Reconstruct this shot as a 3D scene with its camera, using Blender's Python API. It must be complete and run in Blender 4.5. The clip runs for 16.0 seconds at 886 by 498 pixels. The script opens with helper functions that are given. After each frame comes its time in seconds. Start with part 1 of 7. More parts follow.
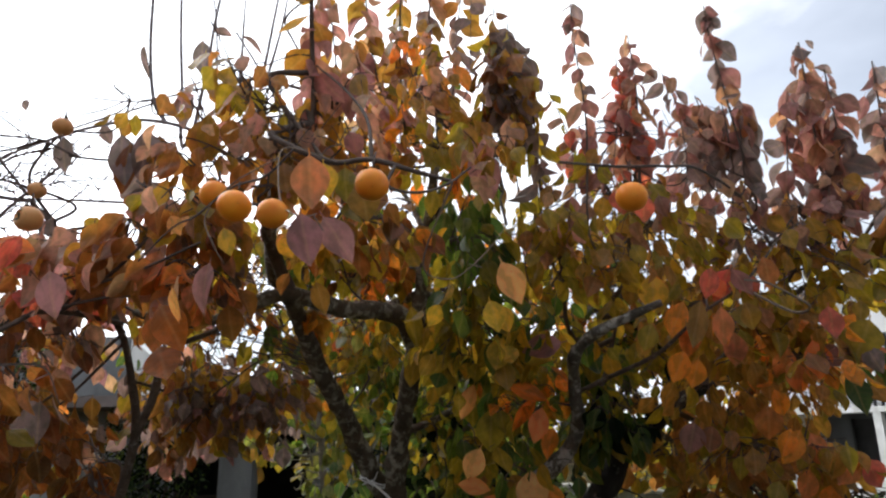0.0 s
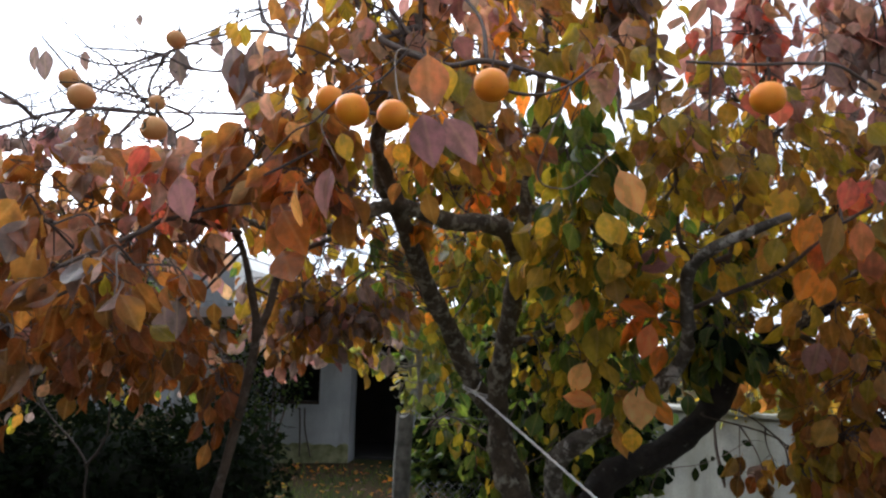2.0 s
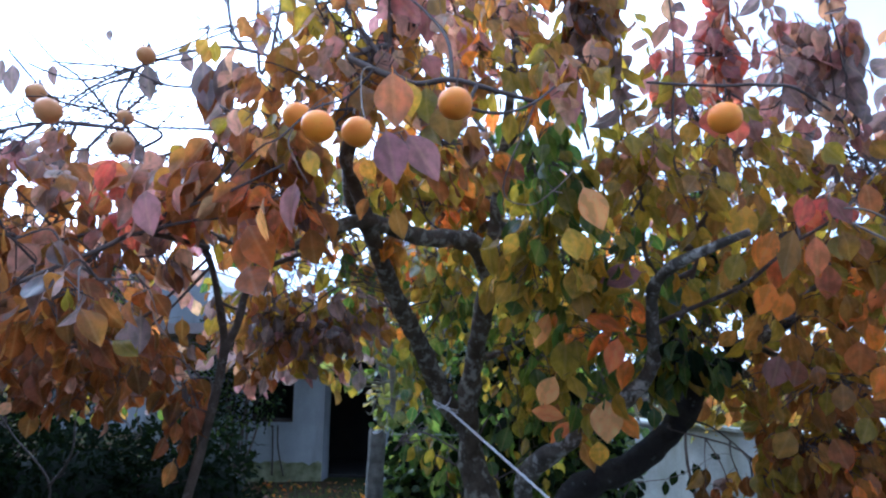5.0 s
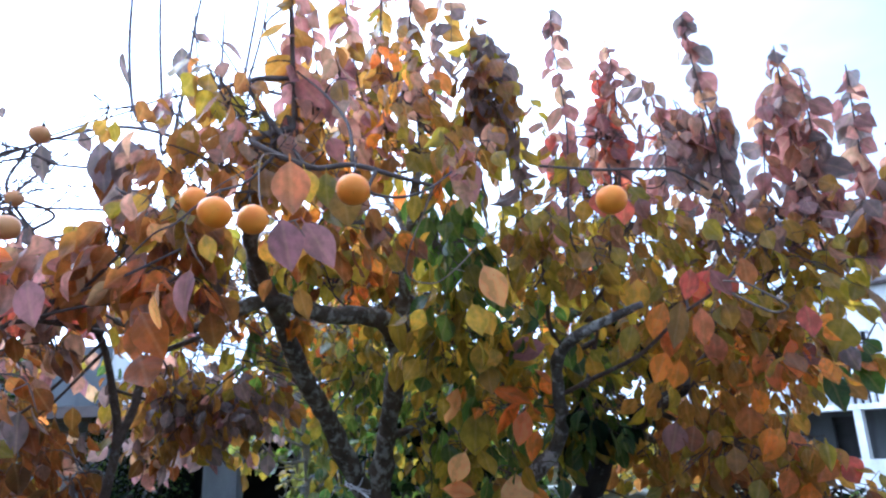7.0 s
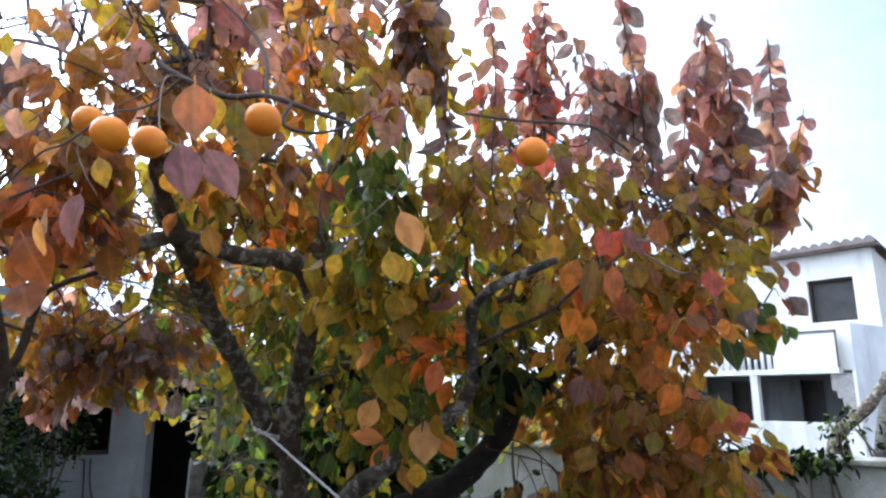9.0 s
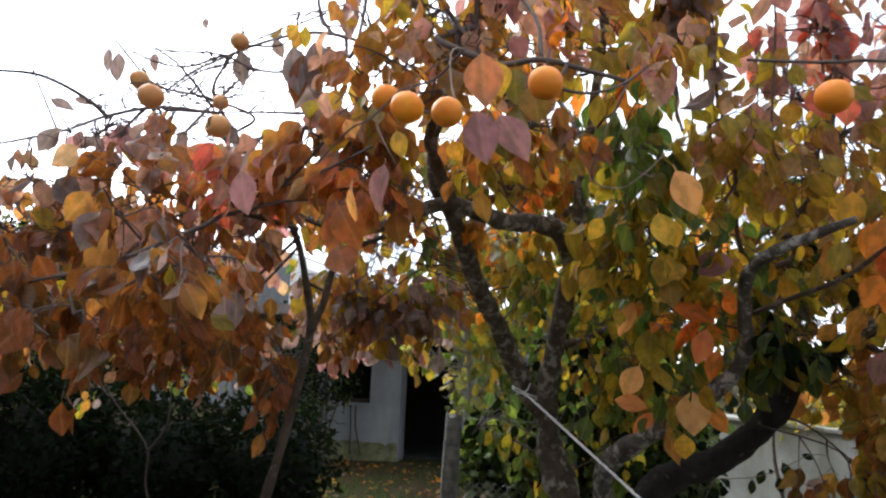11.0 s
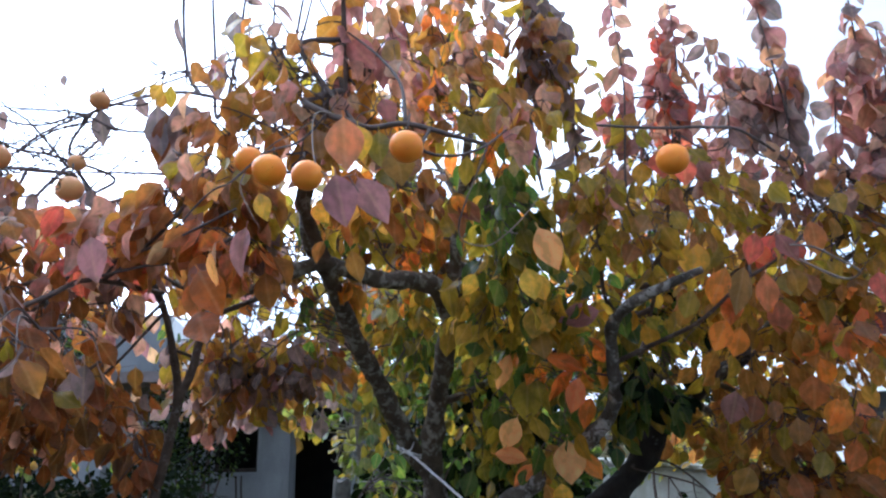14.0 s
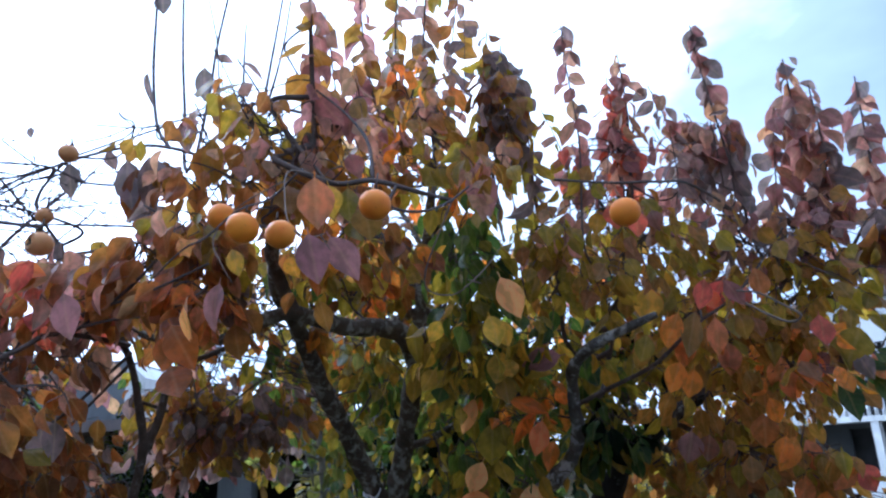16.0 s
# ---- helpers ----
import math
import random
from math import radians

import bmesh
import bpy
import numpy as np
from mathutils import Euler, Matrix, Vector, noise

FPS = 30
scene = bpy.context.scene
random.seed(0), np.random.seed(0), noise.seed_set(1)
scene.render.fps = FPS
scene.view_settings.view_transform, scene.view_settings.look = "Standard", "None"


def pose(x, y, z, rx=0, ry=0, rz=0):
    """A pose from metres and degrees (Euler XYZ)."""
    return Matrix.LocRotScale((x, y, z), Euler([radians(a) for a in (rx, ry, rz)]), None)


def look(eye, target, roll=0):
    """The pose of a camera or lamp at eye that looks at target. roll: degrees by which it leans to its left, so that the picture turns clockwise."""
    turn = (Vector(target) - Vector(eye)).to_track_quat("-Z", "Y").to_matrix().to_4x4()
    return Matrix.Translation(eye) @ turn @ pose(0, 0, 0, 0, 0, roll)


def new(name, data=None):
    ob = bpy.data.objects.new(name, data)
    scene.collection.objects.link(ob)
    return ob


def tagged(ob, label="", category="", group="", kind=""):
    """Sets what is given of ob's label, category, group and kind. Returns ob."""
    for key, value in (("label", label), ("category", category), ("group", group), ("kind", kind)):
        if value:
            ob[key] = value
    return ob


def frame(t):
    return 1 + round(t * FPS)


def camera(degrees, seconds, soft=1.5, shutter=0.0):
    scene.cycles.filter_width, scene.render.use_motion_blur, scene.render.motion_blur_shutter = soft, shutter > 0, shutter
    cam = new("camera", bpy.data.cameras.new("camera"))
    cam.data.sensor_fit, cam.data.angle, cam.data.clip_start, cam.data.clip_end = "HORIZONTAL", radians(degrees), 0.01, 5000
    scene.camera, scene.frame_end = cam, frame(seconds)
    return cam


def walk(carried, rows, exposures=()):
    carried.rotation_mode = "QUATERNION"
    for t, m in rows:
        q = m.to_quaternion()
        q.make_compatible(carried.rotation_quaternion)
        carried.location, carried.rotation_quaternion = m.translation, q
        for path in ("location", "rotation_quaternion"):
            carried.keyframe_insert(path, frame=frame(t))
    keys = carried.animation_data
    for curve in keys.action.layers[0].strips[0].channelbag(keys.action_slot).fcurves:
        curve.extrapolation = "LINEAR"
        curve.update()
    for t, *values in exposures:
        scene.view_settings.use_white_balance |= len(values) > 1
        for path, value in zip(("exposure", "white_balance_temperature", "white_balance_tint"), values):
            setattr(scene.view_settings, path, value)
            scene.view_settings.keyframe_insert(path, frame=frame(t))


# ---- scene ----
cam = camera(66.9, 16.0, soft=2.3)
PATH = [
    (0, (0.027, 0.066, 1.607), (0.011, 1.993, 2.143), -1.1),
    (0.5, (0.006, 0.081, 1.599), (-0.042, 2.026, 2.064), -1.0),
    (1, (-0.01, 0.095, 1.585), (-0.134, 2.056, 1.959), -0.1),
    (1.5, (-0.022, 0.099, 1.586), (-0.193, 2.06, 1.943), 0.0),
    (2, (-0.046, 0.108, 1.582), (-0.325, 2.064, 1.891), 0.8),
    (2.5, (-0.05, 0.11, 1.574), (-0.355, 2.063, 1.88), 1.6),
    (3, (-0.072, 0.101, 1.578), (-0.408, 2.048, 1.887), 1.9),
    (3.2, (-0.071, 0.099, 1.576), (-0.405, 2.045, 1.888), 1.75),
    (3.9, (-0.06, 0.098, 1.575), (-0.37, 2.047, 1.898), 1.5),
    (4.6, (-0.035, 0.094, 1.576), (-0.284, 2.05, 1.92), 0.9),
    (5.3, (-0.011, 0.087, 1.579), (-0.175, 2.048, 1.941), 0.35),
    (5.5, (-0.011, 0.082, 1.584), (-0.134, 2.045, 1.945), 0.3),
    (6, (0.008, 0.078, 1.585), (-0.063, 2.042, 1.957), -0.0),
    (6.5, (0.013, 0.079, 1.588), (-0.026, 2.036, 2.0), -0.7),
    (7, (0.033, 0.06, 1.604), (0.064, 1.983, 2.152), -2.1),
    (7.5, (0.03, 0.056, 1.606), (0.08, 1.969, 2.19), -2.3),
    (8, (0.049, 0.062, 1.604), (0.196, 1.977, 2.162), -2.0),
    (8.5, (0.087, 0.079, 1.583), (0.4, 2.002, 2.031), -2.1),
    (9, (0.074, 0.097, 1.579), (0.311, 2.038, 1.999), -0.5),
    (9.5, (0.04, 0.109, 1.568), (0.072, 2.08, 1.906), 0.4),
    (10, (0.016, 0.104, 1.567), (-0.116, 2.071, 1.905), 1.1),
    (10.2, (-0.001, 0.104, 1.567), (-0.19, 2.066, 1.907), 1.3),
    (10.9, (-0.037, 0.098, 1.566), (-0.433, 2.032, 1.885), 2.3),
    (11.6, (-0.067, 0.091, 1.565), (-0.648, 1.989, 1.85), 3.2),
    (12.3, (-0.061, 0.094, 1.565), (-0.618, 1.993, 1.851), 2.9),
    (12.5, (-0.048, 0.097, 1.561), (-0.54, 2.013, 1.861), 2.7),
    (13, (-0.013, 0.108, 1.565), (-0.296, 2.059, 1.902), 1.1),
    (13.5, (0.002, 0.108, 1.573), (-0.208, 2.056, 1.975), -0.0),
    (14, (0.017, 0.095, 1.578), (-0.097, 2.034, 2.055), -0.9),
    (14.5, (0.018, 0.086, 1.579), (-0.094, 2.018, 2.082), -1.0),
    (15, (0.024, 0.059, 1.593), (-0.092, 1.983, 2.128), -1.0),
    (15.5, (0.02, 0.013, 1.592), (-0.008, 1.92, 2.195), -1.8),
    (16, (0.012, 0.015, 1.591), (0.013, 1.927, 2.177), -2.3),
]
EXPOSURES = [(0, 0.57, 6250, 10), (0.5, 0.52, 6500, 10), (1, 0.52, 6500, 10), (1.5, 0.79, 6200, 10), (2, 0.94, 5950, 10), (2.5, 1.04, 5500, 10), (3, 1.19, 4850, 10), (5.5, 1.34, 4420, 10), (6, 1.39, 4420, 10), (7, 1.47, 4550, 10), (7.5, 1.47, 4650, 10), (8, 1.37, 4850, 10), (8.5, 1.37, 5200, 10), (9, 1.34, 5350, 10), (9.5, 1.24, 5600, 10), (10, 1.19, 6000, 10), (12.5, 1.24, 5850, 10), (13.5, 1.29, 5250, 10), (14.5, 1.29, 4800, 10), (15.5, 1.14, 4720, 10), (16, 0.72, 4600, 10)]
walk(cam, [(t, look(eye, target, roll)) for t, eye, target, roll in PATH], EXPOSURES)


# ---- light ----
def make_world():
    w = bpy.data.worlds.new("overcast")
    scene.world = w
    w.use_nodes = True
    nt = w.node_tree
    nt.nodes.clear()
    out = nt.nodes.new("ShaderNodeOutputWorld")
    bg = nt.nodes.new("ShaderNodeBackground")
    sky = nt.nodes.new("ShaderNodeTexSky")
    sky.sky_type, sky.sun_disc = "NISHITA", False
    sky.sun_elevation, sky.sun_rotation = radians(37), radians(-68)
    sky.air_density, sky.dust_density = 1.0, 0.6
    tc = nt.nodes.new("ShaderNodeTexCoord")
    mp = nt.nodes.new("ShaderNodeMapping")
    mp.inputs["Scale"].default_value = (1.0, 1.0, 2.2)
    mp.inputs["Location"].default_value = SKY_SHIFT
    nz = nt.nodes.new("ShaderNodeTexNoise")
    nz.inputs["Scale"].default_value, nz.inputs["Detail"].default_value = 2.3, 7
    nz.inputs["Roughness"].default_value = 0.52
    # a clearing low on one side, where the cloud thins
    gap = nt.nodes.new("ShaderNodeVectorMath")
    gap.operation = "DOT_PRODUCT"
    gap.inputs[1].default_value = Vector(CLEARING).normalized()
    thin = nt.nodes.new("ShaderNodeMapRange")
    thin.inputs["From Min"].default_value, thin.inputs["From Max"].default_value = 0.925, 1.0
    thin.inputs["To Min"].default_value, thin.inputs["To Max"].default_value = 0.0, CLEAR_DEPTH
    cover = nt.nodes.new("ShaderNodeMath")
    cover.operation = "SUBTRACT"
    ramp = nt.nodes.new("ShaderNodeValToRGB")
    ramp.color_ramp.elements[0].position, ramp.color_ramp.elements[1].position = 0.36, 0.50
    ramp.color_ramp.elements[0].color = (0.5, 0.5, 0.5, 1)
    # high cloud: brightest towards the veiled sun, dull on the far side, with greyer folds
    sep = nt.nodes.new("ShaderNodeVectorMath")
    sep.operation = "DOT_PRODUCT"
    sep.inputs[1].default_value = Vector((-0.64, 0.50, 0.58)).normalized()
    glow = nt.nodes.new("ShaderNodeMapRange")
    glow.inputs["From Min"].default_value, glow.inputs["From Max"].default_value = -0.2, 1.0
    power = nt.nodes.new("ShaderNodeMath")
    power.operation = "POWER"
    power.inputs[1].default_value = 2.3
    level = nt.nodes.new("ShaderNodeMath")
    level.operation = "MULTIPLY_ADD"
    level.inputs[1].default_value, level.inputs[2].default_value = CLOUD_BRIGHT - CLOUD_DIM, CLOUD_DIM
    folds = nt.nodes.new("ShaderNodeTexNoise")
    folds.inputs["Scale"].default_value, folds.inputs["Detail"].default_value = 2.6, 5
    fold = nt.nodes.new("ShaderNodeMapRange")
    fold.inputs["From Min"].default_value, fold.inputs["From Max"].default_value = 0.35, 0.65
    fold.inputs["To Min"].default_value, fold.inputs["To Max"].default_value = 0.66, 1.1
    shade = nt.nodes.new("ShaderNodeMath")
    shade.operation = "MULTIPLY"
    cloud = nt.nodes.new("ShaderNodeVectorMath")
    cloud.operation = "SCALE"
    cloud.inputs[0].default_value = (0.98, 1.0, 1.04)
    mix = nt.nodes.new("ShaderNodeMix")
    mix.data_type = "RGBA"
    k = nt.links.new
    k(tc.outputs["Generated"], mp.inputs["Vector"])
    k(mp.outputs["Vector"], nz.inputs["Vector"])
    k(mp.outputs["Vector"], folds.inputs["Vector"])
    k(tc.outputs["Generated"], gap.inputs[0])
    k(gap.outputs["Value"], thin.inputs["Value"])
    k(nz.outputs["Fac"], cover.inputs[0])
    k(thin.outputs["Result"], cover.inputs[1])
    k(cover.outputs[0], ramp.inputs["Fac"])
    k(tc.outputs["Generated"], sep.inputs[0])
    k(sep.outputs["Value"], glow.inputs["Value"])
    k(glow.outputs["Result"], power.inputs[0])
    k(power.outputs[0], level.inputs[0])
    k(folds.outputs["Fac"], fold.inputs["Value"])
    k(level.outputs[0], shade.inputs[0])
    k(fold.outputs["Result"], shade.inputs[1])
    k(shade.outputs[0], cloud.inputs["Scale"])
    k(ramp.outputs["Color"], mix.inputs["Factor"])
    k(sky.outputs["Color"], mix.inputs["A"])
    k(cloud.outputs["Vector"], mix.inputs["B"])
    k(mix.outputs["Result"], bg.inputs["Color"])
    bg.inputs["Strength"].default_value = 0.1
    k(bg.outputs["Background"], out.inputs["Surface"])


SKY_SHIFT = (0.35, 0.1, 0.0)
CLEARING, CLEAR_DEPTH = (0.64, 0.66, 0.39), 0.24
CLOUD_DIM, CLOUD_BRIGHT = 6.0, 26.0
make_world()
sun = new("sun", bpy.data.lights.new("sun", "SUN"))
sun.data.energy, sun.data.angle, sun.data.color = 0.9, radians(30), (1.0, 0.95, 0.88)
sun.matrix_world = look((-7.0, 5.0, 8.0), (0, 0, 1.5))


# ---- materials ----
def rgb(*c):
    return (*c, 1.0)


def nodes_of(name):
    m = bpy.data.materials.new(name)
    m.use_nodes = True
    nt = m.node_tree
    b = nt.nodes["Principled BSDF"]
    return m, nt, b, nt.nodes["Material Output"]


def noise_node(nt, scale, detail=5, rough=0.55, coord="Object"):
    tc = nt.nodes.new("ShaderNodeTexCoord")
    n = nt.nodes.new("ShaderNodeTexNoise")
    n.inputs["Scale"].default_value, n.inputs["Detail"].default_value = scale, detail
    n.inputs["Roughness"].default_value = rough
    nt.links.new(tc.outputs[coord], n.inputs["Vector"])
    return n


def ramp_node(nt, fac, stops, mode="LINEAR"):
    r = nt.nodes.new("ShaderNodeValToRGB")
    r.color_ramp.interpolation = mode
    el = r.color_ramp.elements
    while len(el) < len(stops):
        el.new(0.5)
    for e, (p, c) in zip(el, stops):
        e.position, e.color = p, c
    nt.links.new(fac, r.inputs["Fac"])
    return r


def mix_node(nt, fac, a, b, blend="MIX"):
    m = nt.nodes.new("ShaderNodeMix")
    m.data_type, m.blend_type = "RGBA", blend
    for key, v in (("Factor", fac), ("A", a), ("B", b)):
        if isinstance(v, bpy.types.NodeSocket):
            nt.links.new(v, m.inputs[key])
        else:
            m.inputs[key].default_value = v
    return m.outputs["Result"]


def bump_node(nt, height, strength, dist=0.01):
    b = nt.nodes.new("ShaderNodeBump")
    b.inputs["Strength"].default_value, b.inputs["Distance"].default_value = strength, dist
    nt.links.new(height, b.inputs["Height"])
    return b.outputs["Normal"]


def plain(name, c1, c2, scale=6.0, rough=0.8, metal=0.0, fine=60.0, bump=0.3, streak=None):
    """Two scales of variation between two near colours, with fine relief."""
    m, nt, b, out = nodes_of(name)
    n1, n2 = noise_node(nt, scale), noise_node(nt, fine, 3)
    r = ramp_node(nt, n1.outputs["Fac"], [(0.35, rgb(*c1)), (0.65, rgb(*c2))])
    col = mix_node(nt, 0.25, r.outputs["Color"], n2.outputs["Fac"], "OVERLAY")
    if streak:
        n3 = noise_node(nt, 1.0, 6)
        mp = nt.nodes.new("ShaderNodeMapping")
        mp.inputs["Scale"].default_value = (2.3, 2.3, 0.45)
        tc = nt.nodes.new("ShaderNodeTexCoord")
        nt.links.new(tc.outputs["Object"], mp.inputs["Vector"])
        nt.links.new(mp.outputs["Vector"], n3.inputs["Vector"])
        f = ramp_node(nt, n3.outputs["Fac"], [(0.5, rgb(0, 0, 0)), (0.72, rgb(1, 1, 1))])
        col = mix_node(nt, f.outputs["Color"], col, rgb(*streak))
    nt.links.new(col, b.inputs["Base Color"])
    b.inputs["Roughness"].default_value, b.inputs["Metallic"].default_value = rough, metal
    nt.links.new(bump_node(nt, n2.outputs["Fac"], bump), b.inputs["Normal"])
    return m


def leaf_material(name, colours, gloss=0.45, translucency=0.5, glow=(2.5, 2.3, 1.2)):
    """A leaf blade: its own colour leaf by leaf, blotches, paler veins, light coming through."""
    m, nt, b, out = nodes_of(name)
    oi, ge = nt.nodes.new("ShaderNodeObjectInfo"), nt.nodes.new("ShaderNodeNewGeometry")
    add = nt.nodes.new("ShaderNodeMath")
    add.operation = "ADD"
    nt.links.new(oi.outputs["Random"], add.inputs[0])
    nt.links.new(ge.outputs["Random Per Island"], add.inputs[1])
    fr = nt.nodes.new("ShaderNodeMath")
    fr.operation = "FRACT"
    nt.links.new(add.outputs[0], fr.inputs[0])
    stops = [((i + 0.5) / len(colours), rgb(*c)) for i, c in enumerate(colours)]
    own = ramp_node(nt, fr.outputs[0], stops)
    uv = nt.nodes.new("ShaderNodeUVMap")
    sx = nt.nodes.new("ShaderNodeSeparateXYZ")
    nt.links.new(uv.outputs["UV"], sx.inputs[0])
    far = nt.nodes.new("ShaderNodeMath")
    far.operation = "MULTIPLY"
    far.inputs[1].default_value = 60.0
    nt.links.new(fr.outputs[0], far.inputs[0])
    cx = nt.nodes.new("ShaderNodeCombineXYZ")
    nt.links.new(sx.outputs["X"], cx.inputs["X"])
    nt.links.new(sx.outputs["Y"], cx.inputs["Y"])
    nt.links.new(far.outputs[0], cx.inputs["Z"])

    def own_noise(scale, detail):
        n = nt.nodes.new("ShaderNodeTexNoise")
        n.inputs["Scale"].default_value, n.inputs["Detail"].default_value = scale, detail
        nt.links.new(cx.outputs[0], n.inputs["Vector"])
        return n

    big = own_noise(3.0, 4)
    blot = ramp_node(nt, big.outputs["Fac"], [(0.40, rgb(0.74, 0.76, 0.64)), (0.62, rgb(1.18, 1.09, 1.02))])
    col = mix_node(nt, 1.0, own.outputs["Color"], blot.outputs["Color"], "MULTIPLY")
    spots = own_noise(13.0, 3)
    sp = ramp_node(nt, spots.outputs["Fac"], [(0.70, rgb(0, 0, 0)), (0.76, rgb(0.6, 0.6, 0.6))])
    col = mix_node(nt, sp.outputs["Color"], col, rgb(*[min(0.05, max(c[0] for c in colours)) * k for k in (1.0, 0.44, 0.24)]))
    off = nt.nodes.new("ShaderNodeMath")
    off.operation = "ABSOLUTE"
    nt.links.new(sx.outputs["X"], off.inputs[0])
    rib = ramp_node(nt, off.outputs[0], [(0.02, rgb(1, 1, 1)), (0.07, rgb(0, 0, 0))])
    # side veins climb towards the tip
    side = nt.nodes.new("ShaderNodeMath")
    side.operation = "MULTIPLY_ADD"
    side.inputs[1].default_value = -0.35
    nt.links.new(off.outputs[0], side.inputs[0])
    nt.links.new(sx.outputs["Y"], side.inputs[2])
    sine = nt.nodes.new("ShaderNodeMath")
    sine.operation = "SINE"
    mul = nt.nodes.new("ShaderNodeMath")
    mul.operation = "MULTIPLY"
    mul.inputs[1].default_value = 46.0
    nt.links.new(side.outputs[0], mul.inputs[0])
    nt.links.new(mul.outputs[0], sine.inputs[0])
    vein = ramp_node(nt, sine.outputs[0], [(0.86, rgb(0, 0, 0)), (0.99, rgb(0.45, 0.45, 0.45))])
    veins = mix_node(nt, 1.0, rib.outputs["Color"], vein.outputs["Color"], "ADD")
    pale = mix_node(nt, 0.5, col, rgb(*[min(0.5, 6 * max(c[0] for c in colours)) * k for k in (1.0, 0.66, 0.36)]))
    half = nt.nodes.new("ShaderNodeMath")
    half.operation = "MULTIPLY"
    half.inputs[1].default_value = 0.22
    nt.links.new(veins, half.inputs[0])
    col = mix_node(nt, half.outputs[0], col, pale)
    nt.links.new(col, b.inputs["Base Color"])
    b.inputs["Roughness"].default_value = gloss
    b.inputs["Specular IOR Level"].default_value = 0.36 if gloss < 0.6 else 0.04
    nt.links.new(bump_node(nt, veins, 0.35, 0.002), b.inputs["Normal"])
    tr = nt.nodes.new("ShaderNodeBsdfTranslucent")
    # factors above one: extra brightness is put into the transmitted colour
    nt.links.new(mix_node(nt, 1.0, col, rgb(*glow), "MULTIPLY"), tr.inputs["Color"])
    mx = nt.nodes.new("ShaderNodeMixShader")
    mx.inputs["Fac"].default_value = translucency
    nt.links.new(b.outputs["BSDF"], mx.inputs[1])
    nt.links.new(tr.outputs["BSDF"], mx.inputs[2])
    nt.links.new(mx.outputs["Shader"], out.inputs["Surface"])
    return m


TONES = {
    "rust": [(0.21, 0.112, 0.03), (0.26, 0.122, 0.03), (0.175, 0.105, 0.028), (0.245, 0.14, 0.03), (0.22, 0.094, 0.036)],
    "orange": [(0.50, 0.18, 0.025), (0.45, 0.15, 0.022), (0.48, 0.24, 0.03), (0.48, 0.13, 0.028)],
    "peach": [(0.58, 0.31, 0.16), (0.54, 0.26, 0.12), (0.60, 0.35, 0.17)],
    "salmon": [(0.60, 0.20, 0.08), (0.56, 0.18, 0.07), (0.62, 0.25, 0.10)],
    # pink, maroon and dusk carry added blue and lightness, imitating veiling glare
    "pink": [(0.30, 0.165, 0.125), (0.35, 0.18, 0.125), (0.26, 0.15, 0.11), (0.31, 0.19, 0.10), (0.34, 0.16, 0.135)],
    "mauve": [(0.25, 0.125, 0.135), (0.29, 0.14, 0.14), (0.22, 0.11, 0.125)],
    "maroon": [(0.19, 0.085, 0.085), (0.22, 0.095, 0.085), (0.17, 0.09, 0.09), (0.23, 0.115, 0.06)],
    "red": [(0.42, 0.09, 0.085), (0.38, 0.10, 0.085), (0.35, 0.08, 0.075)],
    "olive": [(0.19, 0.15, 0.018), (0.24, 0.175, 0.02), (0.15, 0.13, 0.02), (0.275, 0.155, 0.02), (0.165, 0.14, 0.022), (0.27, 0.19, 0.022)],
    "russet": [(0.235, 0.098, 0.035), (0.275, 0.105, 0.04), (0.195, 0.088, 0.03), (0.25, 0.115, 0.03)],
    "coral": [(0.40, 0.15, 0.075), (0.36, 0.14, 0.08), (0.44, 0.16, 0.05)],
    "ember": [(0.34, 0.105, 0.014), (0.29, 0.085, 0.012)],
    # brown leaf, also darkened to put shade into the low, deep crown
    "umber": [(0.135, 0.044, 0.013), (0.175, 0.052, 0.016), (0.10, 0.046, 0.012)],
    "yellow": [(0.44, 0.28, 0.04), (0.50, 0.30, 0.035), (0.38, 0.26, 0.045)],
    "green": [(0.045, 0.08, 0.02), (0.06, 0.10, 0.02), (0.085, 0.11, 0.02), (0.04, 0.072, 0.026)],
    "dusk": [(0.14, 0.10, 0.10), (0.12, 0.095, 0.095), (0.16, 0.105, 0.10)],
    "lime": [(0.12, 0.14, 0.044), (0.15, 0.165, 0.056), (0.10, 0.108, 0.033), (0.17, 0.165, 0.068)],
    # evergreen leaf far below its own colour, deep shade put into it
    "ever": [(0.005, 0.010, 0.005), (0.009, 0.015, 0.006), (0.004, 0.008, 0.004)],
}
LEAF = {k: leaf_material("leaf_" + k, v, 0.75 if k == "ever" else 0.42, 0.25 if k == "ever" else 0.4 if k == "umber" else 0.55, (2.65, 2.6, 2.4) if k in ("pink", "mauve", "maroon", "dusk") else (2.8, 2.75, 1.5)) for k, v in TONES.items()}


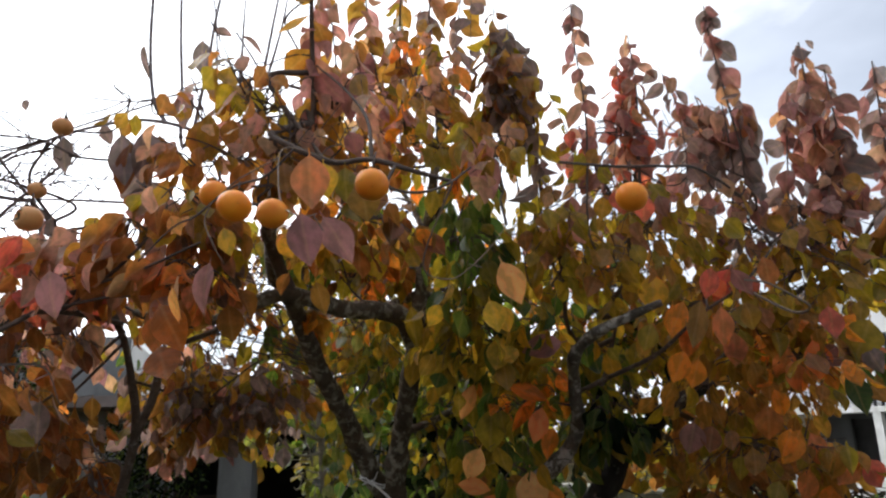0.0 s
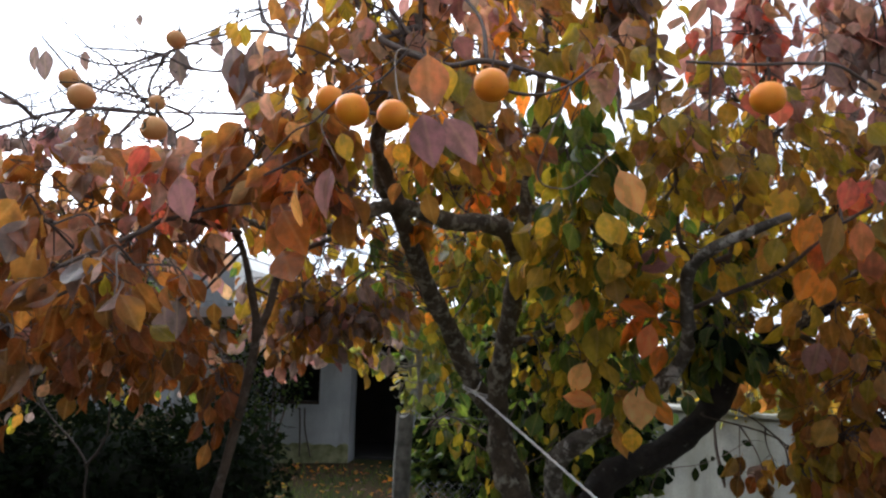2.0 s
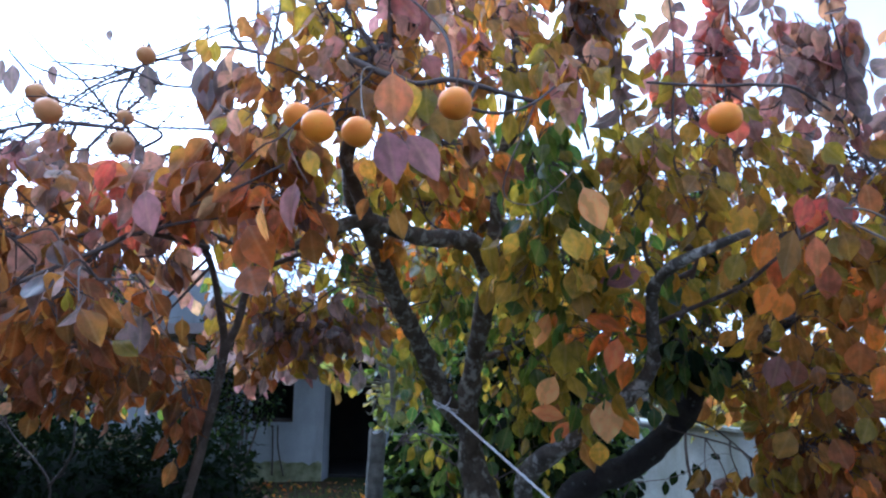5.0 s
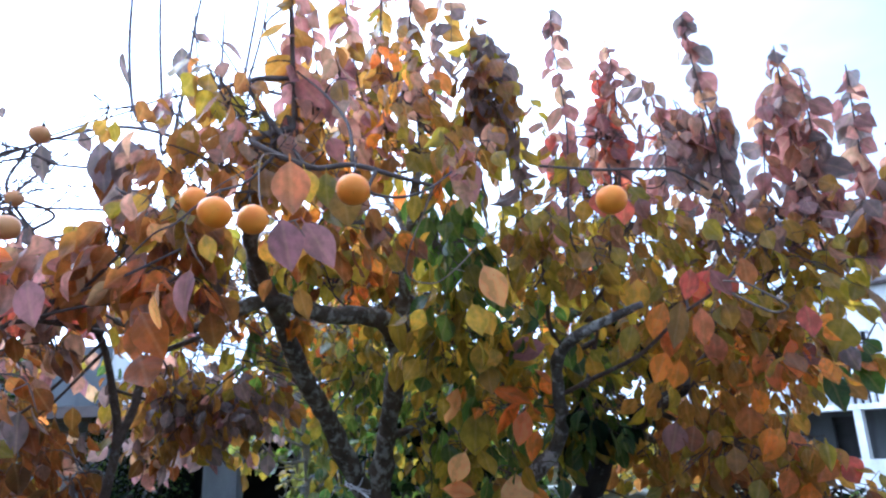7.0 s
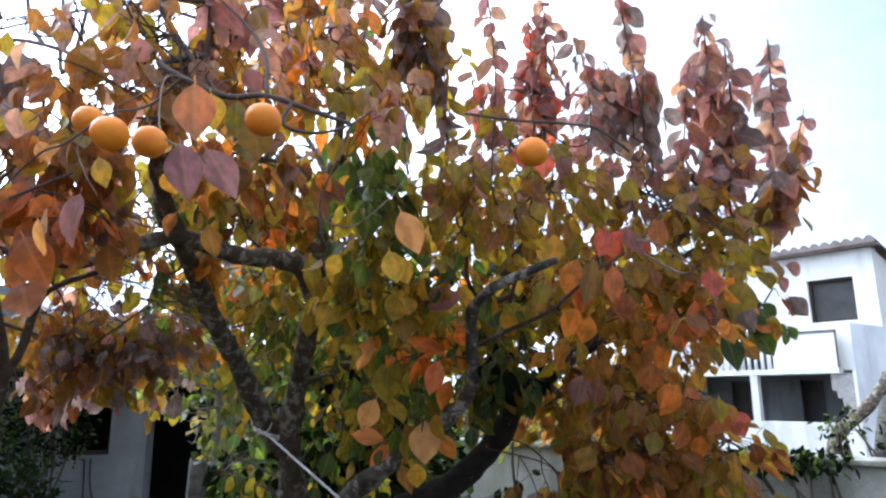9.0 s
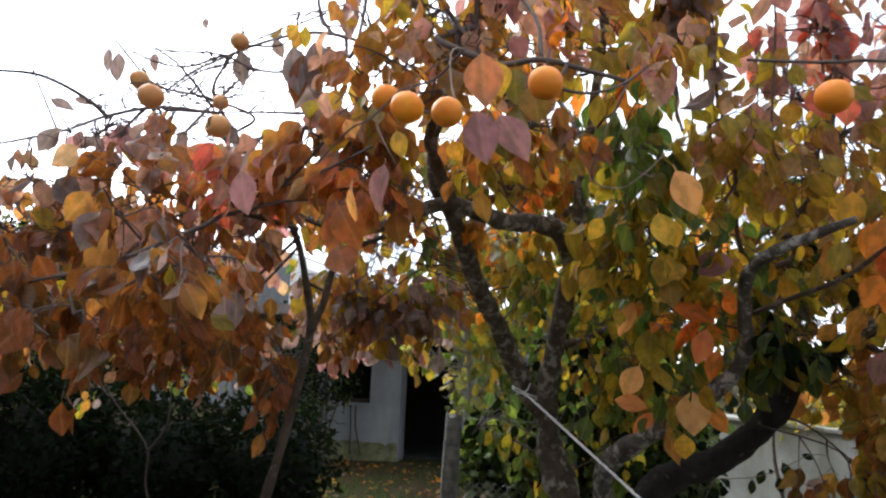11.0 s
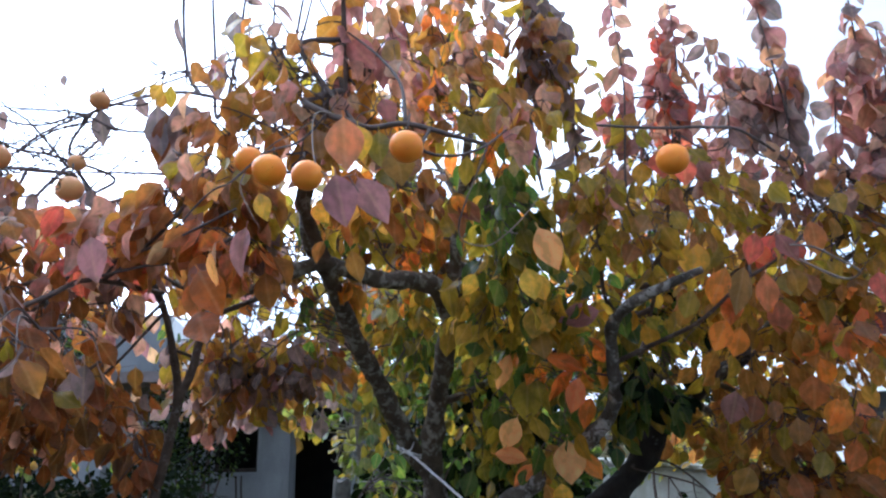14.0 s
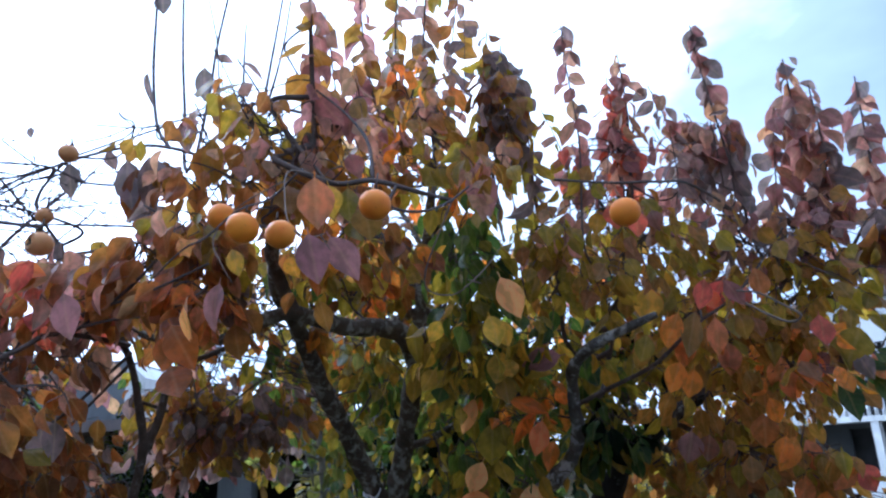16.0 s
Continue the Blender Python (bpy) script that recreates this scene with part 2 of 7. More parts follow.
def bark_material(name, dark, light, lichen, amount):
    m, nt, b, out = nodes_of(name)
    n1, n2, n3 = noise_node(nt, 14.0, 6, 0.65), noise_node(nt, 70.0, 6, 0.7), noise_node(nt, 19.0, 7, 0.7)
    r = ramp_node(nt, n1.outputs["Fac"], [(0.35, rgb(*dark)), (0.7, rgb(*light))])
    f = ramp_node(nt, n3.outputs["Fac"], [(0.62 - amount, rgb(0, 0, 0)), (0.70 - amount, rgb(1, 1, 1))])
    col = mix_node(nt, f.outputs["Color"], r.outputs["Color"], rgb(*lichen))
    col = mix_node(nt, 0.5, col, n2.outputs["Fac"], "OVERLAY")
    nt.links.new(col, b.inputs["Base Color"])
    b.inputs["Roughness"].default_value = 0.9
    nt.links.new(bump_node(nt, n2.outputs["Fac"], 1.0, 0.02), b.inputs["Normal"])
    return m


BARK = bark_material("bark", (0.055, 0.041, 0.027), (0.175, 0.134, 0.09), (0.38, 0.35, 0.27), 0.11)
# darkened copy of bark, shade of the thick limb put into it
BARK_SHADED = bark_material("bark_shaded", (0.014, 0.011, 0.009), (0.04, 0.033, 0.027), (0.15, 0.14, 0.125), 0.02)
BARK_PALE = bark_material("bark_lichened", (0.055, 0.045, 0.034), (0.19, 0.165, 0.13), (0.46, 0.43, 0.38), 0.12)
BARK_YOUNG = bark_material("bark_young", (0.06, 0.041, 0.028), (0.165, 0.112, 0.078), (0.28, 0.24, 0.20), 0.05)
BARK_FIG = bark_material("bark_fig", (0.20, 0.17, 0.125), (0.34, 0.30, 0.235), (0.40, 0.38, 0.33), 0.02)
TWIG = plain("twig", (0.06, 0.044, 0.037), (0.115, 0.08, 0.062), 20, 0.85)
# paler copy of twig, glare from the bright sky put into it
TWIG_GLARE = plain("twig_glare", (0.16, 0.13, 0.125), (0.25, 0.21, 0.20), 20, 0.85)
TWIG_PALE = plain("twig_dry", (0.17, 0.13, 0.095), (0.25, 0.19, 0.14), 20, 0.85)
ROPE = plain("rope", (0.82, 0.81, 0.80), (0.90, 0.89, 0.88), 90, 0.9, fine=400)
LIME = plain("limewash", (0.25, 0.26, 0.265), (0.36, 0.365, 0.36), 1.8, 0.9, streak=(0.18, 0.19, 0.17))
PLASTER = plain("white_render", (0.71, 0.70, 0.67), (0.80, 0.79, 0.765), 0.8, 0.9, streak=(0.54, 0.52, 0.48))
STAINED = plain("stained_render", (0.60, 0.59, 0.55), (0.78, 0.77, 0.74), 2.2, 0.9, streak=(0.40, 0.39, 0.34))
# render greyed to put shade into the stair wall; plain grey elsewhere
SHADE_PLASTER = plain("grey_shade_render", (0.36, 0.37, 0.39), (0.45, 0.46, 0.48), 0.9, 0.9, streak=(0.30, 0.30, 0.31))
GREY_WALL = plain("grey_wall", (0.13, 0.135, 0.14), (0.19, 0.195, 0.20), 0.9, 0.95, streak=(0.10, 0.10, 0.105))
CONCRETE = plain("concrete", (0.26, 0.26, 0.23), (0.44, 0.43, 0.38), 2.6, 0.9, streak=(0.20, 0.20, 0.15))
COPING = plain("mossy_coping", (0.13, 0.13, 0.09), (0.36, 0.35, 0.29), 6, 0.95)
POST = plain("weathered_post", (0.06, 0.057, 0.047), (0.16, 0.15, 0.125), 14, 0.95, fine=120, bump=0.8, streak=(0.21, 0.21, 0.175))
MOSS = plain("mossy_plinth", (0.10, 0.105, 0.04), (0.24, 0.235, 0.13), 7, 0.95)
TILE = plain("roof_tile", (0.16, 0.13, 0.12), (0.26, 0.21, 0.19), 3, 0.9)
TERRACOTTA = plain("terracotta_tile", (0.30, 0.15, 0.10), (0.42, 0.24, 0.17), 5, 0.9)
# for the dark sheets that stand for unlit rooms in the house
ROOM_SHADE = plain("room_shade", (0.05, 0.05, 0.05), (0.085, 0.082, 0.08), 2, 0.95)
# near-black for the barn inside, its lack of light put into the colour
INTERIOR_SHADE = plain("interior_shade", (0.02, 0.02, 0.02), (0.035, 0.032, 0.03), 3, 0.95)
WOODDARK = plain("dark_wood", (0.03, 0.022, 0.016), (0.06, 0.042, 0.03), 10, 0.8)
IRON = plain("iron", (0.10, 0.10, 0.10), (0.2, 0.19, 0.18), 30, 0.6, 0.8)
WIRE = plain("galvanised_wire", (0.22, 0.22, 0.21), (0.32, 0.31, 0.30), 30, 0.6, 0.7)
PAINT = plain("white_paint", (0.74, 0.74, 0.73), (0.82, 0.82, 0.81), 6, 0.6)
BRICK = plain("rough_block", (0.26, 0.25, 0.24), (0.36, 0.34, 0.32), 9, 0.95)


def fruit_material(name, c1, c2):
    m, nt, b, out = nodes_of(name)
    oi = nt.nodes.new("ShaderNodeObjectInfo")
    n1, n2 = noise_node(nt, 18.0, 4), noise_node(nt, 160.0, 2)
    r = ramp_node(nt, n1.outputs["Fac"], [(0.3, rgb(*c1)), (0.7, rgb(*c2))])
    redder = mix_node(nt, oi.outputs["Random"], r.outputs["Color"], rgb(0.62, 0.19, 0.035))
    col = mix_node(nt, 0.3, r.outputs["Color"], redder)
    sp = ramp_node(nt, n2.outputs["Fac"], [(0.70, rgb(0, 0, 0)), (0.78, rgb(0.8, 0.8, 0.8))])
    col = mix_node(nt, sp.outputs["Color"], col, rgb(0.16, 0.06, 0.02))
    nt.links.new(col, b.inputs["Base Color"])
    b.inputs["Roughness"].default_value = 0.42
    b.inputs["Specular IOR Level"].default_value = 0.3
    b.inputs["Subsurface Weight"].default_value = 0.25
    b.inputs["Subsurface Radius"].default_value = (0.02, 0.008, 0.003)
    nt.links.new(bump_node(nt, n1.outputs["Fac"], 0.1, 0.01), b.inputs["Normal"])
    return m


SKIN = fruit_material("persimmon_skin", (0.90, 0.25, 0.012), (0.95, 0.36, 0.022))
# same skin dulled and browned, haze over these fruits put into its colour
SKIN_HAZED = fruit_material("persimmon_skin_hazed", (0.60, 0.27, 0.09), (0.68, 0.36, 0.14))
CALYX = plain("calyx", (0.10, 0.085, 0.045), (0.17, 0.13, 0.07), 40, 0.85)


def ground_material():
    m, nt, b, out = nodes_of("garden_ground")
    n1, n2, n3 = noise_node(nt, 0.7, 6), noise_node(nt, 9.0, 6, 0.7), noise_node(nt, 60.0, 4)
    r = ramp_node(nt, n1.outputs["Fac"], [(0.4, rgb(0.035, 0.045, 0.018)), (0.6, rgb(0.06, 0.042, 0.026))])
    f = ramp_node(nt, n2.outputs["Fac"], [(0.5, rgb(0, 0, 0)), (0.66, rgb(1, 1, 1))])
    col = mix_node(nt, f.outputs["Color"], r.outputs["Color"], rgb(0.085, 0.055, 0.03))
    col = mix_node(nt, 0.4, col, n3.outputs["Fac"], "OVERLAY")
    nt.links.new(col, b.inputs["Base Color"])
    b.inputs["Roughness"].default_value, b.inputs["Specular IOR Level"].default_value = 1.0, 0.0
    nt.links.new(bump_node(nt, n2.outputs["Fac"], 0.8, 0.05), b.inputs["Normal"])
    return m


GROUND = ground_material()


# ---- mesh helpers ----
def mesh_of(name, bm, *mats, smooth=False):
    bmesh.ops.recalc_face_normals(bm, faces=bm.faces)
    me = bpy.data.meshes.new(name)
    bm.to_mesh(me)
    bm.free()
    for m in mats:
        me.materials.append(m)
    if smooth:
        for p in me.polygons:
            p.use_smooth = True
    return me


def part(name, bm, material, parent=None, label="", smooth=False):
    ob = new(name, mesh_of(name, bm, material, smooth=smooth))
    ob.parent = parent
    return tagged(ob, label)


def thing(name, label, category, group="", kind="", at=(0, 0, 0)):
    ob = new(name)
    ob.location = at
    ob.empty_display_size = 0.1
    return tagged(ob, label, category, group, kind)


def box_bm(lo, hi, bevel=0.0, bm=None):
    bm = bm or bmesh.new()
    c = [(a + b) / 2 for a, b in zip(lo, hi)]
    s = [b - a for a, b in zip(lo, hi)]
    g = bmesh.ops.create_cube(bm, size=1.0, matrix=Matrix.Translation(c) @ Matrix.Diagonal((*s, 1)))
    if bevel:
        es = {e for v in g["verts"] for e in v.link_edges}
        bmesh.ops.bevel(bm, geom=list(es), offset=bevel, segments=2, affect="EDGES", profile=0.6)
    return bm


def smooth_path(points, steps=6):
    """A Catmull-Rom curve through the points."""
    p = [Vector(q) for q in points]
    p = [2 * p[0] - p[1]] + p + [2 * p[-1] - p[-2]]
    res = []
    for i in range(1, len(p) - 2):
        for k in range(steps):
            t = k / steps
            a, b, c, d = p[i - 1], p[i], p[i + 1], p[i + 2]
            res.append(0.5 * (2 * b + (c - a) * t + (2 * a - 5 * b + 4 * c - d) * t * t + (3 * b - a - 3 * c + d) * t ** 3))
    return res + [p[-2]]


def tube_arrays(path, r0, r1, sides, knobs=0.0):
    """Points and faces of a tapered tube whose section is carried along without turning."""
    vs, fs = [], []
    n = len(path)
    u = None
    for i, q in enumerate(path):
        a, b = path[max(i - 1, 0)], path[min(i + 1, n - 1)]
        d = (b - a).normalized() if (b - a).length > 1e-7 else Vector((0, 0, 1))
        u = d.orthogonal().normalized() if u is None else u - d * u.dot(d)
        u = u.normalized() if u.length > 1e-6 else d.orthogonal().normalized()
        w = d.cross(u)
        r = r0 + (r1 - r0) * i / max(n - 1, 1)
        for s in range(sides):
            ang = 2 * math.pi * s / sides
            side = u * math.cos(ang) + w * math.sin(ang)
            k = r
            if knobs:
                k *= 1 + knobs * (noise.noise((q + side * r) * 14.0) + 0.6 * noise.noise(q * 7.0))
            vs.append(q + side * k)
        if i:
            o = (i - 1) * sides
            for s in range(sides):
                t = (s + 1) % sides
                fs.append((o + s, o + t, o + sides + t, o + sides + s))
    fs.append(tuple(range(sides - 1, -1, -1)))
    fs.append(tuple((n - 1) * sides + s for s in range(sides)))
    return vs, fs


def tube_object(name, path, r0, r1, material, parent, sides=10, knobs=0.0, label=""):
    vs, fs = tube_arrays(path, r0, r1, sides, knobs)
    me = bpy.data.meshes.new(name)
    me.from_pydata(vs, [], fs)
    me.materials.append(material)
    for p in me.polygons:
        p.use_smooth = True
    ob = new(name, me)
    ob.parent = parent
    return tagged(ob, label)


def joined_object(name, tubes, material, parent, label=""):
    vs, fs = [], []
    for v, f in tubes:
        o = len(vs)
        vs += v
        fs += [tuple(i + o for i in q) for q in f]
    me = bpy.data.meshes.new(name)
    me.from_pydata(vs, [], fs)
    me.materials.append(material)
    ob = new(name, me)
    ob.parent = parent
    return tagged(ob, label, kind="stuff")


# ---- leaves ----
def leaf_template(width, fold, curl, twist, tooth=0.0, wave=0.0):
    """One ovate pointed blade along +Y, one unit long, with its stalk; returns points, faces and uv by point."""
    shape = (0.03, 0.50, 0.82, 0.98, 1.0, 0.90, 0.68, 0.36, 0.0)
    rows, cols = len(shape) - 1, (-1.0, -0.5, 0.0, 0.5, 1.0)
    pts, uvs, faces = [], [], []
    for i in range(rows + 1):
        t = i / rows
        w = width * 0.5 * shape[i] + 0.002
        bend = curl * t * t
        for c in cols:
            x = c * w
            y = t - 0.18 * curl * t * t
            z = abs(c) * w * fold - bend * 0.5 + wave * math.sin(5.5 * t + 2.5 * c) * w
            a = twist * t
            pts.append(Vector((x * math.cos(a) - z * math.sin(a), y, x * math.sin(a) + z * math.cos(a))))
            uvs.append((c * 0.5 * max(w / (width * 0.5), 0.05), t))
    k = len(cols)
    for i in range(rows):
        for j in range(k - 1):
            a = i * k + j
            faces.append((a, a + 1, a + k + 1, a + k))
    b = len(pts)
    pts += [Vector((-0.012, -0.13, 0.02)), Vector((0.012, -0.13, 0.02)), Vector((0.012, 0.03, 0.0)), Vector((-0.012, 0.03, 0.0))]
    uvs += [(0, 0)] * 4
    faces.append((b, b + 1, b + 2, b + 3))
    return pts, faces, uvs


TEMPLATES = [
    leaf_template(0.66, 0.25, 0.25, 0.1, wave=0.10), leaf_template(0.62, 0.45, 0.5, -0.3, wave=0.12),
    leaf_template(0.70, 0.15, -0.2, 0.25, wave=0.16), leaf_template(0.58, 0.6, 0.35, 0.5, wave=0.1),
    leaf_template(0.64, 0.3, 0.8, -0.1, wave=0.14), leaf_template(0.72, 0.2, 0.1, -0.45, wave=0.2),
    leaf_template(0.50, 0.9, 0.5, 0.2, wave=0.1), leaf_template(0.68, 0.1, 0.35, 0.0, wave=0.08),
]
SMALL = [leaf_template(0.45, 0.3, 0.3, 0.2), leaf_template(0.5, 0.2, -0.2, -0.3)]
BROAD = [leaf_template(0.95, 0.2, 0.3, 0.2, wave=0.25), leaf_template(0.9, 0.3, 0.5, -0.3, wave=0.3)]
for tpl in (SMALL, BROAD):  # coarser blades for far plants
    for i, (p, f, u) in enumerate(tpl):
        keep = [r * 5 + c for r in (0, 2, 4, 6, 8) for c in (0, 2, 4)]
        tpl[i] = ([p[q] for q in keep], [(r * 3 + c, r * 3 + c + 1, r * 3 + c + 4, r * 3 + c + 3) for r in range(4) for c in range(2)], [u[q] for q in keep])


def leaf_pose(base, along, face, size):
    """The pose of a leaf that starts at base, points along, and turns its blade to face."""
    y = Vector(along).normalized()
    z = Vector(face) - y * y.dot(Vector(face))
    if z.length < 1e-4:
        z = y.orthogonal()
    z.normalize()
    x = y.cross(z)
    m = Matrix((x, y, z)).transposed().to_4x4()
    return Matrix.Translation(base) @ m @ Matrix.Scale(size, 4)


def leaves_object(name, items, parent, templates, label="", kind="stuff"):
    """Many leaves as one mesh. items: (pose, tone, template)."""
    tones = sorted({t for _, t, _ in items})
    slot = {t: i for i, t in enumerate(tones)}
    vs, fs, mi, uv = [], [], [], []
    arr = [(np.array([list(p) + [1.0] for p in T[0]]), T[1], T[2]) for T in templates]
    off = 0
    for m, tone, k in items:
        P4, F, U = arr[k % len(arr)]
        vs.append((P4 @ np.array(m).T)[:, :3])
        fs += [tuple(i + off for i in f) for f in F]
        mi += [slot[tone]] * len(F)
        uv += [U[i] for f in F for i in f]
        off += len(P4)
    me = bpy.data.meshes.new(name)
    me.from_pydata(np.concatenate(vs).tolist(), [], fs)
    for t in tones:
        me.materials.append(LEAF[t])
    me.polygons.foreach_set("material_index", mi)
    me.polygons.foreach_set("use_smooth", [True] * len(fs))
    lay = me.uv_layers.new(name="UVMap")
    lay.data.foreach_set("uv", np.array(uv, dtype=np.float32).ravel())
    ob = new(name, me)
    ob.parent = parent
    return tagged(ob, label, kind=kind)


SINGLE = {}


def single_leaf(pose_, tone, k, parent):
    if (tone, k) not in SINGLE:
        pts, F, U = TEMPLATES[k]
        me = bpy.data.meshes.new("leaf")
        me.from_pydata(pts, [], F)
        me.materials.append(LEAF[tone])
        me.polygons.foreach_set("use_smooth", [True] * len(F))
        lay = me.uv_layers.new(name="UVMap")
        lay.data.foreach_set("uv", np.array([U[i] for f in F for i in f], dtype=np.float32).ravel())
        SINGLE[tone, k] = me
    ob = new("leaf", SINGLE[tone, k])
    ob.parent = parent
    ob.matrix_basis = pose_
    return ob


class Tree:
    """A fruit tree: limbs as parts, a skeleton to hang twigs on, leaves gathered until the end."""

    def __init__(self, name, label, base, seed, fine=1.0):
        self.root = thing(name, label, "tree", at=base)
        self.base = Vector(base)
        self.skel, self.tubes, self.leaves, self.heroes = [], [], [], []
        self.rng = random.Random(seed)
        self.fine = fine  # below one: smaller leaves, and more of them

    def limb(self, name, points, r0, r1, material=BARK, knobs=0.30, label="", steps=12, sides=16, skel=True):
        path = [p - self.base for p in smooth_path(points, steps)]
        ob = tube_object(name, path, r0, r1, material, self.root, sides, knobs, label)
        if skel:
            self.skel += [p + self.base for p in path[len(path) // 4:]]
        return ob

    def rooted(self, points):
        """The points, led back to the nearest wood if they start in the air."""
        points = [Vector(p) for p in points]
        if not self.skel:
            return points
        a = min(self.skel, key=lambda p: (p - points[0]).length)
        gap = (a - points[0]).length
        if gap < 0.02:
            return points
        if gap < 0.15:
            return [a] + points
        back = (points[0] - points[1]).normalized() * gap * 0.25
        return [a, a.lerp(points[0], 0.55) + back + Vector((0, 0, -gap * 0.08))] + points

    def branch(self, points, r0, r1, material=TWIG, skel=True, label=""):
        points = [Vector(p) for p in points]
        if r1 > r0:
            points, r0, r1 = points[::-1], r1, r0
        points = self.rooted(points)
        return self.limb("branch", points, r0, r1, material, 0.12, label, 6, 7, skel)

    def put_leaf(self, p, out, tones, size, droop=1.0):
        g = self.rng
        d = Vector((out.x, out.y, out.z * 0.3)) * 0.55 + Vector((g.gauss(0, 0.28), g.gauss(0, 0.28), -droop + g.gauss(0, 0.25)))
        face = Vector((g.gauss(0, 0.9), g.gauss(0, 0.9) - 0.5, g.gauss(0.5, 0.5)))
        s = size * g.uniform(0.55, 1.0)
        self.leaves.append((leaf_pose(p + d.normalized() * s * 0.12, d, face, s), g.choice(tones), g.randrange(len(TEMPLATES))))

    def hero(self, base, tip, width, tone, k=0, face=(0.0, -1.0, 0.25)):
        """One leaf that stands out, from its stalk to its tip."""
        b, t = Vector(base), Vector(tip)
        size = (t - b).length
        m = leaf_pose(b, t - b, face, size)
        m = m @ Matrix.Diagonal((width / (0.72 * size), 1, 1, 1))
        self.heroes.append((m, tone, k % len(TEMPLATES)))

    def shoot(self, points, r, n, tones, size=0.11, start=0.15, droop=1.15):
        """An upright or arching shoot with leaves set alternately along it."""
        lead = len(points)
        points = self.rooted(points)
        path = smooth_path(points, 7)
        r *= 0.85
        n = round(n * (1.25 if n > 13 else 1.1) / self.fine ** 2)
        size *= 1.5 * self.fine
        self.tubes.append(tube_arrays(path, r, r * 0.45, 5))
        path = path[(len(points) - lead) * 7:]
        g = self.rng
        turn = g.uniform(0, 6.28)
        for i in range(n):
            f = start + (1 - start) * (i + g.uniform(0, 0.6)) / n
            q = f * (len(path) - 1)
            j = min(int(q), len(path) - 2)
            p = path[j].lerp(path[j + 1], q - j)
            turn += 2.4 + g.uniform(-0.4, 0.4)
            out = Vector((math.cos(turn), math.sin(turn), 0))
            self.put_leaf(p, out * 1.5, tones, size * (1.0 - 0.35 * f * f), droop)

    def mass(self, centre, radii, n, tones, size=0.125, stalk=0.005):
        """Leafy twigs that fill a rounded stretch of the crown, from the nearest limb."""
        g, c, r = self.rng, Vector(centre), Vector(radii)
        a = min(self.skel, key=lambda p: (p - c).length)
        k = (a - c).length * 0.16
        m1 = a.lerp(c, 0.3) + Vector((g.gauss(0, k), g.gauss(0, k), abs(g.gauss(0, k))))
        m2 = a.lerp(c, 0.7) + Vector((g.gauss(0, k), g.gauss(0, k), g.gauss(0, k)))
        stem = smooth_path([a, m1, m2, c + Vector((0, 0, r.z * 0.3))], 4)
        self.tubes.append(tube_arrays(stem, stalk, stalk * 0.5, 5))
        per = 4
        n, size = n / self.fine ** 2, size * self.fine
        for _ in range(max(1, round(n / per))):
            v = Vector((g.gauss(0, 1), g.gauss(0, 1), g.gauss(0, 1))).normalized() * g.uniform(0.03, 1) ** 0.333
            e = c + Vector((v.x * r.x, v.y * r.y, v.z * r.z)) * 1.22
            s = stem[g.randrange(len(stem) // 2, len(stem))]
            bow = s.lerp(e, 0.55) + Vector((g.gauss(0, 0.02), g.gauss(0, 0.02), 0.04))
            path = smooth_path([s, bow, e], 4)
            self.tubes.append(tube_arrays(path, 0.0035, 0.0015, 4))
            for i in range(per):
                f = g.uniform(0.66, 1.0)
                q = f * (len(path) - 1)
                j = min(int(q), len(path) - 2)
                p = path[j].lerp(path[j + 1], q - j) + Vector((g.gauss(0, r.x * 0.17), g.gauss(0, r.y * 0.2), g.gauss(0, r.z * 0.2)))
                k = path[j]
                if (p - k).length > 0.06:
                    self.tubes.append(tube_arrays([k, p], 0.0018, 0.001, 3))
                self.put_leaf(p, (p - c).normalized() if (p - c).length > 1e-3 else Vector((1, 0, 0)), tones, size)

    def tangle(self, centre, radii, n):
        """Thin bare crossing twigs."""
        g, c, r = self.rng, Vector(centre), Vector(radii)
        for _ in range(n):
            p = [c + Vector([g.uniform(-1, 1) * q for q in r]) for _ in range(2)]
            a = min(self.skel, key=lambda s: (s - p[0]).length)
            path = smooth_path([a, p[0], p[0].lerp(p[1], 0.6) + Vector((0, 0, g.gauss(0.03, 0.03))), p[1]], 5)
            self.tubes.append(tube_arrays(path, 0.0031, 0.0013, 4))
            for _ in range(3):
                j = g.randrange(6, len(path) - 2)
                e = path[j] + Vector((g.gauss(0, 0.05), g.gauss(0, 0.05), g.gauss(0.04, 0.05)))
                self.tubes.append(tube_arrays([path[j], path[j].lerp(e, 0.5) + Vector((0, 0, 0.008)), e], 0.0022, 0.0012, 3))

    def finish(self, budget):
        """The leaves towards the garden path are parts of their own; the rest of the crown is one."""
        inv = Matrix.Translation(-self.base)
        order = sorted(self.leaves, key=lambda it: it[0].translation.y)
        near = self.heroes + order[:max(0, budget - len(self.heroes))]
        rest = order[max(0, budget - len(self.heroes)):]
        for m, tone, k in near:
            single_leaf(inv @ m, tone, k, self.root)
        if rest:
            leaves_object("crown", [(inv @ m, t, k) for m, t, k in rest], self.root, TEMPLATES)
        if self.tubes:
            joined_object("branchwork", [([v - self.base for v in vs], fs) for vs, fs in self.tubes], TWIG, self.root)


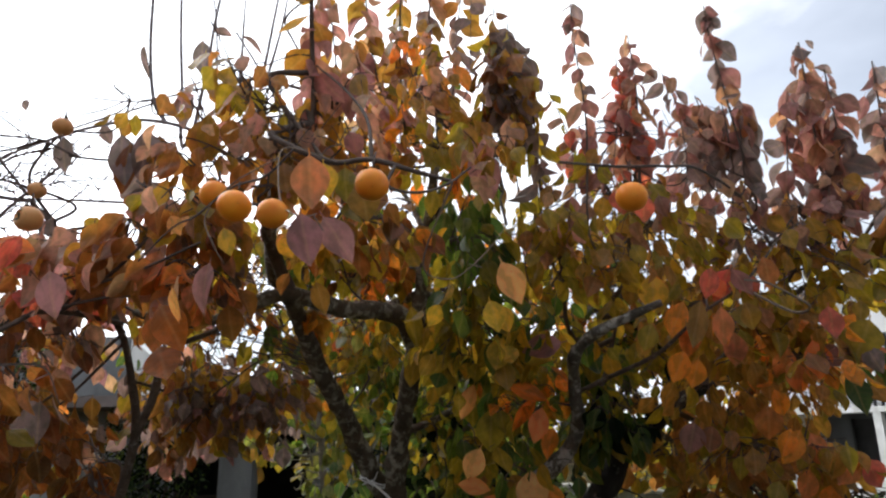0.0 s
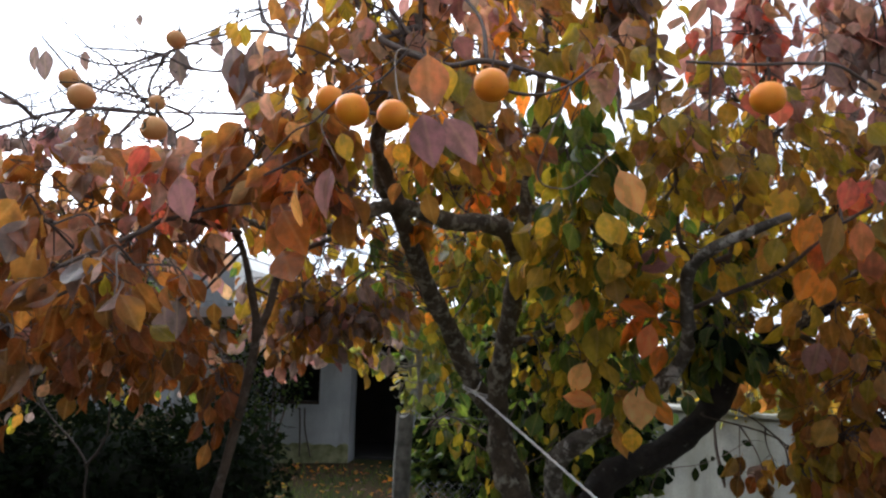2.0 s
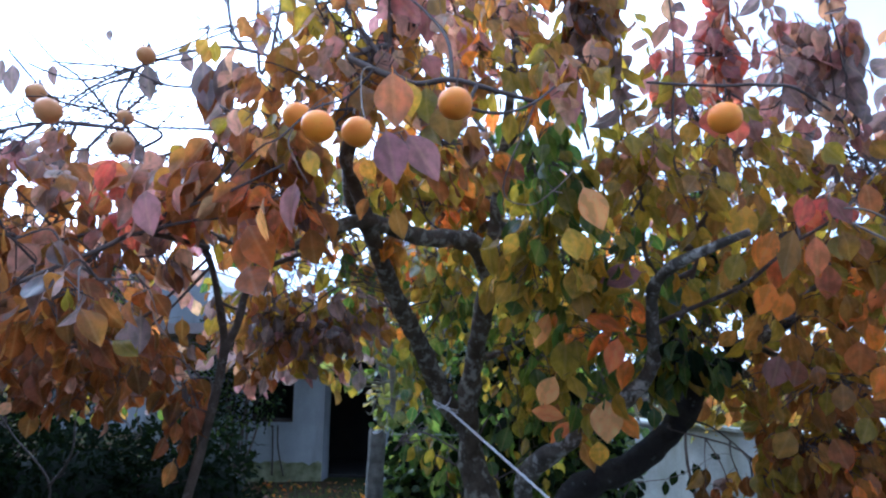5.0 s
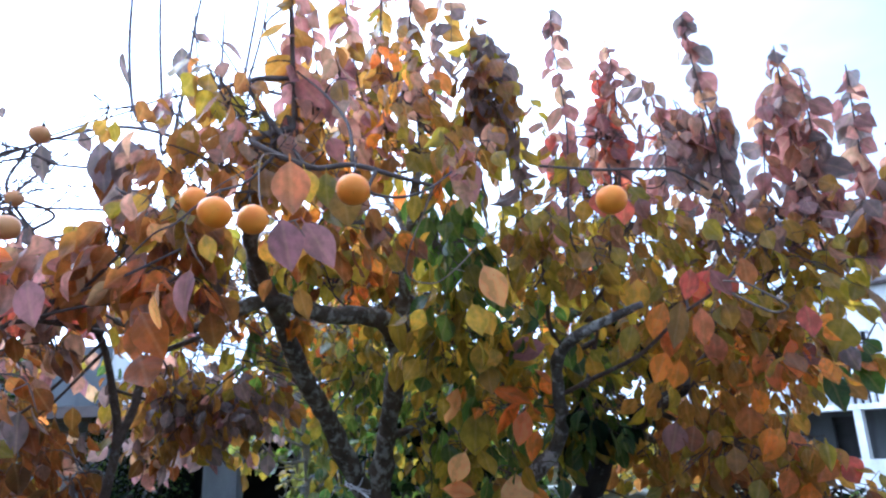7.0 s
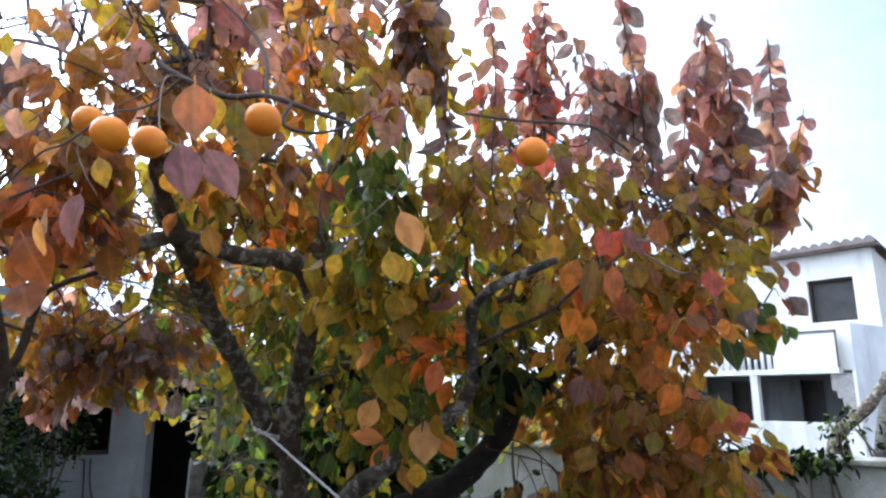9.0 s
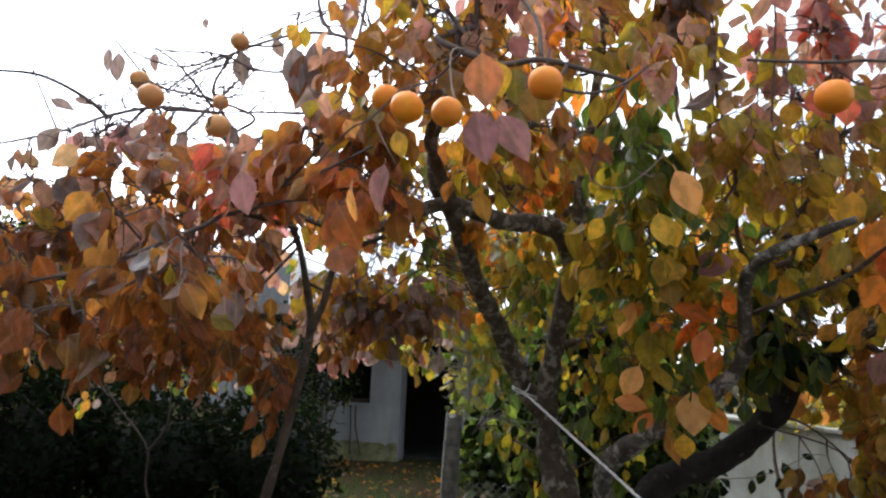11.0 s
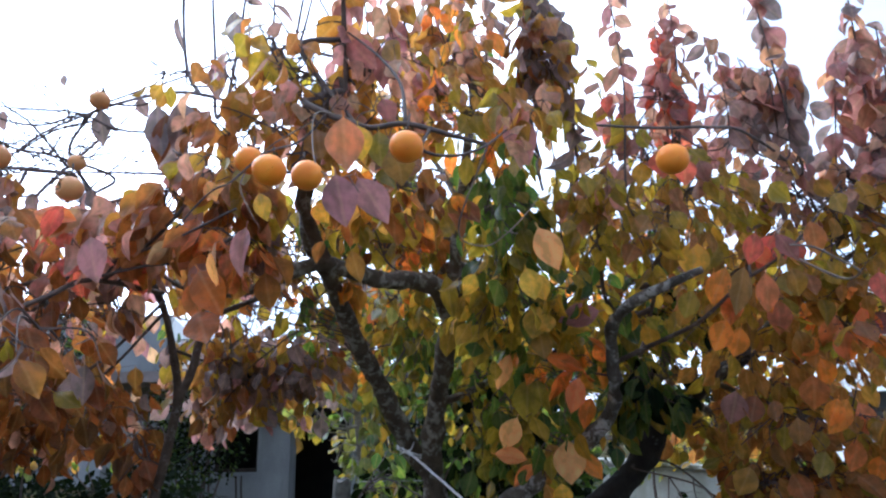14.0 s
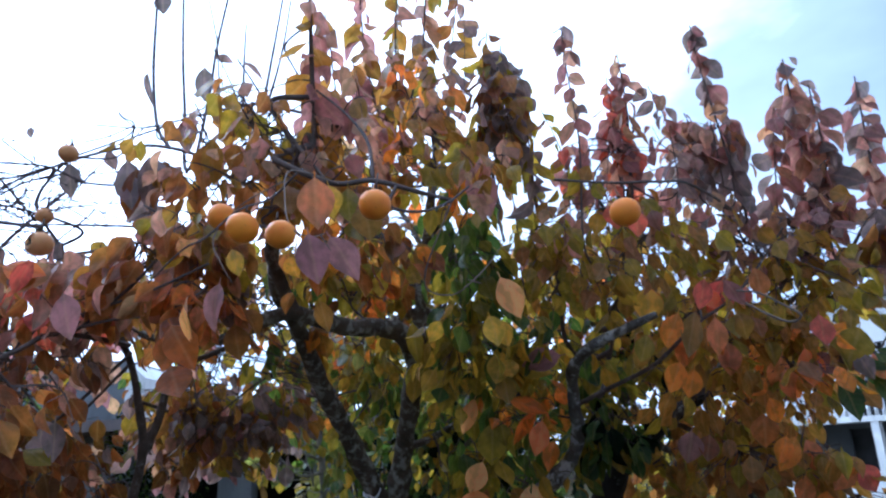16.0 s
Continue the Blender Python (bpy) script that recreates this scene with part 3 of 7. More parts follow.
def bush(name, label, category, base, lumps, n, size, tones, templates=SMALL, seed=1, stems=3, core=None):
    """A shrub or far tree: stems and a crown of many leaves in uneven lumps (centre, radii)."""
    g = random.Random(seed)
    root = thing(name, label, category, at=base)
    b = Vector(base)
    items, tubes = [], []
    vol = [r[0] * r[2] for _, r in lumps]
    for (c, r), v in zip(lumps, vol):
        c = Vector(c)
        for s in range(stems):
            foot = Vector((g.uniform(-0.12, 0.12), g.uniform(-0.12, 0.12), 0))
            e = c - b + Vector((g.uniform(-.6, .6) * r[0], g.uniform(-.6, .6) * r[1], g.uniform(0, .7) * r[2]))
            mid = foot.lerp(e, 0.5) + Vector((g.gauss(0, .08), g.gauss(0, .08), 0.1))
            tubes.append(tube_arrays(smooth_path([foot, mid, e], 4), 0.022, 0.006, 5))
        for _ in range(int(n * v / sum(vol))):
            d = Vector((g.gauss(0, 1), g.gauss(0, 1), g.gauss(0, 1))).normalized() * g.uniform(0.15, 1) ** 0.45
            bumpy = 1 + 0.35 * noise.noise(d * 2.3 + c)
            p = c - b + Vector((d.x * r[0], d.y * r[1], d.z * r[2])) * bumpy
            if p.z + b.z < 0.03:
                continue
            al = Vector((d.x + g.gauss(0, .6), d.y + g.gauss(0, .6), d.z * 0.4 + g.gauss(-0.2, .6)))
            items.append((leaf_pose(p, al, (g.gauss(0, .6), g.gauss(-.4, .6), g.gauss(.7, .5)), size * g.uniform(.7, 1.25)), g.choice(tones), g.randrange(2)))
    leaves_object("crown", items, root, templates)
    joined_object("branchwork", tubes, TWIG, root)
    # solid near-black lumps stand in for the shade inside the crown
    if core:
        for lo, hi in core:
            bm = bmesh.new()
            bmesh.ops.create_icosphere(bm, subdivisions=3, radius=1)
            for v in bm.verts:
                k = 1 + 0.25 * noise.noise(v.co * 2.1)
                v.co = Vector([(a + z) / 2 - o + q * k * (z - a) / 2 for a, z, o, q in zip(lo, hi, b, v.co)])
            part("shade_core", bm, SHADE_CORE, root, "dark solid lump standing for shade inside the hedge", smooth=True)
    return root


SHADE_CORE = plain("shade_core", (0.008, 0.011, 0.006), (0.015, 0.02, 0.009), 14, 0.95, bump=0.8)


def holed_wall(x0, x1, z0, z1, y0, y1, holes):
    """One wall along x with openings (xa, xb, za, zb) cut through it."""
    xs = sorted({x0, x1, *(h[0] for h in holes), *(h[1] for h in holes)})
    zs = sorted({z0, z1, *(h[2] for h in holes), *(h[3] for h in holes)})
    bm = bmesh.new()
    cache = {}

    def v(x, y, z):
        if (x, y, z) not in cache:
            cache[x, y, z] = bm.verts.new((x, y, z))
        return cache[x, y, z]

    def solid(i, j):
        if not (0 <= i < len(xs) - 1 and 0 <= j < len(zs) - 1):
            return False
        cx, cz = (xs[i] + xs[i + 1]) / 2, (zs[j] + zs[j + 1]) / 2
        return not any(h[0] < cx < h[1] and h[2] < cz < h[3] for h in holes)

    for i in range(len(xs) - 1):
        for j in range(len(zs) - 1):
            if not solid(i, j):
                continue
            a, b, c, d = xs[i], xs[i + 1], zs[j], zs[j + 1]
            bm.faces.new((v(a, y0, c), v(b, y0, c), v(b, y0, d), v(a, y0, d)))
            bm.faces.new((v(a, y1, d), v(b, y1, d), v(b, y1, c), v(a, y1, c)))
            for di, dj, p, q in ((-1, 0, (a, c), (a, d)), (1, 0, (b, d), (b, c)), (0, -1, (b, c), (a, c)), (0, 1, (a, d), (b, d))):
                if not solid(i + di, j + dj):
                    bm.faces.new((v(p[0], y0, p[1]), v(q[0], y0, q[1]), v(q[0], y1, q[1]), v(p[0], y1, p[1])))
    return bm


# ---- ground ----
def make_ground():
    bm = bmesh.new()
    xs = [-400, -120, -40, -16] + [i * 0.5 for i in range(-24, 41)] + [30, 60, 140, 400]
    ys = [-400, -100, -30, -8] + [i * 0.5 for i in range(-8, 50)] + [32, 50, 100, 200, 500]
    grid = {}
    for i, x in enumerate(xs):
        for j, y in enumerate(ys):
            z = 0.05 * noise.noise(Vector((x * 0.6, y * 0.6, 0))) + 0.02 * noise.noise(Vector((x * 2.1, y * 2.1, 4)))
            grid[i, j] = bm.verts.new((x, y, z - 0.03))
    for i in range(len(xs) - 1):
        for j in range(len(ys) - 1):
            bm.faces.new((grid[i, j], grid[i + 1, j], grid[i + 1, j + 1], grid[i, j + 1]))
    ob = part("ground", bm, GROUND, smooth=True)
    tagged(ob, "dark garden soil with sparse grass and leaf litter", "ground", kind="structure")
    g = random.Random(5)
    items = []
    for _ in range(1500):
        x, y = g.uniform(-6, 2.5), g.uniform(4.2, 9.8)
        z = 0.05 * noise.noise(Vector((x * 0.6, y * 0.6, 0))) + 0.02 * noise.noise(Vector((x * 2.1, y * 2.1, 4)))
        al = (g.gauss(0, 1), g.gauss(0, 1), g.gauss(0, .15))
        items.append((leaf_pose((x, y, z + g.uniform(0.0, 0.02)), al, (g.gauss(0, .3), g.gauss(0, .3), 1), g.uniform(.05, .10)), g.choice(["rust", "umber", "orange", "umber", "dusk", "olive"]), g.randrange(8)))
    lit = leaves_object("fallen_leaves", items, None, TEMPLATES, "scattered brown and orange fallen leaves on the ground")
    tagged(lit, category="leaf litter")
    items = []
    for _ in range(5000):
        x, y = g.uniform(-6, 4), g.uniform(4.0, 9.6)
        z = 0.05 * noise.noise(Vector((x * 0.6, y * 0.6, 0))) - 0.04
        items.append((leaf_pose((x, y, z), (g.gauss(0, .4), g.gauss(0, .4), 1), (g.gauss(0, 1), g.gauss(0, 1), 0), g.uniform(.05, .11)) @ Matrix.Diagonal((0.2, 1, 1, 1)), "green", g.randrange(2)))
    gr = leaves_object("grass", items, None, SMALL, "short thin dark green grass")
    tagged(gr, category="grass")


make_ground()


# ---- barn ----
def make_barn():
    y0 = 10.0
    barn = thing("barn", "small limewashed outbuilding with dark window and open doorway", "outbuilding", at=(-3.3, y0, 0))
    o = Vector((3.3, -y0, 0))

    def bx(name, lo, hi, mat, label="", bevel=0.0, parent=barn):
        return part(name, box_bm(Vector(lo) + o, Vector(hi) + o, bevel), mat, parent, label)

    # front wall round the window and the doorway, 0.35 m thick
    wl, wr, wb, wt = -3.95, -3.29, 0.80, 1.55
    dl, dr, dt = -2.82, -1.95, 1.92
    top = 2.04
    bm = holed_wall(-5.6 + 3.3, -0.4 + 3.3, -0.05, top, 0, 0.35, [(wl + 3.3, wr + 3.3, wb, wt), (dl + 3.3, dr + 3.3, -0.05, dt)])
    part("wall", bm, LIME, barn, "uneven limewashed front wall")
    bm = bmesh.new()  # ragged lower coat of damp render
    n = 90
    foot = [(-2.3 + (dl + 5.6) * i / n, 0.22 + 0.06 * noise.noise(Vector((i * 0.21, 3, 1))) + 0.03 * noise.noise(Vector((i * 0.9, 7, 1)))) for i in range(n + 1)]
    rows = [[bm.verts.new((x, -.004 - .008 * k, z)) for x, z in q] for k, q in ((0, [(x, z + .02) for x, z in foot]), (1, foot), (1, [(x, -.05) for x, _ in foot]))]
    for lo, hi in zip(rows[1:], rows):
        for i in range(n):
            bm.faces.new((lo[i], lo[i + 1], hi[i + 1], hi[i]))
    part("plinth", bm, MOSS, barn, "damp green-stained wall foot")
    bx("side_wall", (-5.6, y0 + .35, 0), (-5.3, y0 + 5, top), LIME)
    bx("side_wall", (-0.7, y0 + .35, 0), (-0.4, y0 + 5, top), LIME)
    bx("back_wall", (-5.6, y0 + 5, 0), (-0.4, y0 + 5.3, top), LIME)
    # added backing and floor, coloured near-black for the unlit inside
    bx("shade_backing", (-5.3, y0 + 2.0, 0), (-0.7, y0 + 2.1, top), INTERIOR_SHADE)
    bx("floor_slab", (-5.3, y0 + .35, -0.02), (-0.7, y0 + 5, 0.03), INTERIOR_SHADE)
    # front eave is unseen, run out to keep skylight off the wall
    bx("roof", (-5.8, y0 - 1.2, top), (-0.2, y0 + 5.5, top + .14), TILE, "low tiled roof, unseen deep eave added to shade the wall")
    win = bx("window", (wl, y0 + .2, wb), (wr, y0 + .34, wb + .03), WOODDARK, "unglazed window closed by a dark sheet for the unlit room opening")
    for lo, hi in (((wl, y0 + .1, wb), (wl + .05, y0 + .19, wt)), ((wr - .05, y0 + .1, wb), (wr, y0 + .19, wt)),
                   ((wl + .05, y0 + .1, wb), (wr - .05, y0 + .19, wb + .05)), ((wl + .05, y0 + .1, wt - .05), (wr - .05, y0 + .19, wt))):
        bx("frame", lo, hi, WOODDARK, parent=win)
    # two old cables down the wall
    for a, b in ((-3.58, -3.55), (-3.50, -3.38)):
        p = smooth_path([Vector((a, y0 - .03, wb - .04)), Vector((a + .02, y0 - .035, .45)), Vector((b, y0 - .035, 0.05))], 5)
        tube_object("cable", [q + o for q in p], 0.012, 0.012, WOODDARK, barn, 6)
    # taller grey gable behind
    back = thing("neighbour_house", "plain grey rendered house wall with a white edge, behind the outbuilding", "house", at=(-7.0, 16.5, 0))
    o2 = Vector((7.0, -16.5, 0))
    part("wall", box_bm(Vector((-12.5, 16.5, 0)) + o2, Vector((-7.80, 22, 4.06)) + o2), GREY_WALL, back)
    bm = bmesh.new()  # white end wall under the falling verge
    vs = [bm.verts.new(Vector(v) + o2) for y in (16.45, 22.0) for v in ((-7.80, y, 0), (-7.34, y, 0), (-7.34, y, 3.66), (-7.80, y, 4.06))]
    for f in ((0, 1, 2, 3), (7, 6, 5, 4), (0, 4, 5, 1), (1, 5, 6, 2), (2, 6, 7, 3), (3, 7, 4, 0)):
        bm.faces.new([vs[i] for i in f])
    part("gable_wall", bm, PLASTER, back, "white rendered end wall")
    part("roof", box_bm(Vector((-12.7, 16.6, 4.064)) + o2, Vector((-7.85, 22.3, 4.12)) + o2), TILE, back)
    low = part("lean_to", box_bm(Vector((-7.34, 16.7, 0)) + o2, Vector((-6.2, 21, 2.30)) + o2), PLASTER, back, "white lean-to with a red tiled roof")
    for i in range(9):
        bm = bmesh.new()
        x = -7.30 + 0.13 * i
        bmesh.ops.create_cone(bm, cap_ends=True, segments=10, radius1=0.075, radius2=0.075, depth=1.6, matrix=Matrix.Translation(Vector((x, 17.2, 2.56)) + o2) @ Matrix.Rotation(math.radians(-72), 4, "X"))
        part("roof_tile", bm, TERRACOTTA, low, smooth=True)


make_barn()


# ---- garden wall, post and fence ----
def make_wall():
    a, z = Vector((0.86, 7.22, 0)), Vector((5.0, 2.45, 0))
    u = (z - a).normalized()
    v = Vector((-u.y, u.x, 0))
    run = (z - a).length
    w = thing("garden_wall", "weathered cream concrete garden wall with dark runs of damp", "wall", kind="structure", at=a)
    turn = Matrix((u, v, (0, 0, 1))).transposed().to_4x4()

    def piece(name, lo, hi, mat, label=""):
        bm = box_bm(lo, hi, 0.012)
        es = [e for e in bm.edges if abs(e.verts[0].co.x - e.verts[1].co.x) > 1]
        bmesh.ops.subdivide_edges(bm, edges=es, cuts=46, use_grid_fill=True)
        for q in bm.verts:  # uneven hand-laid faces
            n = noise.noise(q.co * 1.7) * 0.010 + noise.noise(q.co * 6.0) * 0.005
            q.co.y += n
            q.co.z += n * (q.co.z > 0.5)
        bm.transform(turn)
        part(name, bm, mat, w, label, smooth=False)

    piece("wall_face", (0, 0, -0.08), (run, 0.18, 1.09), CONCRETE)
    piece("coping", (-.03, -.03, 1.09), (run, 0.21, 1.13), COPING, "thin mossy coping")


make_wall()


def make_fence():
    y = 5.0
    f = thing("wire_fence", "rusty chain-link garden fence on a weathered post", "fence", at=(-1.02, y, 0))
    bm = bmesh.new()  # split round post, grooved and ragged at the top
    n, rings = 26, 22
    grid = []
    for k in range(rings + 1):
        z = -0.03 + 1.17 * k / rings
        row = []
        for i in range(n):
            a = 2 * math.pi * i / n
            q = Vector((math.cos(a), math.sin(a), 0))
            r = 0.062 + 0.007 * noise.noise(Vector((q.x * 3.5, q.y * 3.5, z * 0.8))) + 0.006 * noise.noise(Vector((q.x * 9, q.y * 9, z * 2)))
            top = 0.05 * noise.noise(Vector((q.x * 2.3, q.y * 2.3, 5))) if k == rings else 0
            row.append(bm.verts.new((q.x * r + 0.02 * z * z - 0.01, q.y * r, z + top)))
        grid.append(row)
    for lo, hi in zip(grid, grid[1:]):
        for i in range(n):
            bm.faces.new((lo[i], lo[(i + 1) % n], hi[(i + 1) % n], hi[i]))
    bm.faces.new(grid[-1])
    bm.faces.new(grid[0][::-1])
    part("post", bm, POST, f, "weathered grey timber post with a ragged top", smooth=False)
    bm = bmesh.new()
    bmesh.ops.create_cone(bm, cap_ends=True, segments=8, radius1=0.03, radius2=0.03, depth=1.3, matrix=Matrix.Translation((1.05, 0.1, 0.62)))
    part("post", bm, IRON, f)
    tubes = []
    step = 0.06
    for i in range(-18, 32):
        for sgn in (1, -1):
            pts = []
            for k in range(0, 22):
                x, z = i * step + sgn * k * step * 0.5, 0.05 + k * step * 0.5
                if 0.08 < x < 1.03:
                    pts.append(Vector((x, 0.06 + 0.006 * sgn, z)))
            if len(pts) > 1:
                tubes.append(tube_arrays([pts[0], pts[-1]], 0.0014, 0.0014, 3))
    joined_object("mesh", tubes, WIRE, f, "diamond wire netting")
    tube_object("top_wire", [Vector((0, 0.06, 1.12)), Vector((1.05, 0.08, 1.12))], 0.003, 0.003, WIRE, f, 5)


make_fence()


# ---- plain unseen walls, added behind and left to block skylight ----
def make_light_blocks():
    for name, lo, hi in (("south_light_block", (-6.8, -1.9, -0.05), (6.0, -1.6, 5.2)), ("west_light_block", (-6.8, -1.6, -0.05), (-6.5, 4.2, 6.6))):
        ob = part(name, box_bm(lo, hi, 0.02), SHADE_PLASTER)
        tagged(ob, "unseen plain grey wall added to block skylight", "wall", kind="structure")


make_light_blocks()


# ---- two-storey house ----
def make_house():
    corner, ux, uy = Vector((12.59, 14.98, 0)), Vector((-0.54, 0.84, 0)).normalized(), Vector((0.84, 0.54, 0)).normalized()
    house = thing("house", "white two-storey house with balcony, dark openings and tiled roof", "house", at=corner)
    house.matrix_world = Matrix((ux, uy, (0, 0, 1))).transposed().to_4x4()
    house.matrix_world.translation = corner
    house.location = corner
    # local: x along the front (away from the corner), y into the house, z up

    def bx(name, lo, hi, mat, label="", bevel=0.0, parent=house):
        return part(name, box_bm(lo, hi, bevel), mat, parent, label)

    L, eave = 6.2, 5.05
    wl, wr, wb, wt = 0.5, 1.6, 3.28, 4.38
    bm = holed_wall(0, L, 2.05, eave, 0, 0.3, [(wl, wr, wb, wt), (2.62, 3.72, 2.12, 3.95)])
    part("wall", bm, PLASTER, house, "white rendered upper front wall")
    bm = bmesh.new()  # side wall under the falling roof
    vs = [bm.verts.new(v) for v in ((0, .3, 0), (0, 3.4, 0), (0, 3.4, 4.15), (0, .3, 4.97), (.3, .3, 0), (.3, 3.4, 0), (.3, 3.4, 4.15), (.3, .3, 4.97))]
    for f in ((0, 1, 2, 3), (7, 6, 5, 4), (0, 4, 5, 1), (1, 5, 6, 2), (2, 6, 7, 3), (3, 7, 4, 0)):
        bm.faces.new([vs[i] for i in f])
    part("side_wall", bm, PLASTER, house, "shaded white side wall")
    bx("back_wall", (0, 3.4, 0), (L, 3.7, 4.1), PLASTER)
    bx("end_wall", (L - .3, .3, 0), (L, 3.4, 4.1), PLASTER)
    # a dark sheet closes the opening in place of the dim room
    win = bx("window", (wl, .18, wb), (wr, .2, wt), ROOM_SHADE, "unglazed window closed by a dark sheet for the unlit room")
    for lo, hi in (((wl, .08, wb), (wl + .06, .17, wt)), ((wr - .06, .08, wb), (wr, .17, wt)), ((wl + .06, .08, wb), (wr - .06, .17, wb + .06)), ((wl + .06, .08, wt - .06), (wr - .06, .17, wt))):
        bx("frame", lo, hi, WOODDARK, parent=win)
    door = bx("balcony_door", (2.62, .24, 2.12), (3.72, .28, 3.95), ROOM_SHADE, "dark sheet for a shaded doorway behind white upright bars")
    for i in range(6):
        bx("bar", (2.70 + .17 * i, .1, 2.13), (2.75 + .17 * i, .14, 3.94), PAINT, parent=door)
    bx("crossbar", (2.62, .06, 3.18), (3.72, .095, 3.25), PAINT, parent=door)
    # roof: corrugated tile rows, falling to the back
    roof = bx("roof", (-.2, -.25, 5.05), (L + .2, .1, 5.1), TILE, "grey-brown barrel tile roof")
    bm = bmesh.new()
    n = 26
    for i in range(n):
        x0 = -.2 + i * (L + .4) / n
        w = (L + .4) / n
        prof = [(x0 + w * k / 6, 5.20 + 0.09 * math.sin(math.pi * k / 6)) for k in range(7)]
        for k in range(6):
            (xa, za), (xb, zb) = prof[k], prof[k + 1]
            q = [bm.verts.new(v) for v in ((xa, -.3, za), (xb, -.3, zb), (xb, 3.8, zb - 1.06), (xa, 3.8, za - 1.06))]
            bm.faces.new(q)
            q = [bm.verts.new(v) for v in ((xa, -.3, za), (xb, -.3, zb), (xb, -.3, 5.10), (xa, -.3, 5.10))]
            bm.faces.new(q)
    part("tile_field", bm, TILE, roof)
    # balcony slab, rails and balusters
    bal = bx("balcony", (.98, -.3, 1.98), (L, 0, 2.12), STAINED, "white balcony with slab and railing")
    bx("parapet", (1.0, -.28, 2.12), (2.55, -.2, 3.0), PLASTER, "solid white balcony parapet", parent=bal)
    bx("rail", (.98, -.3, 3.0), (L, -.18, 3.06), IRON, "thin dark rail", parent=bal)
    bx("rail_post", (.98, -.28, 2.12), (1.02, -.2, 3.0), IRON, parent=bal)
    for i in range(18):
        x = 2.68 + i * 0.19
        bm = bmesh.new()
        bmesh.ops.create_cone(bm, cap_ends=True, segments=8, radius1=0.05, radius2=0.03, depth=.44, matrix=Matrix.Translation((x, -.24, 2.34)))
        bmesh.ops.create_cone(bm, cap_ends=True, segments=8, radius1=0.03, radius2=0.05, depth=.44, matrix=Matrix.Translation((x, -.24, 2.78)))
        part("baluster", bm, PAINT, bal, smooth=True)
    # open ground floor
    bx("low_wall", (.68, -.3, -.05), (L, -.1, .78), STAINED, "low white wall")
    for x in (3.05, 5.4):
        bx("column", (x, -.28, .78), (x + .2, -.1, 1.98), STAINED, "square white column", 0.01)
    bx("pier", (.56, -.3, -.05), (.68, -.02, 2.05), PLASTER)
    back = part("ground_back_wall", holed_wall(.3, L - .3, 0, 2.0, 2.2, 2.3, [(2.35, 3.0, 0, 1.85), (4.5, 5.1, 0, 1.85)]), GREY_WALL, house, "grey inner wall with dark doorways")
    bx("doorway_shade", (1.5, 2.5, 0), (5.4, 2.55, 1.95), ROOM_SHADE, parent=back)
    bx("ground_side_wall", (.3, .05, 0), (.42, 2.2, 2.0), GREY_WALL)
    bx("ground_ceiling", (.3, .3, 2.0), (L - .3, 3.4, 2.05), PLASTER)
    bx("ground_floor", (.3, -.1, -.06), (L - .3, 3.4, 0.0), CONCRETE)
    for i in range(5):  # stair seen from below
        bx("stair_step", (.68 + .11 * i, -.2, 1.02 + .19 * i - .22), (.79 + .11 * i, .3, 1.98), BRICK)
    bm = bmesh.new()  # the flight's side wall, falling outwards
    vs = [bm.verts.new(v) for v in ((-.62, -.55, -.05), (.52, -.55, -.05), (.52, -.55, 3.18), (-.62, -.55, 2.92), (-.62, -.02, -.05), (.52, -.02, -.05), (.52, -.02, 3.18), (-.62, -.02, 2.92))]
    for f in ((0, 1, 2, 3), (7, 6, 5, 4), (0, 4, 5, 1), (1, 5, 6, 2), (2, 6, 7, 3), (3, 7, 4, 0)):
        bm.faces.new([vs[i] for i in f])
    part("stair_wall", bm, SHADE_PLASTER, house, "stair wall in grey that stands for its shaded side")


make_house()


# ---- the persimmon tree ----
tree = Tree("persimmon_tree", "old persimmon tree with lichened limbs and orange-green autumn leaves", (0.05, 3.4, 0.0), 11, 0.92)
tree.limb("trunk", [(0.05, 3.42, -0.05), (0.03, 3.4, 0.3), (-0.099, 3.360, 0.744), (-0.163, 3.320, 0.989), (-0.228, 3.300, 1.184)], 0.10, 0.062, label="dark rough trunk")
tree.limb("limb", [(-0.176, 3.320, 1.012), (-0.240, 3.300, 1.309), (-0.334, 3.250, 1.439), (-0.429, 3.050, 1.678), (-0.506, 2.750, 1.894), (-0.535, 2.450, 2.066), (-0.569, 2.300, 2.155), (-0.577, 2.250, 2.281), (-0.526, 2.200, 2.424), (-0.503, 2.200, 2.607), (-0.485, 2.200, 2.774)], 0.056, 0.004, label="leaning lichen-flecked limb")
tree.limb("limb", [(-0.228, 3.300, 1.159), (-0.226, 3.200, 1.429), (-0.195, 3.100, 1.631), (-0.150, 2.950, 1.819), (-0.118, 2.850, 1.999), (-0.093, 2.800, 2.181), (-0.061, 2.750, 2.409), (-0.024, 2.700, 2.684), (0.006, 2.700, 2.985), (-0.040, 2.700, 3.234), (-0.061, 2.700, 3.405)], 0.050, 0.006, label="upright dark limb")
tree.limb("limb", [(-0.118, 2.860, 1.953), (-0.152, 2.740, 2.052), (-0.236, 2.650, 2.081), (-0.338, 2.500, 2.057), (-0.438, 2.350, 2.065), (-0.515, 2.250, 2.068), (-0.597, 2.200, 2.035), (-0.725, 2.200, 1.979), (-0.877, 2.250, 1.979), (-1.040, 2.300, 2.029)], 0.042, 0.012, label="bent horizontal limb")
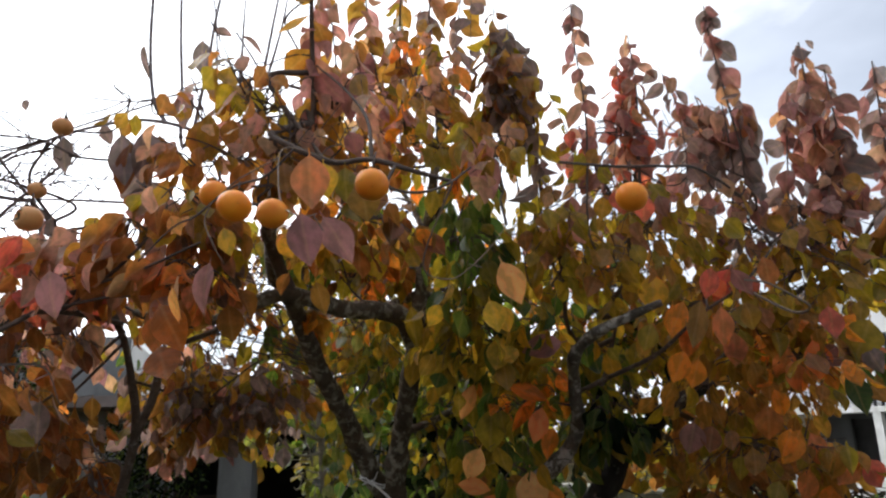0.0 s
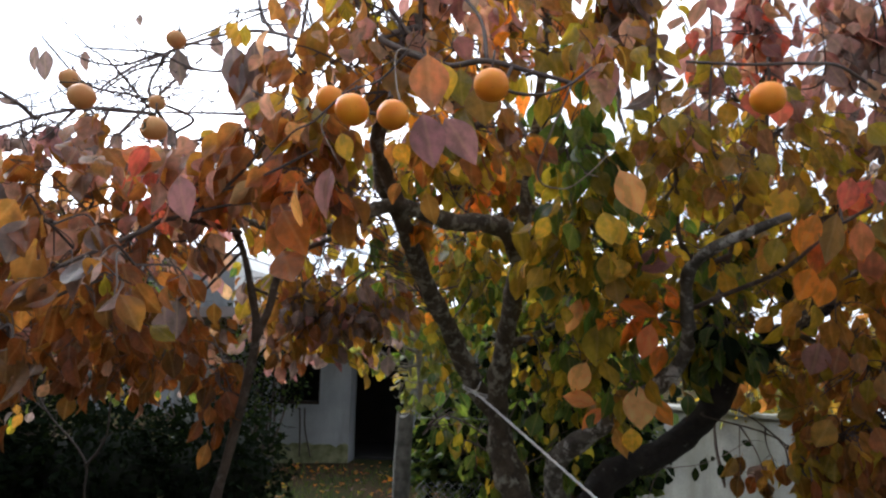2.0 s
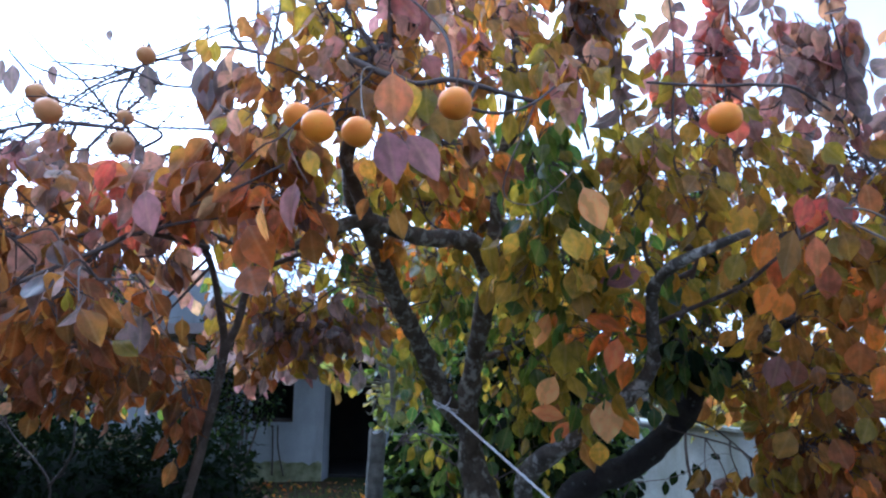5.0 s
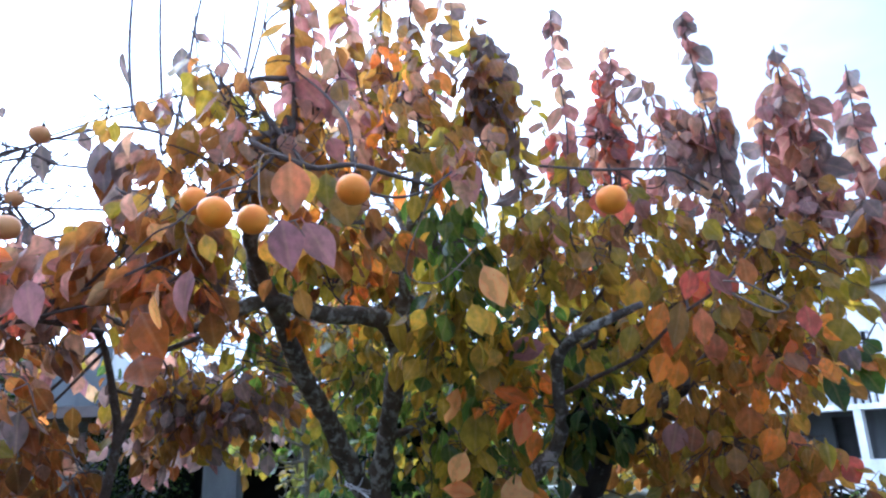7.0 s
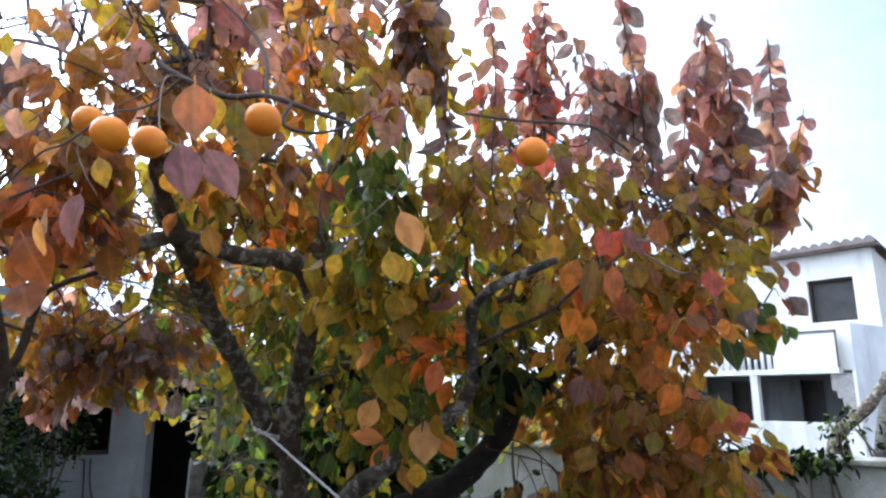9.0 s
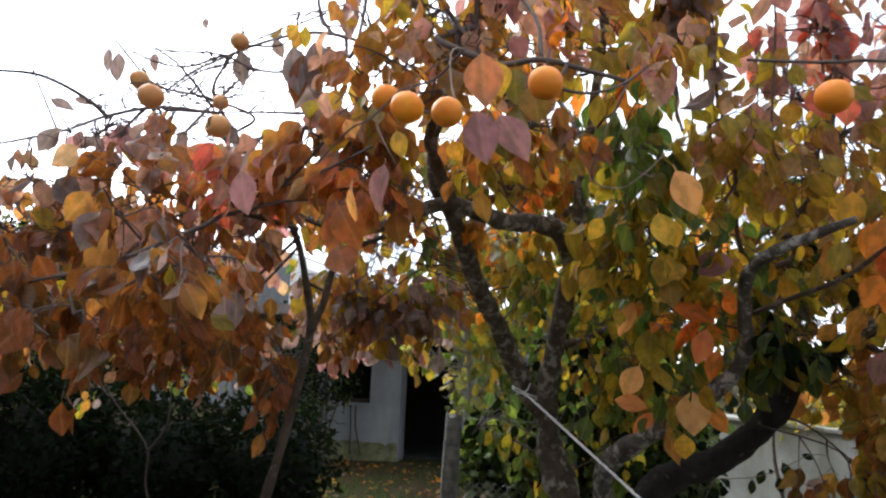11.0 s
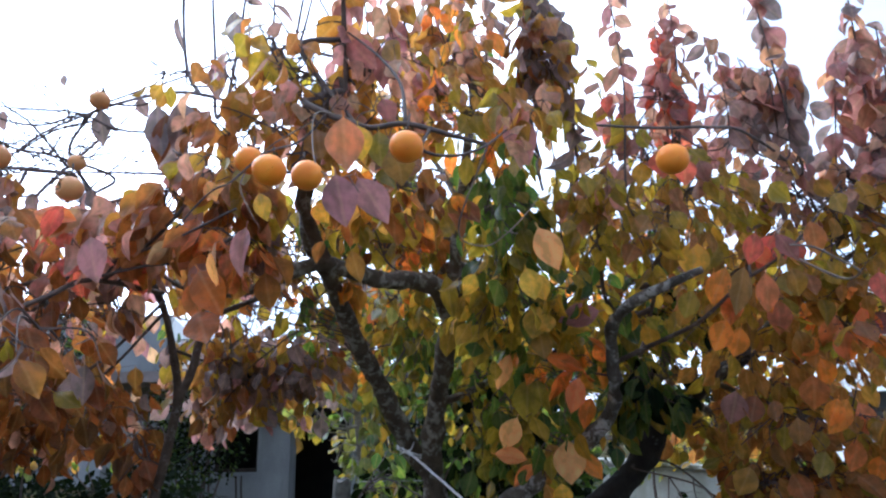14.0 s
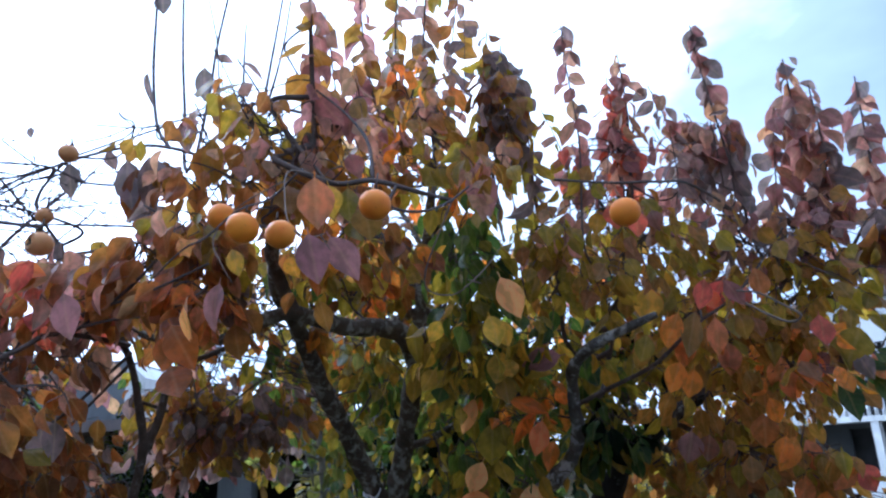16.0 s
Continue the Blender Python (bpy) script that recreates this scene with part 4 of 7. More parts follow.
tree.limb("limb", [(0.06, 3.36, 0.75), (0.014, 3.100, 1.106), (0.152, 2.950, 1.264), (0.311, 2.900, 1.393), (0.447, 2.880, 1.495), (0.524, 2.850, 1.607), (0.509, 2.738, 1.758), (0.489, 2.610, 1.875), (0.531, 2.457, 1.937), (0.622, 2.347, 1.979), (0.728, 2.265, 2.019)], 0.046, 0.013, BARK_PALE, label="pale lichen-covered limb")
tree.limb("limb", [(0.1, 3.38, 0.7), (0.237, 3.200, 1.046), (0.480, 3.150, 1.187), (0.645, 3.100, 1.347), (0.748, 3.050, 1.515), (0.859, 3.000, 1.633), (1.041, 3.000, 1.752), (1.259, 3.000, 1.871), (1.484, 3.000, 2.039)], 0.068, 0.020, BARK_SHADED, label="thick limb in bark darkened for shade")
tree.limb("limb", [(-0.500, 2.270, 2.058), (-0.546, 2.200, 2.187), (-0.552, 2.100, 2.271), (-0.475, 2.050, 2.464), (-0.418, 2.000, 2.603), (-0.395, 2.000, 2.585), (-0.410, 2.000, 2.904), (-0.429, 2.000, 3.323)], 0.024, 0.003, BARK_YOUNG)
# branches that show
tree.branch([(-0.430, 1.750, 2.394), (-0.277, 1.700, 2.306), (-0.164, 1.650, 2.288), (-0.046, 1.650, 2.251), (0.042, 1.700, 2.243)], 0.011, 0.005)
tree.branch([(-0.117, 1.600, 2.196), (-0.047, 1.620, 2.185), (0.027, 1.660, 2.220), (0.090, 1.700, 2.282)], 0.005, 0.003)
tree.branch([(0.360, 1.920, 2.383), (0.458, 1.900, 2.363), (0.554, 1.880, 2.347), (0.663, 1.900, 2.354), (0.901, 2.200, 2.453), (1.244, 2.600, 2.430)], 0.004, 0.0055, TWIG)
tree.branch([(-0.539, 2.000, 2.737), (-0.448, 1.950, 2.563), (-0.364, 1.900, 2.440), (-0.294, 1.900, 2.326), (-0.264, 2.200, 2.295)], 0.009, 0.006)
tree.branch([(-0.164, 1.650, 2.288), (-0.190, 1.750, 2.453), (-0.278, 1.900, 2.629), (-0.389, 2.000, 2.772)], 0.006, 0.003)
tree.branch([(0.528, 2.748, 1.763), (0.627, 2.629, 1.809), (0.757, 2.447, 1.872), (0.887, 2.360, 1.991), (1.068, 2.349, 2.114), (1.413, 2.600, 2.441)], 0.011, 0.004, BARK_YOUNG)
tree.branch([(0.907, 3.000, 1.633), (1.103, 2.920, 1.839), (1.280, 2.800, 2.018), (1.466, 2.720, 2.163), (1.623, 2.700, 2.246), (1.816, 2.700, 2.481)], 0.020, 0.007, BARK)
tree.branch([(0.988, 3.000, 1.680), (1.110, 2.920, 1.608), (1.233, 2.800, 1.544), (1.398, 2.700, 1.449), (1.524, 2.600, 1.362)], 0.014, 0.005, BARK)
tree.branch([(1.296, 2.800, 1.920), (1.394, 2.600, 1.847), (1.512, 2.500, 1.877), (1.63, 2.500, 1.90)], 0.009, 0.002)
tree.branch([(0.857, 2.600, 2.963), (0.786, 2.600, 2.603), (0.742, 2.700, 2.244), (0.676, 2.800, 1.930)], 0.005, 0.012)
tree.branch([(-0.043, 2.750, 2.485), (0.108, 2.600, 2.652), (0.209, 2.500, 2.856), (0.268, 2.450, 3.112)], 0.014, 0.006)
tree.branch([(0.503, 2.780, 2.029), (0.479, 2.700, 2.299), (0.389, 2.600, 2.640), (0.306, 2.500, 2.929)], 0.012, 0.006)
tree.branch([(0.629, 2.700, 2.057), (0.737, 2.600, 2.215), (0.763, 2.500, 2.463), (0.788, 2.500, 2.856)], 0.014, 0.005)
tree.branch([(0.940, 2.100, 2.053), (1.004, 2.100, 2.044), (1.077, 2.120, 2.013), (1.154, 2.150, 1.975)], 0.003, 0.0045, TWIG_PALE)
tree.branch([(0.027, 2.000, 2.052), (0.094, 2.000, 2.089), (0.161, 2.000, 2.157), (0.204, 2.000, 2.217)], 0.003, 0.0015, TWIG_PALE)
tree.branch([(0.086, 2.000, 2.097), (0.127, 2.000, 2.085)], 0.002, 0.0012, TWIG_PALE, False)
tree.branch([(-0.353, 1.500, 2.255), (-0.332, 1.400, 2.132), (-0.297, 1.320, 2.049), (-0.254, 1.290, 2.019), (-0.226, 1.300, 2.027)], 0.0018, 0.0012, TWIG_PALE)
tree.branch([(-0.234, 1.300, 2.025), (-0.211, 1.310, 1.989), (-0.192, 1.320, 1.969)], 0.0015, 0.001, TWIG_PALE, False)
tree.branch([(-0.540, 1.550, 2.113), (-0.499, 1.500, 2.029), (-0.471, 1.500, 1.983)], 0.002, 0.001, TWIG_PALE, False)
tree.branch([(-0.417, 1.600, 2.230), (-0.473, 1.520, 2.170), (-0.542, 1.500, 2.096), (-0.592, 1.500, 2.070), (-0.711, 1.600, 2.020)], 0.0035, 0.002, TWIG, False)
# boughs on the far side
tree.branch([(-0.093, 2.800, 2.181), (-0.30, 3.300, 2.22), (-0.607, 3.600, 2.30), (-0.800, 3.600, 2.425), (-1.029, 3.500, 2.591)], 0.022, 0.008, BARK)
tree.branch([(-0.093, 2.800, 2.181), (0.050, 3.200, 2.213), (0.290, 3.500, 2.331), (0.598, 3.600, 2.412), (0.952, 3.600, 2.409)], 0.022, 0.008, BARK)
tree.branch([(-0.195, 3.100, 1.631), (-0.034, 3.400, 1.690), (0.171, 3.600, 1.814), (0.417, 3.700, 1.880), (0.776, 3.700, 1.941)], 0.022, 0.008, BARK)
tree.branch([(0.859, 3.000, 1.633), (1.130, 3.400, 1.748), (1.380, 3.600, 1.930), (1.608, 3.700, 2.119), (1.749, 3.600, 2.281)], 0.022, 0.008, BARK)
tree.branch([(0.859, 3.000, 1.633), (1.091, 3.400, 1.561), (1.382, 3.600, 1.589), (1.662, 3.600, 1.646)], 0.018, 0.006, BARK)
tree.branch([(-0.061, 2.750, 2.409), (-0.181, 3.000, 2.703), (-0.379, 3.100, 2.975), (-0.604, 3.100, 3.127)], 0.014, 0.006, BARK)
# bare upper branches and water shoots
tree.branch([(-0.749, 2.100, 2.545), (-0.850, 2.150, 2.631), (-1.036, 2.200, 2.694), (-1.244, 2.250, 2.695), (-1.435, 2.300, 2.669), (-1.684, 2.400, 2.635), (-2.073, 2.600, 2.521)], 0.0088, 0.0042, TWIG_GLARE)
tree.branch([(-0.436, 2.050, 2.717), (-0.626, 2.100, 2.786), (-0.841, 2.150, 2.778), (-1.043, 2.200, 2.766), (-1.229, 2.200, 2.784)], 0.0075, 0.0021, TWIG_GLARE)
tree.branch([(-1.529, 2.350, 2.708), (-1.568, 2.380, 2.795), (-1.598, 2.400, 2.889)], 0.0022, 0.0014, TWIG_GLARE, False)
tree.branch([(-1.084, 2.200, 2.768), (-1.162, 2.200, 2.831)], 0.0034, 0.0017, TWIG_GLARE, False)
tree.branch([(-0.972, 2.180, 2.755), (-1.119, 2.200, 2.715), (-1.194, 2.200, 2.652)], 0.0046, 0.0017, TWIG_GLARE, False)
tree.branch([(-0.530, 1.900, 2.264), (-0.789, 2.000, 2.300), (-1.074, 2.100, 2.356), (-1.324, 2.200, 2.405), (-1.592, 2.300, 2.455), (-1.885, 2.400, 2.539)], 0.0068, 0.0028, TWIG_GLARE)
tree.branch([(-0.745, 2.100, 2.472), (-0.939, 2.150, 2.511), (-1.144, 2.200, 2.558), (-1.336, 2.250, 2.596)], 0.0041, 0.0014, TWIG_GLARE)
tree.branch([(-1.323, 2.300, 2.612), (-1.434, 2.300, 2.505), (-1.543, 2.300, 2.401), (-1.678, 2.300, 2.239)], 0.0054, 0.0070, TWIG_GLARE)
tree.branch([(-1.182, 2.250, 2.697), (-1.357, 2.300, 2.546), (-1.493, 2.350, 2.415)], 0.0027, 0.0021, TWIG_GLARE)
tree.branch([(-1.528, 2.350, 2.665), (-1.593, 2.350, 2.531), (-1.710, 2.350, 2.469)], 0.0027, 0.0021, TWIG_GLARE)
tree.branch([(-0.945, 2.180, 2.671), (-1.007, 2.200, 2.778), (-1.040, 2.200, 3.014), (-1.053, 2.200, 3.314), (-1.080, 2.200, 3.473)], 0.0078, 0.0041, TWIG_GLARE, False)
tree.branch([(-0.870, 2.150, 2.572), (-0.909, 2.200, 2.820), (-0.933, 2.200, 3.058), (-0.960, 2.200, 3.467)], 0.0078, 0.0041, TWIG_GLARE, False)
tree.branch([(-0.838, 2.150, 2.592), (-0.805, 2.150, 2.856), (-0.788, 2.150, 3.066), (-0.753, 2.150, 3.312)], 0.0078, 0.0041, TWIG_GLARE, False)
tree.branch([(-0.788, 2.150, 3.066), (-0.808, 2.150, 3.165), (-0.832, 2.150, 3.265)], 0.0041, 0.0020, TWIG_GLARE, False)
tree.branch([(-0.665, 2.100, 2.777), (-0.669, 2.100, 2.957), (-0.669, 2.100, 3.122)], 0.0058, 0.0024, TWIG_GLARE, False)
tree.branch([(-0.595, 2.100, 2.773), (-0.572, 2.100, 2.953), (-0.540, 2.100, 3.213), (-0.528, 2.100, 3.363)], 0.0058, 0.0029, TWIG_GLARE, False)
tree.branch([(-0.577, 2.100, 2.795), (-0.534, 2.100, 2.998), (-0.509, 2.100, 3.212)], 0.0058, 0.0029, TWIG_GLARE, False)
tree.branch([(-0.524, 2.100, 3.021), (-0.491, 2.100, 2.926), (-0.438, 2.050, 2.826)], 0.0041, 0.0041, TWIG_GLARE, False)
tree.branch([(-0.694, 2.100, 2.970), (-0.629, 2.100, 2.864), (-0.551, 2.050, 2.722), (-0.459, 2.000, 2.568)], 0.0034, 0.0042, TWIG_GLARE)
tree.branch([(-0.501, 2.000, 2.735), (-0.477, 1.900, 2.444), (-0.430, 1.800, 2.259)], 0.0027, 0.0021, TWIG_GLARE)

# upright leafy shoots along the skyline
tree.shoot([(-0.393, 2.050, 2.447), (-0.399, 2.000, 2.794), (-0.422, 2.000, 3.274)], 0.009, 22, ["pink", "rust", "pink", "mauve"], 0.115)
tree.shoot([(-0.328, 2.100, 2.610), (-0.350, 2.100, 2.897), (-0.384, 2.100, 3.157)], 0.006, 12, ["pink", "pink", "rust"], 0.11)
tree.shoot([(-0.172, 2.600, 2.740), (-0.288, 2.600, 3.232), (-0.332, 2.600, 3.804)], 0.009, 26, ["pink", "rust", "mauve"], 0.12)
tree.shoot([(-0.125, 2.600, 2.738), (-0.163, 2.600, 3.226), (-0.138, 2.600, 3.890)], 0.009, 30, ["pink", "rust", "olive"], 0.125)
tree.shoot([(-0.005, 2.700, 2.831), (-0.039, 2.700, 3.343), (0.009, 2.700, 4.039)], 0.009, 30, ["pink", "rust", "olive", "dusk"], 0.13)
tree.shoot([(0.047, 2.700, 2.910), (0.093, 2.700, 3.396), (0.152, 2.700, 3.833)], 0.006, 16, ["pink", "dusk", "rust"], 0.12)
tree.shoot([(0.153, 2.500, 2.682), (0.193, 2.500, 2.986), (0.240, 2.500, 3.325)], 0.008, 20, ["dusk", "olive", "umber", "rust"], 0.12)
tree.shoot([(0.267, 2.500, 2.677), (0.296, 2.500, 2.955), (0.292, 2.500, 3.253)], 0.008, 22, ["dusk", "olive", "dusk"], 0.135)
tree.shoot([(0.387, 2.500, 2.479), (0.378, 2.500, 2.797), (0.334, 2.500, 3.168)], 0.007, 18, ["dusk", "olive", "dusk"], 0.12)
tree.shoot([(0.125, 2.600, 3.018), (0.145, 2.600, 3.327), (0.151, 2.600, 3.564)], 0.004, 4, ["dusk"], 0.09)
tree.shoot([(0.509, 2.500, 2.357), (0.518, 2.500, 2.691), (0.436, 2.500, 2.949)], 0.005, 10, ["pink", "olive"], 0.09)
tree.shoot([(0.332, 2.600, 2.186), (0.318, 2.600, 2.469), (0.295, 2.550, 2.698)], 0.007, 6, ["olive", "pink"], 0.10)
tree.shoot([(0.436, 2.600, 2.227), (0.398, 2.600, 2.466), (0.368, 2.550, 2.745)], 0.006, 6, ["olive", "pink"], 0.10)
tree.shoot([(0.539, 2.400, 2.302), (0.561, 2.400, 2.740), (0.539, 2.400, 3.094), (0.536, 2.400, 3.268)], 0.007, 11, ["mauve", "dusk", "pink"], 0.095, 0.3)
tree.shoot([(0.733, 2.500, 2.584), (0.730, 2.500, 2.858), (0.725, 2.500, 3.082)], 0.006, 18, ["maroon", "pink", "red"], 0.10)
tree.shoot([(0.767, 2.500, 2.582), (0.794, 2.500, 2.907), (0.784, 2.500, 3.188)], 0.006, 18, ["maroon", "maroon", "pink"], 0.10)
tree.shoot([(0.957, 2.500, 2.574), (0.949, 2.500, 2.849), (0.892, 2.500, 3.034)], 0.005, 12, ["maroon", "dusk"], 0.10, 0.1)
tree.shoot([(1.204, 2.500, 2.444), (1.156, 2.500, 2.839), (1.119, 2.500, 3.132), (1.110, 2.500, 3.313)], 0.007, 12, ["maroon", "dusk"], 0.115, 0.3)
tree.shoot([(1.172, 2.500, 2.517), (1.185, 2.500, 2.737), (1.201, 2.500, 2.902)], 0.005, 12, ["maroon", "dusk"], 0.11)
tree.shoot([(1.059, 2.550, 2.541), (1.081, 2.550, 2.765), (1.046, 2.550, 2.923)], 0.006, 16, ["maroon", "dusk"], 0.12)
tree.shoot([(1.525, 2.600, 2.346), (1.534, 2.600, 2.743), (1.535, 2.600, 3.191)], 0.009, 36, ["maroon", "maroon", "dusk", "pink"], 0.125)
tree.shoot([(1.570, 2.600, 2.344), (1.623, 2.600, 2.714), (1.621, 2.600, 3.061)], 0.008, 26, ["maroon", "dusk", "pink"], 0.12)
tree.shoot([(1.380, 2.600, 2.424), (1.407, 2.600, 2.672), (1.450, 2.600, 2.959)], 0.006, 14, ["maroon", "dusk"], 0.12)
tree.shoot([(1.718, 2.600, 2.221), (1.799, 2.600, 2.602), (1.828, 2.600, 3.092)], 0.009, 30, ["maroon", "dusk", "pink"], 0.12)
tree.shoot([(1.751, 2.600, 2.271), (1.864, 2.600, 2.500), (1.959, 2.600, 2.766)], 0.006, 14, ["maroon", "pink", "rust"], 0.12)
tree.shoot([(1.648, 2.600, 2.270), (1.739, 2.550, 2.405), (1.901, 2.500, 2.490)], 0.006, 10, ["pink", "rust"], 0.14)

# leafy stretches of the crown
tree.mass((-0.309, 2.100, 2.652), (0.155, 0.300, 0.165), 45, ["pink", "rust", "pink", "mauve"])
tree.mass((-0.090, 2.500, 2.946), (0.210, 0.300, 0.210), 58, ["rust", "pink", "orange", "rust"])
tree.mass((-0.027, 2.400, 2.622), (0.218, 0.300, 0.152), 58, ["olive", "rust", "orange", "olive"])
tree.mass((-0.192, 2.300, 2.609), (0.146, 0.250, 0.126), 25, ["rust", "pink", "olive"])
tree.mass((0.261, 2.500, 2.957), (0.165, 0.200, 0.215), 36, ["dusk", "olive", "umber", "rust"])
tree.mass((0.146, 2.100, 2.444), (0.132, 0.200, 0.151), 32, ["pink", "olive", "rust"])
tree.mass((-0.579, 1.900, 2.593), (0.141, 0.200, 0.088), 32, ["russet", "rust", "olive", "pink"])
tree.mass((-0.587, 1.900, 2.412), (0.189, 0.250, 0.103), 45, ["rust", "pink", "russet"])
tree.mass((-0.445, 1.950, 2.465), (0.124, 0.250, 0.142), 25, ["rust", "pink"])
tree.mass((-0.665, 1.800, 2.166), (0.105, 0.200, 0.085), 30, ["rust", "russet", "pink", "olive"])
tree.mass((-0.233, 2.100, 2.252), (0.203, 0.300, 0.092), 72, ["russet", "olive", "rust", "umber", "orange"])
tree.mass((-0.33, 2.000, 2.190), (0.07, 0.150, 0.060), 14, ["rust", "olive"])
tree.mass((-0.264, 3.300, 2.259), (0.253, 0.250, 0.169), 31, ["orange", "olive"])
tree.mass((0.110, 2.500, 2.260), (0.130, 0.200, 0.282), 81, ["green", "green", "olive"], 0.14)
tree.mass((0.144, 2.600, 2.014), (0.175, 0.250, 0.197), 72, ["olive", "green", "yellow"])
tree.mass((-0.010, 3.200, 2.229), (0.136, 0.300, 0.300), 40, ["olive", "green"])
tree.mass((0.402, 2.500, 2.385), (0.132, 0.200, 0.132), 18, ["olive", "pink"])
tree.mass((0.520, 2.600, 2.294), (0.181, 0.300, 0.203), 43, ["olive", "olive", "rust"])
tree.mass((0.413, 2.650, 2.011), (0.245, 0.300, 0.156), 48, ["olive", "yellow", "green", "olive"])
tree.mass((0.705, 2.500, 2.733), (0.183, 0.250, 0.160), 51, ["red", "maroon", "maroon", "pink"], 0.115)
tree.mass((0.631, 2.500, 2.468), (0.178, 0.250, 0.133), 48, ["rust", "olive", "maroon"], 0.115)
tree.mass((1.095, 2.600, 2.660), (0.211, 0.300, 0.235), 90, ["maroon", "dusk", "maroon", "pink"], 0.12)
tree.mass((0.821, 2.600, 2.352), (0.250, 0.300, 0.182), 81, ["olive", "rust", "olive"], 0.12)
tree.mass((1.232, 2.700, 2.370), (0.240, 0.300, 0.16), 70, ["maroon", "rust", "dusk"], 0.12)
tree.mass((1.504, 2.700, 2.40), (0.214, 0.300, 0.16), 46, ["maroon", "dusk", "pink", "rust"], 0.12)
tree.mass((0.402, 2.600, 2.264), (0.199, 0.300, 0.177), 48, ["olive", "olive", "rust"], 0.12)
tree.mass((0.671, 2.600, 2.219), (0.224, 0.300, 0.157), 48, ["olive", "rust", "olive"], 0.12)
tree.mass((1.007, 2.600, 2.034), (0.225, 0.250, 0.157), 71, ["rust", "rust", "olive", "olive"])
tree.mass((1.333, 2.600, 2.173), (0.255, 0.300, 0.186), 99, ["rust", "olive", "olive", "rust"])
tree.mass((1.546, 2.600, 2.077), (0.210, 0.250, 0.163), 53, ["rust", "olive", "olive"])
tree.mass((1.319, 2.600, 1.826), (0.248, 0.250, 0.158), 80, ["rust", "rust", "olive", "orange", "olive"])
tree.mass((1.021, 2.700, 1.774), (0.160, 0.250, 0.137), 35, ["rust", "rust", "olive"])
tree.mass((1.45, 2.500, 1.855), (0.10, 0.200, 0.10), 14, ["rust", "green", "dusk"])
tree.mass((1.60, 2.500, 1.90), (0.11, 0.10, 0.035), 9, ["maroon", "rust", "dusk"], 0.11)
tree.mass((1.109, 2.800, 1.526), (0.256, 0.250, 0.163), 80, ["rust", "russet", "olive"])
tree.mass((1.29, 2.600, 1.539), (0.15, 0.250, 0.132), 44, ["rust", "rust", "olive", "rust"])
tree.mass((1.185, 2.800, 1.299), (0.276, 0.300, 0.138), 80, ["rust", "rust", "olive", "olive"])
tree.mass((1.40, 2.600, 1.34), (0.18, 0.250, 0.12), 44, ["rust", "russet", "olive"])
tree.mass((1.415, 2.700, 1.190), (0.312, 0.250, 0.111), 53, ["rust", "olive"])
tree.mass((0.871, 3.200, 1.455), (0.209, 0.200, 0.104), 26, ["olive", "rust"])
tree.mass((0.139, 2.700, 1.925), (0.220, 0.250, 0.132), 62, ["olive", "yellow", "olive"])
tree.mass((0.305, 2.900, 1.760), (0.211, 0.250, 0.141), 53, ["olive", "green", "orange"])
tree.mass((0.567, 3.000, 1.958), (0.225, 0.250, 0.175), 71, ["olive", "green", "olive"])
tree.mass((0.670, 2.950, 1.658), (0.193, 0.150, 0.109), 53, ["green", "green", "olive"])
tree.mass((0.097, 3.100, 1.585), (0.172, 0.300, 0.221), 53, ["green", "olive"])
tree.mass((0.323, 2.900, 1.487), (0.184, 0.250, 0.161), 44, ["olive", "rust", "green"])

tree.mass((-0.915, 2.000, 2.636), (0.108, 0.200, 0.090), 4, ["olive", "rust", "dusk"], 0.10)
tree.mass((-0.728, 2.000, 2.574), (0.142, 0.250, 0.106), 17, ["russet", "rust", "pink", "olive"], 0.105)
tree.mass((-0.556, 2.100, 2.600), (0.148, 0.250, 0.130), 19, ["pink", "rust", "russet"], 0.105)
tree.mass((-0.736, 1.950, 2.402), (0.171, 0.250, 0.085), 17, ["rust", "pink", "russet"], 0.105)
tree.mass((-0.495, 1.900, 2.323), (0.098, 0.200, 0.082), 10, ["rust", "pink", "russet"], 0.10)
tree.tangle((-1.399, 2.300, 2.548), (0.353, 0.300, 0.166), 12)
tree.tangle((-0.625, 2.050, 2.662), (0.228, 0.200, 0.152), 16)
tree.tangle((-0.363, 1.900, 2.384), (0.154, 0.200, 0.103), 10)
tree.tangle((1.444, 2.600, 2.269), (0.235, 0.200, 0.141), 14)
tree.tangle((0.878, 3.000, 1.763), (0.156, 0.200, 0.096), 13)
tree.tangle((-0.888, 3.000, 2.050), (0.152, 0.200, 0.101), 12)
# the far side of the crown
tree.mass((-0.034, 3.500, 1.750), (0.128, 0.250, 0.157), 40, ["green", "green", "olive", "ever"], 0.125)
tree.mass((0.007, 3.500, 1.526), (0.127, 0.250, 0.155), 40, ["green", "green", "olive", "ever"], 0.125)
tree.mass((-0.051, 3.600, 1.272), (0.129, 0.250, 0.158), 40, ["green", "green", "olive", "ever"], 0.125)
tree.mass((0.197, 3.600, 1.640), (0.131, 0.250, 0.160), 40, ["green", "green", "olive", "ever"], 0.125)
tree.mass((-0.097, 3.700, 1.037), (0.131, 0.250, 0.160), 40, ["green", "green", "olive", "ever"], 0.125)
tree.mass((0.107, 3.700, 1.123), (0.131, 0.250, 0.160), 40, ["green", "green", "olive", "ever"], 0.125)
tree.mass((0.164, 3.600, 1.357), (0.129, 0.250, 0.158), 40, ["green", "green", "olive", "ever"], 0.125)
